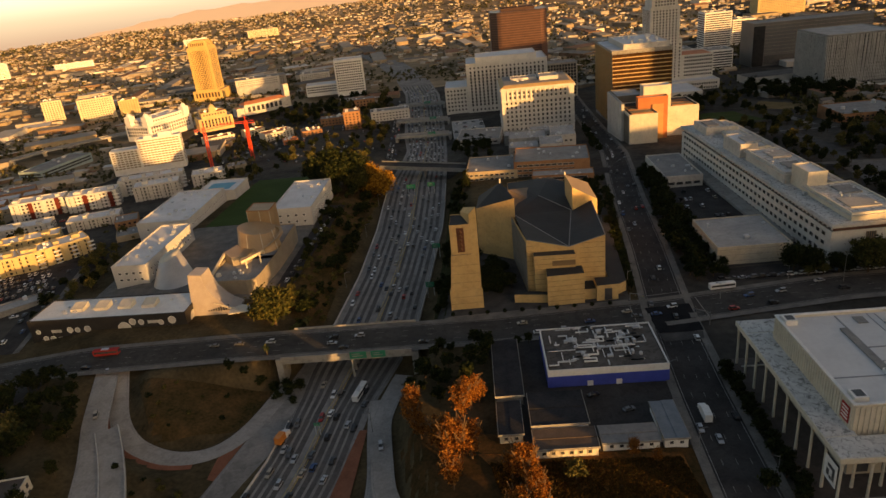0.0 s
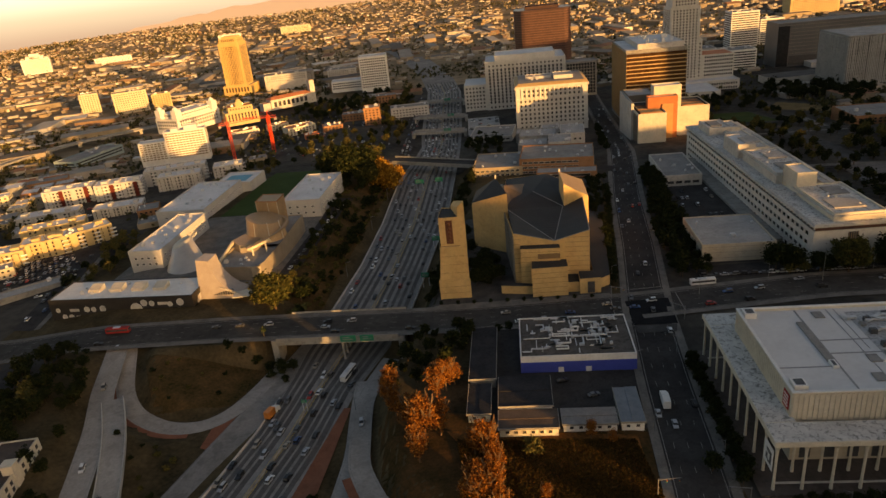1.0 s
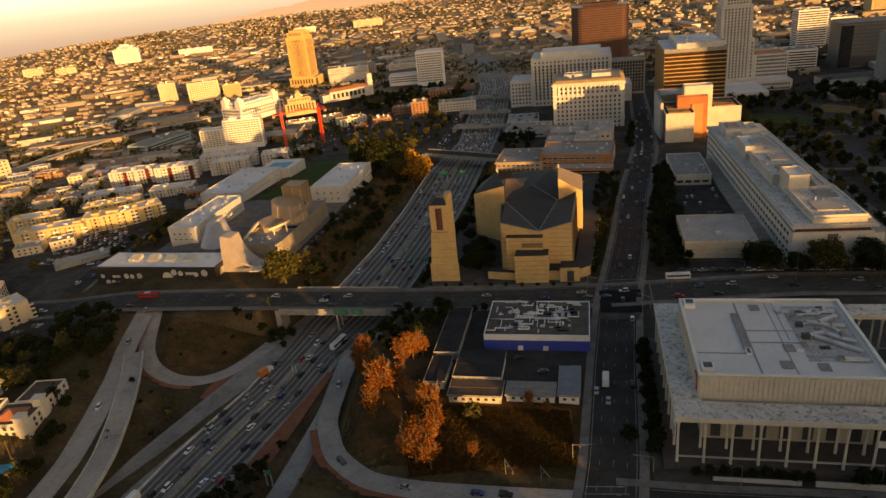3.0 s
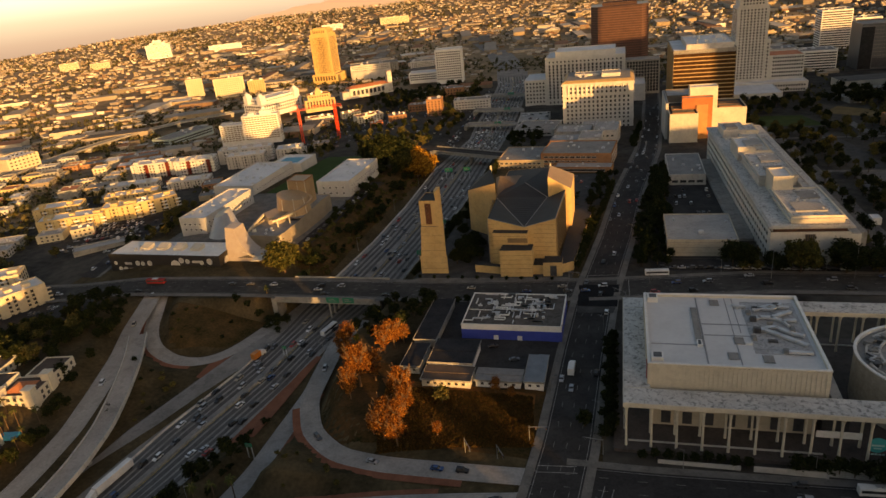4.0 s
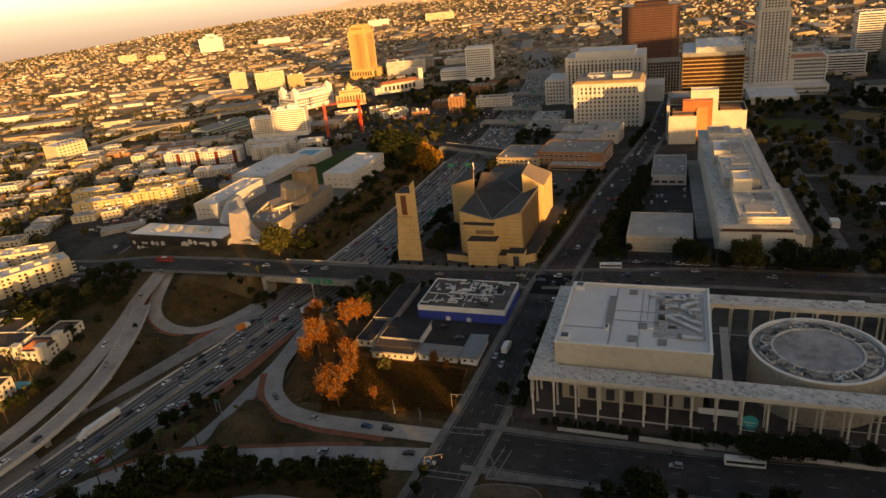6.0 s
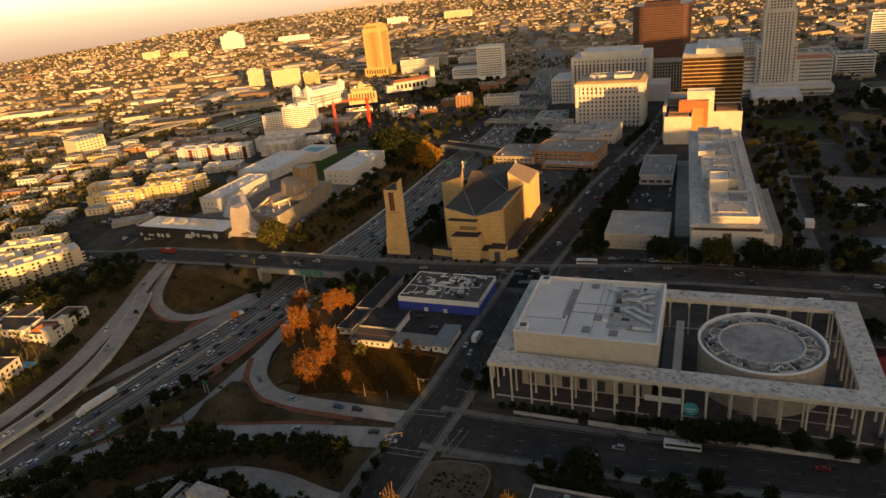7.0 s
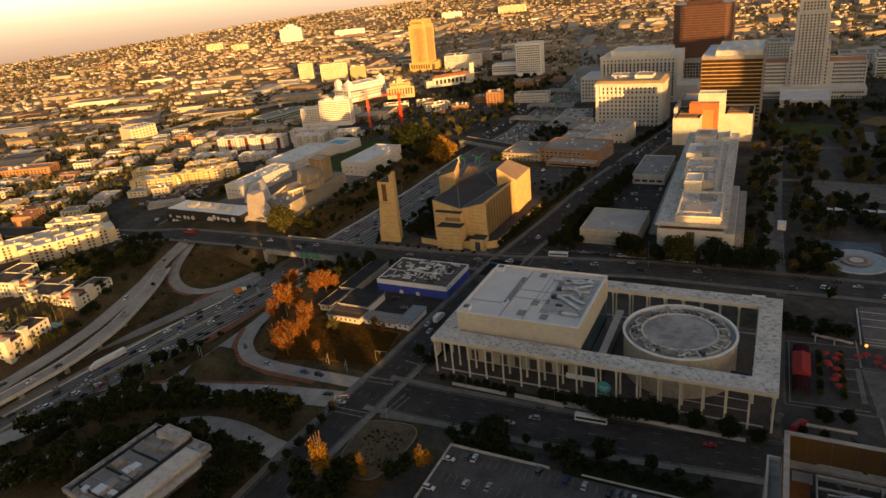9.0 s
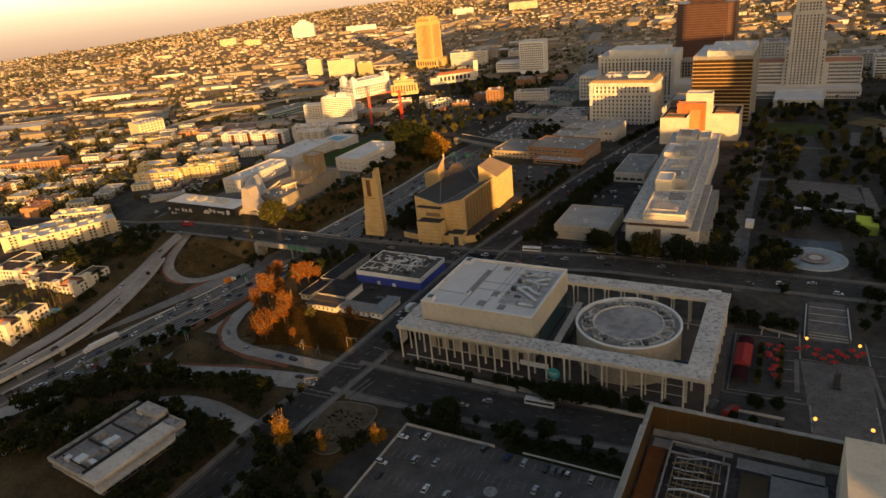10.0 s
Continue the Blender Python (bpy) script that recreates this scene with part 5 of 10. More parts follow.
def build_city_hall():
    b = thing("city_hall", 254, 950, -30, 0, "white stone city hall with a tall stepped tower", "city hall")
    shell(b, 130, 70, -4, 14, STONE_W, ROOF_W, 1.0, at=(1, -5), name="podium_wall")
    shell(b, 56, 63, -4, 13, STONE_W, ROOF_W, 1.0, at=(-4, -71.6), name="portico_wall")
    shell(b, 128, 44, 12, 44, STONE_W, TILE_RED, 1.0, at=(1, 8), name="wing_wall")
    shell(b, 47, 48, 12, 66, STONE_W, ROOF_W, 1.0, at=(-2, 5), name="shoulder_wall")
    shell(b, 38, 42, 12, 108, STONE_W, ROOF_W, 1.0, at=(-2, 0), name="tower_wall")
    shell(b, 33, 37, 107, 122, STONE_W, ROOF_W, 1.0, at=(-2, 0), name="tower_wall")
    shell(b, 29, 33, 121, 140, STONE_W, ROOF_W, 1.0, at=(-2, 0), name="belfry_wall")
    bm = bmesh.new()
    for k, (z, q) in enumerate(((143, 14), (146, 12.5), (149, 11), (152, 9), (155, 6.5), (158, 4), (162, 1.5))):
        prism(bm, [(-2 - q, -q), (-2 + q, -q), (-2 + q, q), (-2 - q, q)], z - 3.5, z)
    part("stepped_pyramid", bm, STONE_W, b)
    for k in range(9):
        for sx in (-1,):
            bm = bmesh.new()
            px = -2 - 17 + k * 34 / 8
            box(bm, px - 0.8, px + 0.8, -21.6, -21.02, 14, 106)
            part("pilaster", bm, STONE_W, b)
    windows(b, 38, 42, [("F", 8, 0.07, 0.93, 25, 16, 105, 1.9, 2.1), ("L", 8, 0.07, 0.93, 22, 46, 105, 1.9, 2.1)], at=(-2, 0), frame_m=STONE_W, stuff=True)
    windows(b, 33, 37, [("F", 7, 0.1, 0.9, 3, 109, 120, 2.0, 2.2)], at=(-2, 0), frame_m=STONE_W)
    windows(b, 128, 44, [("F", 13, 0.01, 0.28, 6, 15, 43, 1.9, 2.4), ("F", 13, 0.7, 0.99, 6, 15, 43, 1.9, 2.4)], at=(1, 8), frame_m=STONE_W, stuff=True)
    windows(b, 47, 48, [("F", 1, 0.02, 0.1, 10, 16, 62, 1.8, 2.4), ("F", 1, 0.9, 0.98, 10, 16, 62, 1.8, 2.4)], at=(-2, 5), frame_m=STONE_W)
    windows(b, 29, 33, [("F", 6, 0.1, 0.9, 1, 123, 137, 2.7, 12), ("L", 6, 0.1, 0.9, 1, 123, 137, 2.7, 12)], at=(-2, 0), frame_m=STONE_W)
    windows(b, 56, 63, [("F", 7, 0.12, 0.88, 1, 0, 11, 4.2, 8.5)], at=(-4, -71.6), frame_m=STONE_W)
    windows(b, 130, 70, [("F", 12, 0.02, 0.27, 2, 1, 12, 2, 2.6), ("F", 12, 0.7, 0.98, 2, 1, 12, 2, 2.6)], at=(1, -5), frame_m=STONE_W, stuff=True)


build_city_hall()


def build_dark_tower():
    b = thing("office_tower", 85, 1290, -35, 0, "dark brown glass office tower with chamfered corners", "office tower")
    pts = [(-50, -26), (-38, -38), (38, -38), (50, -26), (50, 30), (-50, 30)]
    bm = bmesh.new()
    prism(bm, pts, -4, 105)
    part("wall", bm, DARKFACADE, b)
    for k in range(24):
        bm = bmesh.new()
        z = 4 + k * 4.15
        prism(bm, [(x * 1.006, y * 1.008) for x, y in pts], z, z + 1.3)
        part("floor_band", bm, mat("brown_spandrel", (0.11, 0.05, 0.036), (0.16, 0.078, 0.055), 0.2, 1.0, 0.5), b)
    shell(b, 60, 40, 104, 110, DARKFACADE, ROOF_D, 0.8, name="plant_wall")


build_dark_tower()


def build_gold_tower():
    b = thing("office_tower", -514, 1312, -36, 0, "tall buff stone office tower with a pale crown and ribbed sides", "office tower")
    shell(b, 56, 52, -4, 16, GOLDSTONE, ROOF_G, 1.0, at=(2, 2), name="base_wall")
    shell(b, 41, 42, -4, 96, GOLDSTONE, ROOF_G, 1.0, name="wall")
    shell(b, 35, 36, 95, 105, GOLDSTONE, ROOF_G, 1.0, name="crown_wall")
    windows(b, 41, 42, [("F", 11, 0.1, 0.9, 20, 18, 90, 1.7, 2.7), ("R", 10, 0.12, 0.88, 20, 18, 90, 1.5, 2.7)], frame_m=GOLDSTONE, stuff=True, glass=mat("tinted_gold_glass", (0.045, 0.028, 0.012), (0.09, 0.055, 0.022), 0.2, 0.5, 0.3))
    windows(b, 35, 36, [("F", 7, 0.12, 0.88, 1, 97, 105, 2, 5), ("R", 5, 0.12, 0.88, 1, 97, 105, 2, 5)], frame_m=GOLDSTONE, glass=MATS["tinted_gold_glass"])
    windows(b, 56, 52, [("F", 8, 0.06, 0.94, 1, 2, 14, 3.6, 9)], at=(2, 2), frame_m=GOLDSTONE, glass=MATS["tinted_gold_glass"])
    for k in range(12):
        bm = bmesh.new()
        px = -18 + k * 36 / 11
        box(bm, px - 0.5, px + 0.5, -21.6, -21.02, 18, 94)
        part("pier", bm, GOLDSTONE, b)
    shell(b, 27, 27, 104, 108, GOLDSTONE, ROOF_G, 0.8, name="cap_wall")


build_gold_tower()
building("office_tower", "white slab office tower beside the freeway", -214, 1178, 8, 48, 36, 57, WHITE, ROOF_W, [("F", 12, 0.04, 0.96, 12, 4, 54, 2.4, 2.2), ("R", 8, 0.04, 0.96, 12, 4, 54, 2.4, 2.2)], False, 4, 51, z=-30, frame_m=WHITE)
building("office_building", "low white office wing", -268, 1200, 8, 58, 34, 16, WHITE, ROOF_W, [("F", 14, 0.03, 0.97, 3, 2, 14, 3, 2)], True, 4, 52, z=-30)


def build_white_hotel():
    b = thing("white_block", -370, 722, -20, 17, "bright white residential slab with rows of balconies", "apartment building")
    for cx, w, h, fl in ((15, 46, 33, 11), (-23, 30, 23.5, 8)):
        cy = 0 if cx > 0 else 1.5
        shell(b, w, 18, -4, h, WHITE, ROOF_W, 1.0, at=(cx, cy))
        windows(b, w, 18, [("F", int(w / 3.8), 0.03, 0.97, fl, 2, h - 1.5, 2.9, 1.3), ("R", 4, 0.1, 0.9, fl, 2, h - 1.5, 2.0, 1.3)], at=(cx, cy), stuff=True, glass=mat("amber_lit_glass", (0.16, 0.12, 0.07), (0.26, 0.2, 0.12), 0.2, 0.6, 0.25))
        for k in range(fl):
            bm = bmesh.new()
            z = 2 + (h - 3.5) * k / fl
            box(bm, cx - w / 2 + 0.4, cx + w / 2 - 0.4, cy - 10.3, cy - 9.05, z - 0.1, z + 0.15)
            box(bm, cx - w / 2 + 0.4, cx + w / 2 - 0.4, cy - 10.3, cy - 10.2, z + 0.15, z + 0.95)
            part("balcony", bm, WHITE, b)
    for px, sx, zt in ((22, 7, 37), (4, 4, 35)):
        shell(b, sx * 2, 10, 32, zt, WHITE, ROOF_W, 0.6, at=(px, 0), name="plant_wall")


def build_stepped_hall(x, y, z, rz, w, d, h, wall, label, towers=True):
    """A broad hall with set-back upper storeys and domed corner towers."""
    b = thing("stepped_hall", x, y, z, rz, label, "building")
    shell(b, w, d, -4, h, wall, ROOF_H, 1.0)
    shell(b, w - 12, d - 14, h - 1, h + 7, wall, TILE_RED if not towers else ROOF_W, 0.8, name="upper_wall")
    windows(b, w, d, [("F", int(w / 5), 0.05, 0.95, 3, 2, h - 2, 2.4, 3.2), ("R", int(d / 5), 0.05, 0.95, 3, 2, h - 2, 2.4, 3.2)], stuff=True)
    windows(b, w - 12, d - 14, [("F", int(w / 6), 0.05, 0.95, 1, h + 1, h + 6, 2, 2.4), ("R", int(d / 6), 0.05, 0.95, 1, h + 1, h + 6, 2, 2.4)], stuff=True)
    spots = ((-w / 2 + 6, -d / 2 + 6), (w / 2 - 6, -d / 2 + 6), (w / 2 - 6, d / 2 - 6)) if towers else ((0, 0),)
    for px, py in spots:
        shell(b, 10, 10, h - 1, h + 12, wall, ROOF_W, 0.4, at=(px, py), name="tower_wall")
        bm = bmesh.new()
        for k in range(5):
            a = k * math.pi / 8
            r_, zz = 4.3 * math.cos(a), h + 12 + 4.6 * math.sin(a)
            tube(bm, px, py, zz, h + 12 + 4.6 * math.sin(a + math.pi / 8), r_, max(0.3, 4.3 * math.cos(a + math.pi / 8)), 14, cap=k == 4)
            if k == 3:
                break
        tube(bm, px, py, h + 16.4, h + 18.5, 0.4, 0.2, 6)
        part("dome", bm, wall, b)
    roof_units(b, w - 16, d - 18, h + 6.3, 6, int(abs(x)), big=4)
    return b


build_white_hotel()
build_stepped_hall(-461, 956, -27, -23, 45, 82, 18, WHITE, "white stepped post hall with domed corner towers")
build_stepped_hall(-384, 966, -27, 30, 48, 36, 15, YELLOWSTUCCO, "golden stucco stepped hall with a tower", False)

# ---- cathedral ----
def build_cathedral():
    b = thing("cathedral", 0, 0, 0, 0, "ochre concrete cathedral with sharp angled walls and dark lead roof", "church")
    bm = bmesh.new()
    prism(bm, [(17.5, 299.5), (37.8, 299.0), (55, 298.5), (56.8, 349), (56.4, 380), (40, 402), (14, 400), (13, 345)], -2, [29.5, 24.4, 29.5, 29.6, 27, 28, 27, 26], cap=False)
    part("nave_wall", bm, OCHRE, b)
    fl, fv, fr, vl, vr = (17.5, 299.5, 29.4), (37.8, 299.0, 24.3), (55, 298.5, 29.4), (14.5, 346, 25.6), (45.8, 347.6, 25.0)
    m0, er, b1, b2, b3 = (30, 366, 28.6), (56.8, 349, 29.5), (14, 400, 26.8), (40, 402, 28), (56.4, 380, 26.8)
    for tri in ((fl, fv, vl), (fv, vr, vl), (fv, fr, vr), (fr, er, vr), (vl, vr, m0), (vl, m0, b1), (m0, b2, b1), (vr, b2, m0), (vr, b3, b2), (vr, er, b3)):
        bm = bmesh.new()
        f = bm.faces.new([bm.verts.new(p) for p in tri])
        f.normal_update()
        if f.normal.z < 0:
            f.normal_flip()
        part("roof_plane", bm, SLATE, b)
    for p, q in ((fv, vr), (fv, vl), (fl, fv), (fv, fr), (vr, m0), (fr, er)):
        bm = bmesh.new()
        bar(bm, Vector(p) + Vector((0, 0, 0.1)), Vector(q) + Vector((0, 0, 0.1)), 0.45, 0.25)
        part("roof_seam", bm, ROOF_G, b)
    # standing seams of the lead sheets
    for k in range(14):
        bm = bmesh.new()
        f0 = (k + 1) / 15
        bar(bm, Vector(fv).lerp(Vector(vr), f0) + Vector((0, 0, 0.05)), Vector(fv).lerp(Vector(vl), f0) + Vector((0, 0, 0.05)), 0.12, 0.1)
        part("sheet_seam", bm, SLATE, b)

    def cut_block(name, pts, z0, top_m):
        bmx = bmesh.new()
        lo = [bmx.verts.new((x, y, z0)) for x, y, z in pts]
        hi = [bmx.verts.new(p) for p in pts]
        for k in range(4):
            bmx.faces.new((lo[k], lo[(k + 1) % 4], hi[(k + 1) % 4], hi[k])).material_index = 0
        bmx.faces.new(hi).material_index = 1
        return part(name, bmx, [OCHRE, top_m], b)

    # sunlit gable block at the far end and the left transept with its spike
    cut_block("gable_block", [(46.5, 346.5, 38.4), (60.2, 348.6, 29.9), (60.0, 379, 29.8), (45.7, 371, 38.4)], -2, COPPER)
    cut_block("transept_block", [(-6, 357, 27), (14.9, 342.1, 36.4), (8.6, 364.3, 38.9), (-4, 376, 28)], -2, SLATE)
    bm = bmesh.new()
    bar(bm, (8.6, 364.3, 36), (8.6, 364.3, 41), 0.9, 0.9)
    part("spike", bm, CREAM, b)
    bm = bmesh.new()
    bar(bm, (45.9, 370.6, 37), (45.9, 370.6, 40), 0.9, 0.9)
    part("spike", bm, CREAM, b)
    # ridge skylight
    bm = bmesh.new()
    lo = [bm.verts.new(p) for p in ((14, 348, 25.4), (17.7, 360.5, 26), (24, 366.5, 27.4), (27, 386, 27.5), (8, 384, 27))]
    top = bm.verts.new((13, 371, 32))
    for k in range(5):
        bm.faces.new((lo[k], lo[(k + 1) % 5], top))
    part("skylight", bm, mat("dull_bronze_roof", (0.1, 0.07, 0.042), (0.15, 0.105, 0.065), 0.2, 1.2, 0.6), b, "bronze-toned ridge skylight")
    mat("bronze_mullion", (0.1, 0.07, 0.035), (0.16, 0.11, 0.055), 0.3, 1.5, 0.6)
    # left stained window wall: fine grid
    for k in range(18):
        bm = bmesh.new()
        f0 = k / 18
        px, py = 17.3 - 4.4 * f0, 300 + 42 * f0
        box(bm, px - 0.45, px + 0.1, py + 0.3, py + 0.75, 2, 27.5 - 2.2 * f0)
        part("mullion", bm, CONC_D, b)
    bm = bmesh.new()
    prism(bm, [(16.9, 301), (17.2, 301), (13.1, 341), (12.8, 341)], 3, 26)
    part("window_wall", bm, mat("alabaster_grey", (0.14, 0.13, 0.11), (0.22, 0.2, 0.17), 0.3, 1.5, 0.5), b, "grey translucent window wall")
    bm = bmesh.new()
    prism(bm, [(55.5, 303), (56.95, 344.5), (56.5, 344.6), (55.1, 303)], 3, 28)
    part("window_wall", bm, mat("alabaster_warm", (0.19, 0.125, 0.05), (0.28, 0.19, 0.085), 0.3, 1.5, 0.5), b, "warm translucent window wall")
    for k in range(9):
        bm = bmesh.new()
        f0 = (k + 0.5) / 9
        box(bm, 55.2 + 1.5 * f0, 55.8 + 1.5 * f0, 303.5 + 41 * f0, 303.8 + 41 * f0, 3, 28)
        part("mullion", bm, MATS["bronze_mullion"], b)
    for k in range(9):
        bm = bmesh.new()
        bar(bm, (55.62, 303.2, 5 + k * 2.6), (57.05, 344.4, 5 + k * 2.6), 0.22, 0.25)
        part("transom", bm, MATS["bronze_mullion"], b)
    # front blocks
    def wedge(name, pts, z1, label=""):
        bmx = bmesh.new()
        prism(bmx, pts, -2, z1, 0, 1)
        return part(name, bmx, [OCHRE, SLATE], b, label)

    wedge("porch_block", [(20.5, 294.5), (40, 293.8), (40, 299.5), (20.5, 300)], 22.6)
    wedge("entrance_block", [(25.5, 285.5), (43, 286.3), (43, 295), (26, 295)], 15.8)
    wedge("corner_block", [(48.8, 287), (59, 287.6), (58.6, 296), (49, 296)], 8.3)
    wedge("link_block", [(43, 289.5), (49, 289.5), (49, 299), (43, 299)], 5.6)
    wedge("low_wall", [(10, 291.5), (26, 289), (26, 292), (11, 296)], 4.5)
    wedge("retaining_wall", [(56.5, 290), (64.5, 296), (71, 372), (66.5, 386), (61, 384), (58, 345)], 5.5)
    bm = bmesh.new()
    box(bm, 29, 40, 293.55, 293.75, 17.2, 19.8)
    part("slot_window", bm, mat("bronze_slot", (0.16, 0.1, 0.05), (0.24, 0.16, 0.08), 0.3, 1.0, 0.5), b)
    bm = bmesh.new()
    box(bm, 52.5, 56, 287.0, 287.25, 0.5, 6.5)
    part("door_opening", bm, METAL_D, b)
    joint_m = mat("ochre_joint", (0.2, 0.14, 0.07), (0.28, 0.2, 0.11), 0.3, 1.0)
    for k in range(10):
        z = 2.5 + 2.6 * k
        for p, q, top in (((20.4, 294.42), (40, 293.72), 22), ((17.4, 299.4), (20.4, 299.4), 28), ((43, 298.75), (55, 298.42), 28), ((25.5, 285.42), (43, 286.22), 15.5)):
            if z < top:
                bm = bmesh.new()
                bar(bm, (*p, z), (*q, z), 0.1, 0.12)
                part("formwork_joint", bm, joint_m, b)


build_cathedral()


def build_campanile():
    b = thing("bell_tower", -13.5, 296, 0.3, 0, "slender ochre concrete bell tower with an open belfry slot", "bell tower")
    bm = bmesh.new()
    prism(bm, [(-7.4, -7.6), (8.4, -7.2), (2.6, 6.5), (-5, 7.2)], -2, 10.4)
    part("plinth", bm, OCHRE, b)
    # the shaft leans in on one side
    bm = bmesh.new()
    lo = [bm.verts.new(p) for p in ((-6.7, -7.2, 10.4), (7.9, -6.9, 10.4), (2.3, 6.3, 10.4), (-4.8, 7, 10.4))]
    hi = [bm.verts.new(p) for p in ((-5.2, -7.0, 28.2), (8.1, -6.8, 28.2), (2.2, 6.2, 28.2), (-4.4, 6.9, 28.2))]
    for k in range(4):
        bm.faces.new((lo[k], lo[(k + 1) % 4], hi[(k + 1) % 4], hi[k]))
    bm.faces.new(hi)
    part("shaft", bm, OCHRE, b)
    bm = bmesh.new()
    prism(bm, [(-4.5, -6.6), (4.6, -6.5), (0.4, 5.8), (-4.1, 6.6)], 28.2, 28.6)
    part("shadow_joint", bm, METAL_D, b)
    bm = bmesh.new()
    prism(bm, [(-4.8, -6.9), (4.75, -6.8), (0.5, 6.0), (-4.3, 6.8)], 28.6, [43.6, 43.6, 44, 44], cap=False)
    part("belfry_wall", bm, OCHRE, b)
    bm = bmesh.new()
    bm.faces.new([bm.verts.new(p) for p in ((-4.8, -6.9, 43.2), (4.75, -6.8, 43.2), (0.5, 6, 43.6), (-4.3, 6.8, 43.6))])
    part("roof", bm, SLATE, b)
    bm = bmesh.new()
    prism(bm, [(4.78, -6.85), (8.1, -6.7), (2.3, 6.2), (0.53, 6.0)], 28.2, [48.4, 51.6, 47.4, 45.4])
    part("crown_fin", bm, OCHRE, b, "tall ochre blade rising past the roof")
    bm = bmesh.new()
    box(bm, -1.7, 1.8, -7.02, -6.7, 29.8, 42)
    slot = part("belfry_slot", bm, mat("belfry_rust", (0.1, 0.035, 0.015), (0.17, 0.06, 0.025), 0.3, 1.0, 0.7), b, "dark rust-red belfry slot")
    for z in (31.4, 33.6, 35.8, 38.0, 40.2):
        bm = bmesh.new()
        tube(bm, 0.1, -7.1, z - 0.5, z + 0.5, 0.8, 0.35, 10)
        part("bell", bm, mat("bell_bronze", (0.12, 0.05, 0.02), (0.18, 0.08, 0.03), 0.3, 1.0, 0.4, 0.7), slot)
    for z in (3, 6.5, 14, 18.5, 23):
        bm = bmesh.new()
        o_ = max(0.0, z - 10.4) / 17.8
        bar(bm, (-7.42 + (0.7 if z > 10 else 0) + 1.5 * o_, -7.64 + (0.4 if z > 10 else 0) + 0.22 * o_, z), (8.4 - (0.45 if z > 10 else 0), -7.24 + (0.3 if z > 10 else 0), z), 0.08, 0.1)
        part("formwork_joint", bm, MATS["ochre_joint"], b)


build_campanile()


# ---- yard with the blue hall and low sheds ----
def build_blue_hall():
    b = thing("blue_hall", 41, 235, 0, 0, "flat-roofed hall with blue lower wall and white band", "hall")
    shell(b, 46, 32, -1, 7.8, WHITE, mat("worn_dark_gravel_roof", (0.075, 0.066, 0.058), (0.15, 0.136, 0.122), 0.15, 1.5, 0.9, stains=0.35), 0.5)
    for face, a in (("F", (-23.06, 23.06, -16.12, -16.02)), ("R", (23.02, 23.12, -16, 16)), ("L", (-23.12, -23.02, -16, 16))):
        bm = bmesh.new()
        box(bm, *a, -0.5, 5.0)
        part("blue_band", bm, BLUE, b)
    rnd = random.Random(17)
    for k in range(56):
        p = Vector((rnd.uniform(-21, 20), rnd.uniform(-13, 14), 8.0))
        pts = [p]
        for _ in range(rnd.randint(1, 3)):
            step = rnd.uniform(2, 6)
            q = pts[-1] + (Vector((step * rnd.choice((-1, 1)), 0, 0)) if rnd.random() < 0.55 else Vector((0, step * rnd.choice((-1, 1)), 0)))
            q.x, q.y = max(-22, min(22, q.x)), max(-14.5, min(14.8, q.y))
            if (q - pts[-1]).length > 0.5:
                pts.append(q)
        if len(pts) > 1:
            duct(b, pts, rnd.uniform(0.22, 0.55), rnd.uniform(0.3, 0.6), WHITE if rnd.random() < 0.7 else METAL_L)
    roof_units(b, 40, 26, 7.35, 22, 18, big=2.2)
    for px in (-8, 3):
        bm = bmesh.new()
        box(bm, px, px + 2.2, -16.3, -16.05, -0.4, 2.4)
        part("door", bm, WHITE, b)


build_blue_hall()


def shed(x0, x1, y0, y1, h, wall, roof, label, front=True, slope=0.8):
    b = thing("shed", (x0 + x1) / 2, (y0 + y1) / 2, 0, 0, label, "shed")
    w, d = x1 - x0, y1 - y0
    bm = bmesh.new()
    box(bm, -w / 2, w / 2, -d / 2, d / 2, -1, h - slope, skip="u")
    prism(bm, [(-w / 2, -d / 2), (w / 2, -d / 2), (w / 2, d / 2), (-w / 2, d / 2)], h - slope, h - 0.15, cap=False)
    part("wall", bm, wall, b)
    bm = bmesh.new()
    o = 0.45
    if w > d:
        box(bm, -w / 2 - o, w / 2 + o, -d / 2 - o, 0, h - 0.4, h - 0.12)
        box(bm, -w / 2 - o, w / 2 + o, 0, d / 2 + o, h - 0.12, h + 0.12)
    else:
        box(bm, -w / 2 - o, 0, -d / 2 - o, d / 2 + o, h - 0.4, h - 0.12)
        box(bm, 0, w / 2 + o, -d / 2 - o, d / 2 + o, h - 0.12, h + 0.12)
    part("roof", bm, roof, b)
    bm = bmesh.new()
    for a in ((-w / 2 - o - 0.12, w / 2 + o + 0.12, -d / 2 - o - 0.12, -d / 2 - o + 0.05), (w / 2 + o - 0.05, w / 2 + o + 0.12, -d / 2 - o, d / 2 + o), (-w / 2 - o - 0.12, -w / 2 - o + 0.05, -d / 2 - o, d / 2 + o)):
        box(bm, *a, h - 0.6, h + 0.2)
    part("fascia", bm, CONC_D, b)
    if front:
        windows(b, w, d, [("F", max(2, int(w / 3.2)), 0.06, 0.94, 1, 1.0, h - 0.8, 1.3, 1.3)], frame_m=wall)
    return b


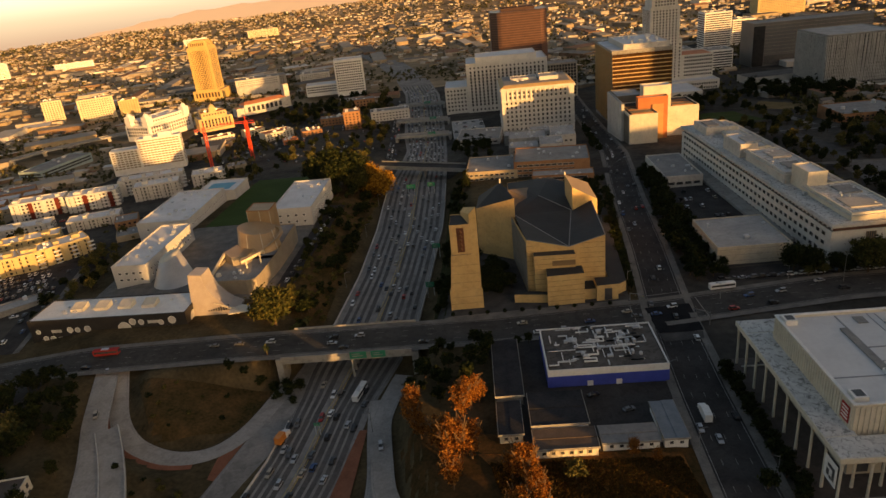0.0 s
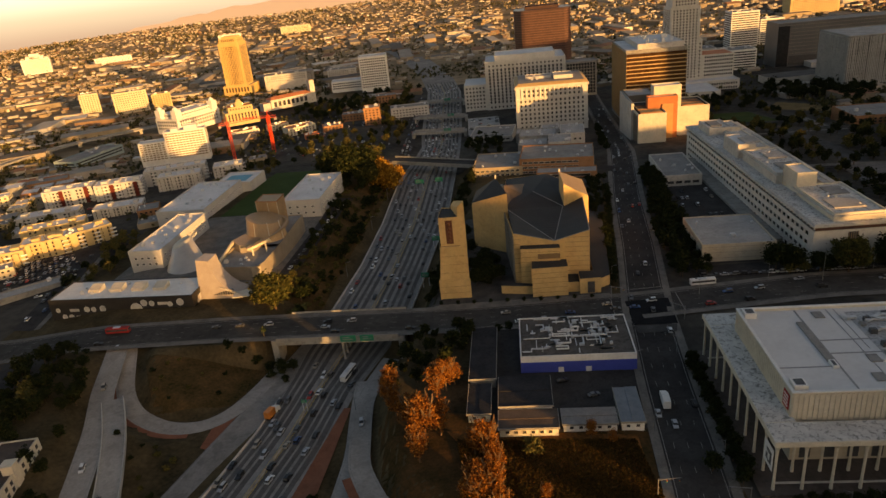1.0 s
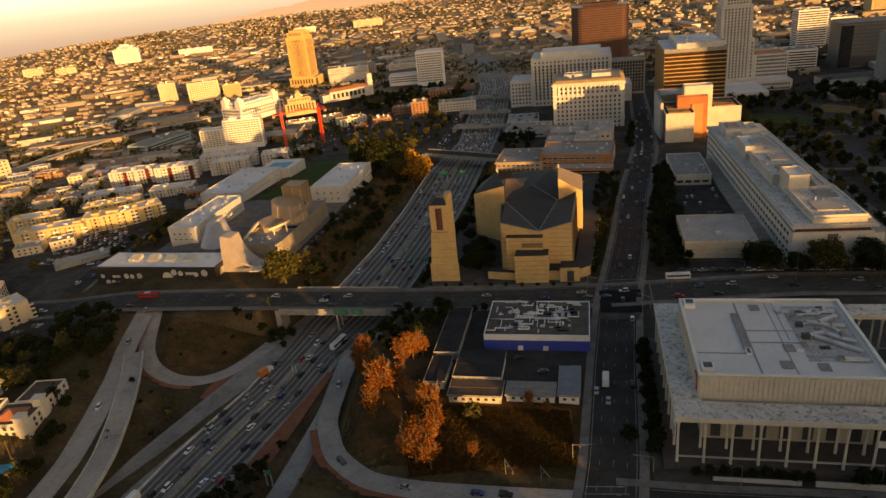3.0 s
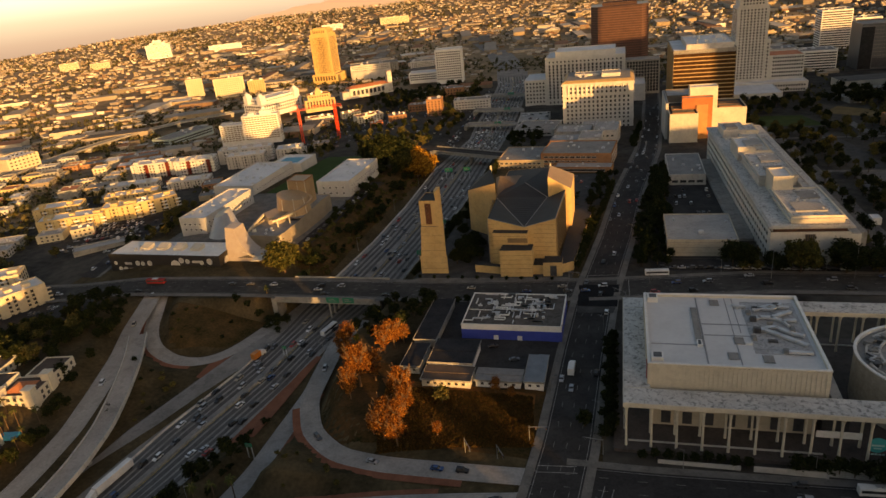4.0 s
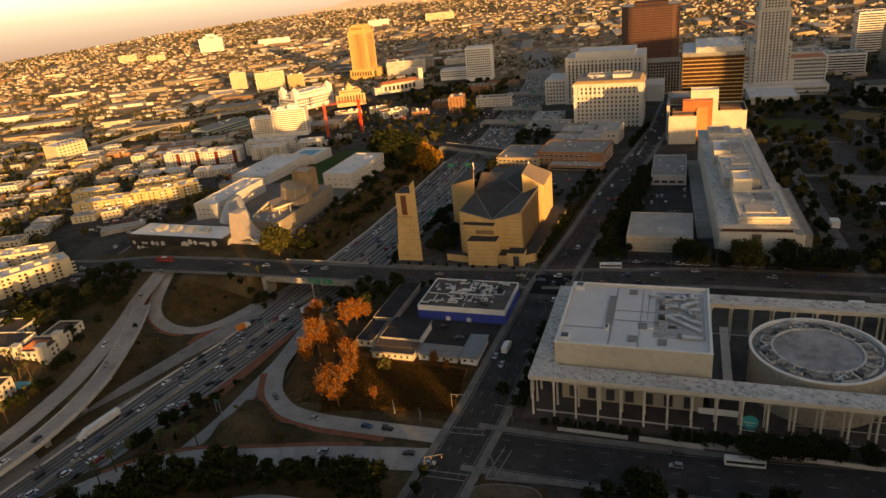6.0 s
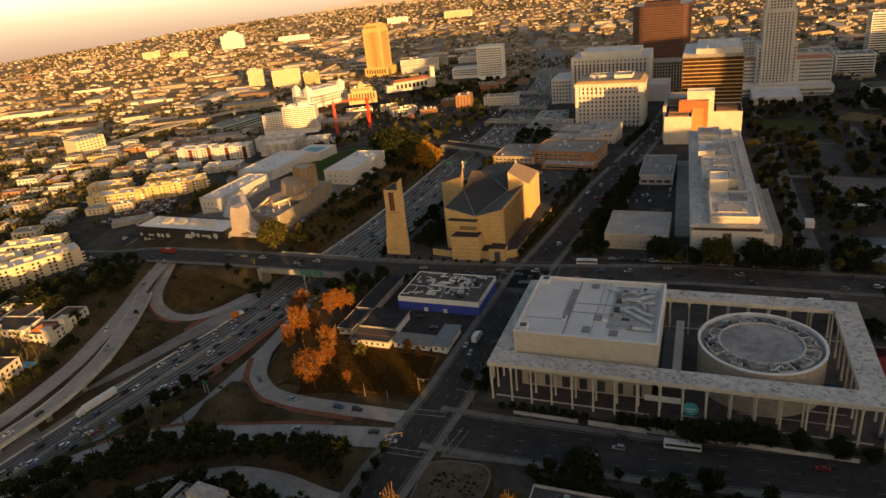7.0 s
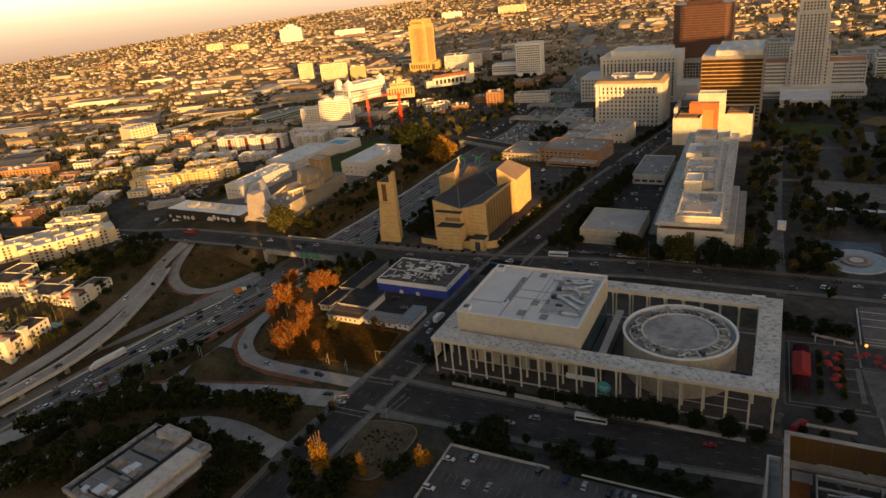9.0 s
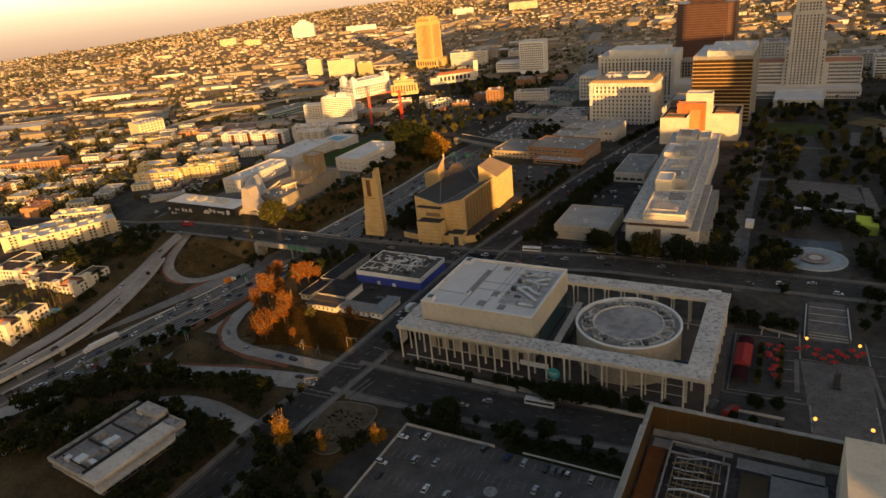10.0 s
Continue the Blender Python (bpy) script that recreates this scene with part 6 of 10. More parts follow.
shed(-2.4, 7.6, 209.5, 249.5, 4.5, CONC_D, ROOF_D, "long dark-roofed shed beside the blue hall", False)
shed(-2.2, 5.8, 187.8, 206.5, 4.0, CREAM, ROOF_D, "small cream shed with a dark flat roof")
shed(9.4, 28.6, 190.5, 209, 5.0, WHITE, ROOF_D, "dark-roofed classroom block with white fascia")
shed(9.4, 30, 179, 189, 4.0, CREAM, mat("brown_roof", (0.07, 0.055, 0.045), (0.13, 0.1, 0.08), 0.2, 1.5), "low cream block catching the evening sun")
shed(32, 50.5, 181, 189.5, 3.6, WHITE, mat("weathered_tin", (0.14, 0.13, 0.12), (0.24, 0.22, 0.2), 0.3, 1.5, 0.6), "low white block under a weathered tin roof")
shed(52.2, 59.8, 181, 201, 4.0, WHITE, mat("blue_grey_tin", (0.1, 0.12, 0.14), (0.17, 0.19, 0.21), 0.3, 1.5, 0.5), "narrow blue-grey roofed shed along the street")


# ---- art school ----
def build_school():
    b = thing("school_hall", -198, 307.5, -6, -1.5, "long charcoal school hall with round windows and a pale roof", "school")
    w, d, h = 85, 24, 13
    shell(b, w, d, -3, h, BLACK, WHITE, 0.5, rim=0.5)
    for k in range(4):
        bm = bmesh.new()
        px = -20 + k * 13
        prism(bm, [(px - 3.5, -3.2), (px + 3.5, -3.2), (px + 3.5, 3.2), (px - 3.5, 3.2)], h - 0.5, [h + 1.0, h + 1.0, h + 2.4, h + 2.4])
        part("skylight", bm, CREAM, b)

    def round_window(px, pz, r_):
        bmx = bmesh.new()
        n = 20
        v = [bmx.verts.new((px + r_ * math.cos(k * math.tau / n), -d / 2 - 0.12, pz + r_ * math.sin(k * math.tau / n))) for k in range(n)]
        v2 = [bmx.verts.new((px + (r_ + 0.25) * math.cos(k * math.tau / n), -d / 2 - 0.2, pz + (r_ + 0.25) * math.sin(k * math.tau / n))) for k in range(n)]
        v3 = [bmx.verts.new((px + (r_ + 0.25) * math.cos(k * math.tau / n), -d / 2, pz + (r_ + 0.25) * math.sin(k * math.tau / n))) for k in range(n)]
        bmx.faces.new(v).material_index = 0
        for k in range(n):
            j = (k + 1) % n
            bmx.faces.new((v2[k], v2[j], v[j], v[k])).material_index = 1
            bmx.faces.new((v3[k], v3[j], v2[j], v2[k])).material_index = 1
        part("round_window", bmx, [mat("pale_blind", (0.4, 0.385, 0.35), (0.56, 0.545, 0.5), 0.3, 1.0, 0.5), WHITE], b)

    for px, pz, r_ in ((-38, 6.6, 1.0), (-35, 2.6, 1.2), (-31, 2.4, 1.3), (-20.5, 6.8, 1.4), (-16.5, 6.6, 1.2), (-11, 6.9, 1.5), (-12, 3, 1.1), (9, 6.0, 3.2), (14, 9.4, 1.6), (18.5, 8.9, 1.3), (17, 4, 1.1), (27.5, 4.4, 1.3), (29, 8.2, 1.2), (35, 9.2, 1.8)):
        round_window(px, pz, r_)
    for px, pz, ww in ((-28, 6.5, 5.5), (-20, 2.4, 4.5), (-12, 2.2, 4.5), (-26.5, 2.3, 3), (-5, 2.4, 9), (24, 4.2, 3.5), (25, 8.8, 6), (33, 5.2, 5)):
        bm = bmesh.new()
        box(bm, px - ww / 2, px + ww / 2, -d / 2 - 0.18, -d / 2 - 0.02, pz - 0.8, pz + 0.8)
        part("strip_window", bm, MATS["pale_blind"], b)
    # big round window on the end wall
    bm = bmesh.new()
    n = 24
    bm.faces.new([bm.verts.new((w / 2 + 0.12, -4 + 3.6 * math.cos(k * math.tau / n), 6.5 + 3.6 * math.sin(k * math.tau / n))) for k in range(n)])
    part("round_window", bm, MATS["pale_blind"], b)
    roof_units(b, 70, 16, h - 0.5, 8, 71, at=(0, 0), big=2.0)

    t = thing("landmark_tower", -144, 309, 0, 0, "angular pale steel tower with a spiral ramp cut short", "tower")
    # straight outer edge, concave sweep on the other side
    sweep = [(-12.2, -1.5), (12, -1.5), (12, 1.2), (7, 3.4), (2.5, 6.6), (-1, 10.5), (-3.6, 15), (-5.2, 20.2), (-12.4, 20.9)]
    bm = bmesh.new()
    front = [bm.verts.new((x, -6.5 + max(z, 0) * 0.28, z)) for x, z in sweep]
    back = [bm.verts.new((x * 0.92, 7 + max(z, 0) * 0.12, z)) for x, z in sweep]
    bm.faces.new(front)
    bm.faces.new(back[::-1])
    for k in range(len(sweep)):
        m_ = (k + 1) % len(sweep)
        bm.faces.new((front[m_], front[k], back[k], back[m_]))
    part("tower_shell", bm, mat("pinkish_steel", (0.36, 0.3, 0.25), (0.46, 0.4, 0.34), 0.15, 1.5, 0.5, 0.3), t)
    for k in range(9):
        bm = bmesh.new()
        px = -3.5 + k * 1.35
        box(bm, px, px + 0.55, -6.35, -5.7, 2.2, 2.4 + 3.0 * (k / 8))
        part("fin", bm, METAL_D, t)
    for k in range(4):
        bm = bmesh.new()
        bar(bm, (1 + k * 3, -7, 6.8 - k * 1.6), (13, -8, 3.6 - k * 0.9), 0.35, 0.35)
        part("brace", bm, CREAM, t)
    bm = bmesh.new()
    prism(bm, [(10, -14), (20, -12), (22, -6), (14, -4), (9, -8)], 3.4, 3.7)
    part("canopy", bm, CREAM, t)

    for x, y, rz, w, d, h, lab, un in ((-210, 384, -1, 21, 68, 14, "white school wing with roof plant", 14), (-229, 476, -1, 38, 74, 16, "white school wing with small square windows", 16), (-132, 461, -1, 28, 66, 15, "white sports hall with porthole row", 6), (-217, 530, -1, 32, 34, 13, "white pool hall with an open roof", 0)):
        s = building("school_wing", lab, x, y, rz, w, d, h, SCHOOLWHITE, ROOF_W, units=un, seed=int(-x), par=0.9, category="school", big=2.6)
        if "pool" in lab:
            bm = bmesh.new()
            box(bm, -11, 9, -10, 8, h - 0.88, h - 0.74, skip="d")
            part("pool", bm, mat("still_pool_blue", (0.03, 0.2, 0.32), (0.05, 0.3, 0.42), 0.2, 1.0, 0.55), s, "blue pool water")
        else:
            windows(s, w, d, [("F", 4, 0.1, 0.9, 2 if h > 12 else 1, 3, h - 3, 1.7, 1.3), ("R", 14, 0.05, 0.95, 2 if h > 12 else 1, 4, h - 3, 1.5, 1.5)], stuff=False, frame_m=WHITE)

    c = thing("library_cone", -185, 350, 0, 0, "brushed steel cone-shaped library with a sliced top", "library")
    bm = bmesh.new()
    n = 40
    lo = [bm.verts.new((12.5 * math.cos(k * math.tau / n), 12.5 * math.sin(k * math.tau / n), -1)) for k in range(n)]
    hi = [bm.verts.new((-2 + 6 * math.cos(k * math.tau / n), 4.5 + 6 * math.sin(k * math.tau / n), 14.6 + 2.4 * math.sin(k * math.tau / n + 0.9))) for k in range(n)]
    for k in range(n):
        bm.faces.new((lo[k], lo[(k + 1) % n], hi[(k + 1) % n], hi[k]))
    bm.faces.new(hi).material_index = 1
    for f in bm.faces:
        f.smooth = True
    part("cone", bm, [STEEL, CREAM], c)

    th = thing("school_theatre", -140, 362, 0, 0, "pale steel school theatre with bronze drum and fly tower", "theatre")
    bm = bmesh.new()
    bow = [(8 + 5.5 * math.cos(a), -32 + 6.5 * math.sin(a)) for a in (-2.2, -1.7, -1.2, -0.7, -0.2)]
    prism(bm, [(-15.5, -30), (-12, -36)] + bow + [(16.5, -8), (17.5, 22), (17, 38), (-13, 38), (-14, -8)], -4, [9, 8.6, 8.6, 8.8, 9, 9.2, 9.4, 11.2, 13, 12, 12, 10], 0, cap=False)
    part("curved_wall", bm, mat("tan_steel", (0.3, 0.26, 0.2), (0.42, 0.36, 0.28), 0.15, 1.5, 0.45, 0.4), th)
    bm = bmesh.new()
    bm.faces.new([bm.verts.new((x, y, 8.3 if y < -7 else 10)) for x, y in [(-15.2, -30), (-12, -35.6)] + bow + [(16.2, -8), (-13.8, -8)]])
    part("low_roof", bm, ROOF_G, th)
    bm = bmesh.new()
    bm.faces.new([bm.verts.new((x, y, z)) for x, y, z in ((-13.8, -8, 10), (16.2, -8, 10), (17.2, 22, 11.5), (16.8, 37.8, 11.5), (-12.8, 37.8, 11.5))])
    part("upper_roof", bm, ROOF_G, th)
    bm = bmesh.new()
    bar(bm, (-14.6, -30, 9.3), (-13.6, -8, 13.2), 1.2, 1.4)
    part("side_parapet", bm, WARMSTUCCO, th)
    bm = bmesh.new()
    prism(bm, [(-14, -8), (-7, -16), (1, -14), (4, -4), (-9, 2)], 8, [14, 13.4, 13.4, 14, 14.4], 0, 1)
    part("foyer_block", bm, [MATS["tan_steel"], COPPER], th)
    # leaning bronze drum and the ramp that coils round it
    bm = bmesh.new()
    n = 28
    lo = [bm.verts.new((3.5 + 13 * math.cos(k * math.tau / n), 4 + 10.5 * math.sin(k * math.tau / n), 9)) for k in range(n)]
    hi = [bm.verts.new((3 + 11 * math.cos(k * math.tau / n), 5.5 + 9 * math.sin(k * math.tau / n), 22.6 - 1.6 * math.cos(k * math.tau / n) + 0.8 * math.sin(k * math.tau / n))) for k in range(n)]
    for k in range(n):
        bm.faces.new((lo[k], lo[(k + 1) % n], hi[(k + 1) % n], hi[k])).smooth = True
    bm.faces.new(hi)
    drum = part("bronze_drum", bm, COPPER, th, "leaning bronze-clad drum")
    coil = [(0, -22, 13.2), (7, -17, 14.6), (13, -10, 16.2), (17, -2, 18), (18.2, 5, 19.4), (16, 9.5, 20.2), (11, 12.5, 20.8), (4, 13, 21.2), (-4, 11, 21.4)]
    bm = bmesh.new()
    pts = resample(coil, 1.5)
    for p, q in zip(pts, pts[1:]):
        bar(bm, p, q + (q - p) * 0.12, 1.7, 1.3)
    part("coiled_ramp", bm, [COPPER], th, "bronze coiled roof ramp")
    # cream strip on the lower coil paints the sunlit tip of the ramp
    bm = bmesh.new()
    for p, q in zip(pts[:9], pts[1:10]):
        bar(bm, p + Vector((0.5, -1.0, -0.2)), q + Vector((0.5, -1.0, -0.2)), 0.5, 1.3)
    part("ramp_fascia", bm, WARMSTUCCO, th)
    for px, py, pz in ((2.5, -20.5, 13), (9, -15, 14.4)):
        bm = bmesh.new()
        tube(bm, px, py, 8, pz, 0.5, 0.5, 8)
        part("post", bm, CREAM, th)
    for k in range(3):
        bm = bmesh.new()
        a = -1.9 + k * 0.75
        bar(bm, (3.5 + 13.1 * math.cos(a), 4 + 10.6 * math.sin(a), 9), (3 + 11.1 * math.cos(a), 5.5 + 9.1 * math.sin(a), 22), 0.3, 0.3)
        part("cladding_rib", bm, CREAM, drum)
    bm = bmesh.new()
    prism(bm, [(-5, 17), (9.5, 15), (10, 29), (-4.5, 31)], -1, [29.5, 29.5, 29.8, 29.8])
    fly = part("fly_tower", bm, COPPER, th, "bronze-clad fly tower box")
    for px, py in ((9.5, 15), (-5, 17), (3, 15.9)):
        bm = bmesh.new()
        bar(bm, (px, py - 0.05, 11), (px, py - 0.05, 29.6), 0.28, 0.28)
        part("cladding_rib", bm, CREAM, fly)
    bm = bmesh.new()
    for p, q in (((-5, 17, 29.6), (9.5, 15, 29.6)), ((9.5, 15, 29.6), (10, 29, 29.9)), ((10, 29, 29.9), (-4.5, 31, 29.9)), ((-4.5, 31, 29.9), (-5, 17, 29.6))):
        bar(bm, p, q, 0.5, 0.5)
    part("rim", bm, BRICK, fly)
    roof_units(th, 14, 12, 8.3, 4, 33, at=(0, -29), big=2.0)
    bm = bmesh.new()
    tube(bm, -11, -29, 8.3, 10, 1.6, 1.3, 14)
    part("roof_drum", bm, CREAM, th)
    patch("ground_sports_field", [(-200, 440), (-148, 440), (-146, 572), (-200, 574)], 0.25, TURF, "bright green sports turf behind the school")
    patch("ground_bank_left", [(-112, 300), (-90, 300), (-86, 540), (-122, 540)], 0.1, DRYGRASS, "dry brown bank beside the freeway")
    patch("pavement_school", [(-232, 322), (-118, 318), (-118, 440), (-232, 440)], 0.1, SIDEWALK, "pale school courtyard")
    patch("pavement_school_drive", [(-120, 330), (-110, 330), (-104, 470), (-116, 470)], 0.16, ASPHALT, "dark drive beside the school")


build_school()


# ---- left quarter: apartment blocks ----
def apartment(x, y, rz, w, d, h, wall, label, seed, roof=None, floors=4, red=False, group="apartment blocks"):
    b = building("apartment_block", label, x, y, rz, w, d, h, wall, roof or ROOF_W, (), units=5, seed=seed, category="apartment building", group=group, big=2.4)
    nF, nR = max(3, int(w / 3.6)), max(3, int(d / 3.6))
    windows(b, w, d, [("F", nF, 0.04, 0.96, floors, 0.6, h - 1.2, 1.6, 1.7), ("R", nR, 0.04, 0.96, floors, 0.6, h - 1.2, 1.6, 1.7), ("L", nR, 0.04, 0.96, floors, 0.6, h - 1.2, 1.6, 1.7)], stuff=True)
    rnd = random.Random(seed)
    for k in range(max(2, int(w / 9))):
        bm = bmesh.new()
        px = -w / 2 + (k + 0.5) * w / max(2, int(w / 9))
        box(bm, px - 1.7, px + 1.7, -d / 2 - 1.1, -d / 2 - 0.02, -2, h - 1.4 + rnd.uniform(-0.3, 1.8), 1 if red and k % 2 else 0)
        part("bay", bm, [wall, mat("maroon_panel", (0.085, 0.02, 0.014), (0.13, 0.03, 0.02), 0.2, 1.0)], b)
        for lv in range(floors):
            bm = bmesh.new()
            bz, bx = 0.2 + lv * (h - 1.6) / floors, px + w / max(2, int(w / 9)) / 2
            box(bm, bx - 2.0, bx + 2.0, -d / 2 - 1.3, -d / 2 - 0.03, bz, bz + 0.2)
            box(bm, bx - 2.0, bx + 2.0, -d / 2 - 1.3, -d / 2 - 1.2, bz + 0.2, bz + 1.1, skip="d")
            part("balcony", bm, wall if seed % 2 else WHITE, b)
    for k in range(max(2, int(w / 14))):
        bm = bmesh.new()
        px, sx = -w / 2 + (k + rnd.uniform(0.3, 0.7)) * w / max(2, int(w / 14)), rnd.uniform(1.5, 3.2)
        box(bm, px - sx, px + sx, -d * rnd.uniform(0.1, 0.3), d * rnd.uniform(0.05, 0.3), h - 0.8, h + rnd.uniform(0.9, 2.4), skip="d")
        part("roof_house", bm, wall, b)
    return b


GOLD = "golden-lit stucco apartment block with bays and flat roof"
apartment(-279, 229, 60, 70, 17, 15, WARMSTUCCO, "cream five-storey apartment block with flat white roof", 1, floors=5)
apartment(-310, 262, 30, 46, 16, 15, WARMSTUCCO, "cream apartment wing with many windows", 2, floors=5)
apartment(-316, 222, 60, 54, 16, 14, WARMSTUCCO, "cream apartment wing with many windows", 3, floors=5)
apartment(-352, 388, 26, 52, 18, 13, YELLOWSTUCCO, GOLD, 4)
apartment(-322, 412, 26, 30, 18, 13, YELLOWSTUCCO, GOLD, 5)
apartment(-304, 425, 42, 44, 18, 13, YELLOWSTUCCO, GOLD, 6)
apartment(-338, 447, 26, 46, 16, 13, YELLOWSTUCCO, GOLD, 7)
apartment(-395, 420, 26, 40, 18, 12, YELLOWSTUCCO, GOLD, 8)
apartment(-398, 560, 18, 44, 20, 17, SCHOOLWHITE, "white apartment block with maroon panels", 9, floors=5, red=True)
apartment(-352, 568, 18, 42, 20, 17, SCHOOLWHITE, "white apartment block with maroon panels", 10, floors=5, red=True)
apartment(-300, 585, 18, 40, 20, 16, CONC, "pale grey apartment block with balconies", 11, floors=5)
apartment(-322, 622, 18, 60, 18, 18, CONC, "pale grey apartment block with balconies", 12, floors=5)
apartment(-262, 612, 18, 28, 20, 16, CONC, "pale grey apartment block with balconies", 13, floors=5)
apartment(-380, 500, 20, 50, 18, 9, CONC, "low grey apartment row", 14, floors=3)
apartment(-318, 505, 20, 40, 18, 9, CONC, "low grey apartment row", 15, floors=3)
building("white_block", "square cream office block standing alone", -622, 598, 77, 40, 32, 25, WARMSTUCCO, ROOF_W, [("F", 7, 0.05, 0.95, 7, 2, 30, 2.4, 1.6), ("R", 6, 0.05, 0.95, 7, 2, 30, 2.4, 1.6)], True, 3, 61)


building("low_building", "small cream house block lit by the low sun", -353, 364, 26, 20, 15, 6.5, WARMSTUCCO, ROOF_H, [("F", 4, 0.1, 0.9, 2, 0.6, 6, 1.5, 1.3)], True, 3, 401)
building("low_building", "small cream house block lit by the low sun", -331, 373, 38, 17, 14, 7.5, WARMSTUCCO, ROOF_H, [("F", 4, 0.1, 0.9, 2, 0.6, 7, 1.5, 1.3)], True, 2, 402)
building("low_building", "long low grey shed beside the parking lot", -288, 342, 40, 38, 13, 4.2, CONC_D, ROOF_H, (), True, 2, 403)


def build_villa(x, y, rz, z=-8.5):
    """Cream residential court with tiled and flat roofs."""
    b = thing("residence", x, y, z, rz, "cream stepped residence with balconies and red tiled roof", "apartment building")
    for x0, x1, y0, y1, h in ((-22, 4, -10, 6, 14), (4, 22, -12, 4, 12.5), (-24, -8, 6, 22, 14), (8, 22, 4, 20, 13)):
        shell(b, x1 - x0, y1 - y0, -3, h, CREAM, mat("brown_roof", (0.07, 0.055, 0.045), (0.13, 0.1, 0.08), 0.2, 1.5), 0.5, at=((x0 + x1) / 2, (y0 + y1) / 2))
        windows(b, x1 - x0, y1 - y0, [("F", max(3, int((x1 - x0) / 3.4)), 0.06, 0.94, 4, 0.8, h - 0.8, 1.5, 1.7), ("R", max(3, int((y1 - y0) / 3.4)), 0.06, 0.94, 4, 0.8, h - 0.8, 1.5, 1.7)], at=((x0 + x1) / 2, (y0 + y1) / 2), stuff=True)
    for px, py in ((6, -11), (20.5, -11), (-14, -9.5), (20.5, 2)):
        bm = bmesh.new()
        box(bm, px - 2, px + 2, py - 2, py + 2, 0, 15.5)
        box(bm, px - 2.4, px + 2.4, py - 2.4, py + 2.4, 15.5, 15.9)
        part("stair_turret", bm, CREAM, b)
    bm = bmesh.new()
    prism(bm, [(7, -9), (17, -9), (17, 0), (7, 0)], 12.2, 12.3)
    lo = [bm.verts.new(p) for p in ((6.5, -9.5, 12.3), (17.5, -9.5, 12.3), (17.5, 0.5, 12.3), (6.5, 0.5, 12.3))]
    hi = [bm.verts.new((12, -4.5, 15)) for _ in range(1)][0]
    for k in range(4):
        bm.faces.new((lo[k], lo[(k + 1) % 4], hi))
    part("tiled_roof", bm, TILE_RED, b)
    return b


build_villa(-186, 157, 10)
build_villa(-176, 103, 14, -9.5)
build_villa(-236, 162, 10)
bm = bmesh.new()
prism(bm, [(-170, 126), (-156, 129), (-156, 134), (-170, 131)], h1(-163, 130) - 0.5, h1(-163, 130) + 0.4)
solid("swimming_pool", bm, WATER, "small turquoise swimming pool among palms", "pool")


# ---- near blocks below the camera ----
def build_near_office():
    b = thing("office_block", 15.5, 44.6, -1, -5, "grey office block with overhanging white slab roof and plant wells", "office building")
    w, d, h = 34, 42, 10.5
    grey = mat("weathered_slab_concrete", (0.25, 0.238, 0.222), (0.44, 0.415, 0.39), 0.12, 1.0, 0.9, stains=0.35)
    shell(b, w - 5, d - 5, -4, h - 2, mat("mauve_wall", (0.15, 0.13, 0.13), (0.22, 0.2, 0.2), 0.2, 1.0), ROOF_G, 0.2)
    for z0, z1, o in ((h - 5.2, h - 4.0, -0.6), (h - 2.2, h - 0.8, 0)):
        bm = bmesh.new()
        box(bm, -w / 2 + o * -1, w / 2 + o, -d / 2 - o, d / 2 + o, z0, z1)
        part("slab_edge", bm, grey, b)
    shell(b, w, d, h - 0.8, h, grey, mat("blotched_grey_roof", (0.24, 0.232, 0.222), (0.5, 0.485, 0.46), 0.1, 0.7, 0.9, stains=0.5), 0.7, name="roof_edge")
    bm = bmesh.new()
    box(bm, -12, 6, -19, 20, h - 0.65, h - 0.55, skip="d")
    well = part("plant_well", bm, ROOF_G, b)
    for x0_, x1_, z0_, z1_ in ((9.5, w / 2 + 1.2, h - 0.1, h + 0.9), (w / 2 - 1, w / 2 + 3.2, h - 3.4, h - 2.4)):
        bm = bmesh.new()
        box(bm, x0_, x1_, -d / 2 - 0.8, d / 2 - 6, z0_, z1_)
        part("canopy_slab", bm, CONC, b)
    for k in range(7):
        bm = bmesh.new()
        box(bm, -11.5, 5.5, -17.5 + k * 5.6, -17.1 + k * 5.6, h - 0.6, h + 0.6, skip="d")
        part("well_wall", bm, CONC_D if k % 2 else ROOF_D, well)
    bm = bmesh.new()
    box(bm, -8, 6, 15, 21, h - 0.5, h + 2.6, skip="d")
    part("plant_house", bm, grey, b)
    rnd = random.Random(2)
    for k in range(16):
        px, py = rnd.uniform(-11, 5), rnd.uniform(-18, 18)
        bm = bmesh.new()
        ux, uy = rnd.uniform(1, 2.4), rnd.uniform(1, 2.6)
        box(bm, px - ux, px + ux, py - uy, py + uy, h - 0.6, h + rnd.uniform(0.3, 1.5), skip="d")
        part("roof_unit", bm, rnd.choice((METAL_L, ROOF_G, METAL_L)), well)
    for pts in (((-13, -20), (-13, 20)), ((7, -20), (7, 20)), ((-13, 20), (7, 20))):
        duct(b, [Vector((*p, h + 0.2)) for p in pts], 0.5, 1.2, ROOF_D, "plant_screen")
    windows(b, w - 5, d - 5, [("R", 10, 0.04, 0.96, 1, 1, 5, 3.2, 2.6)], stuff=False)


build_near_office()


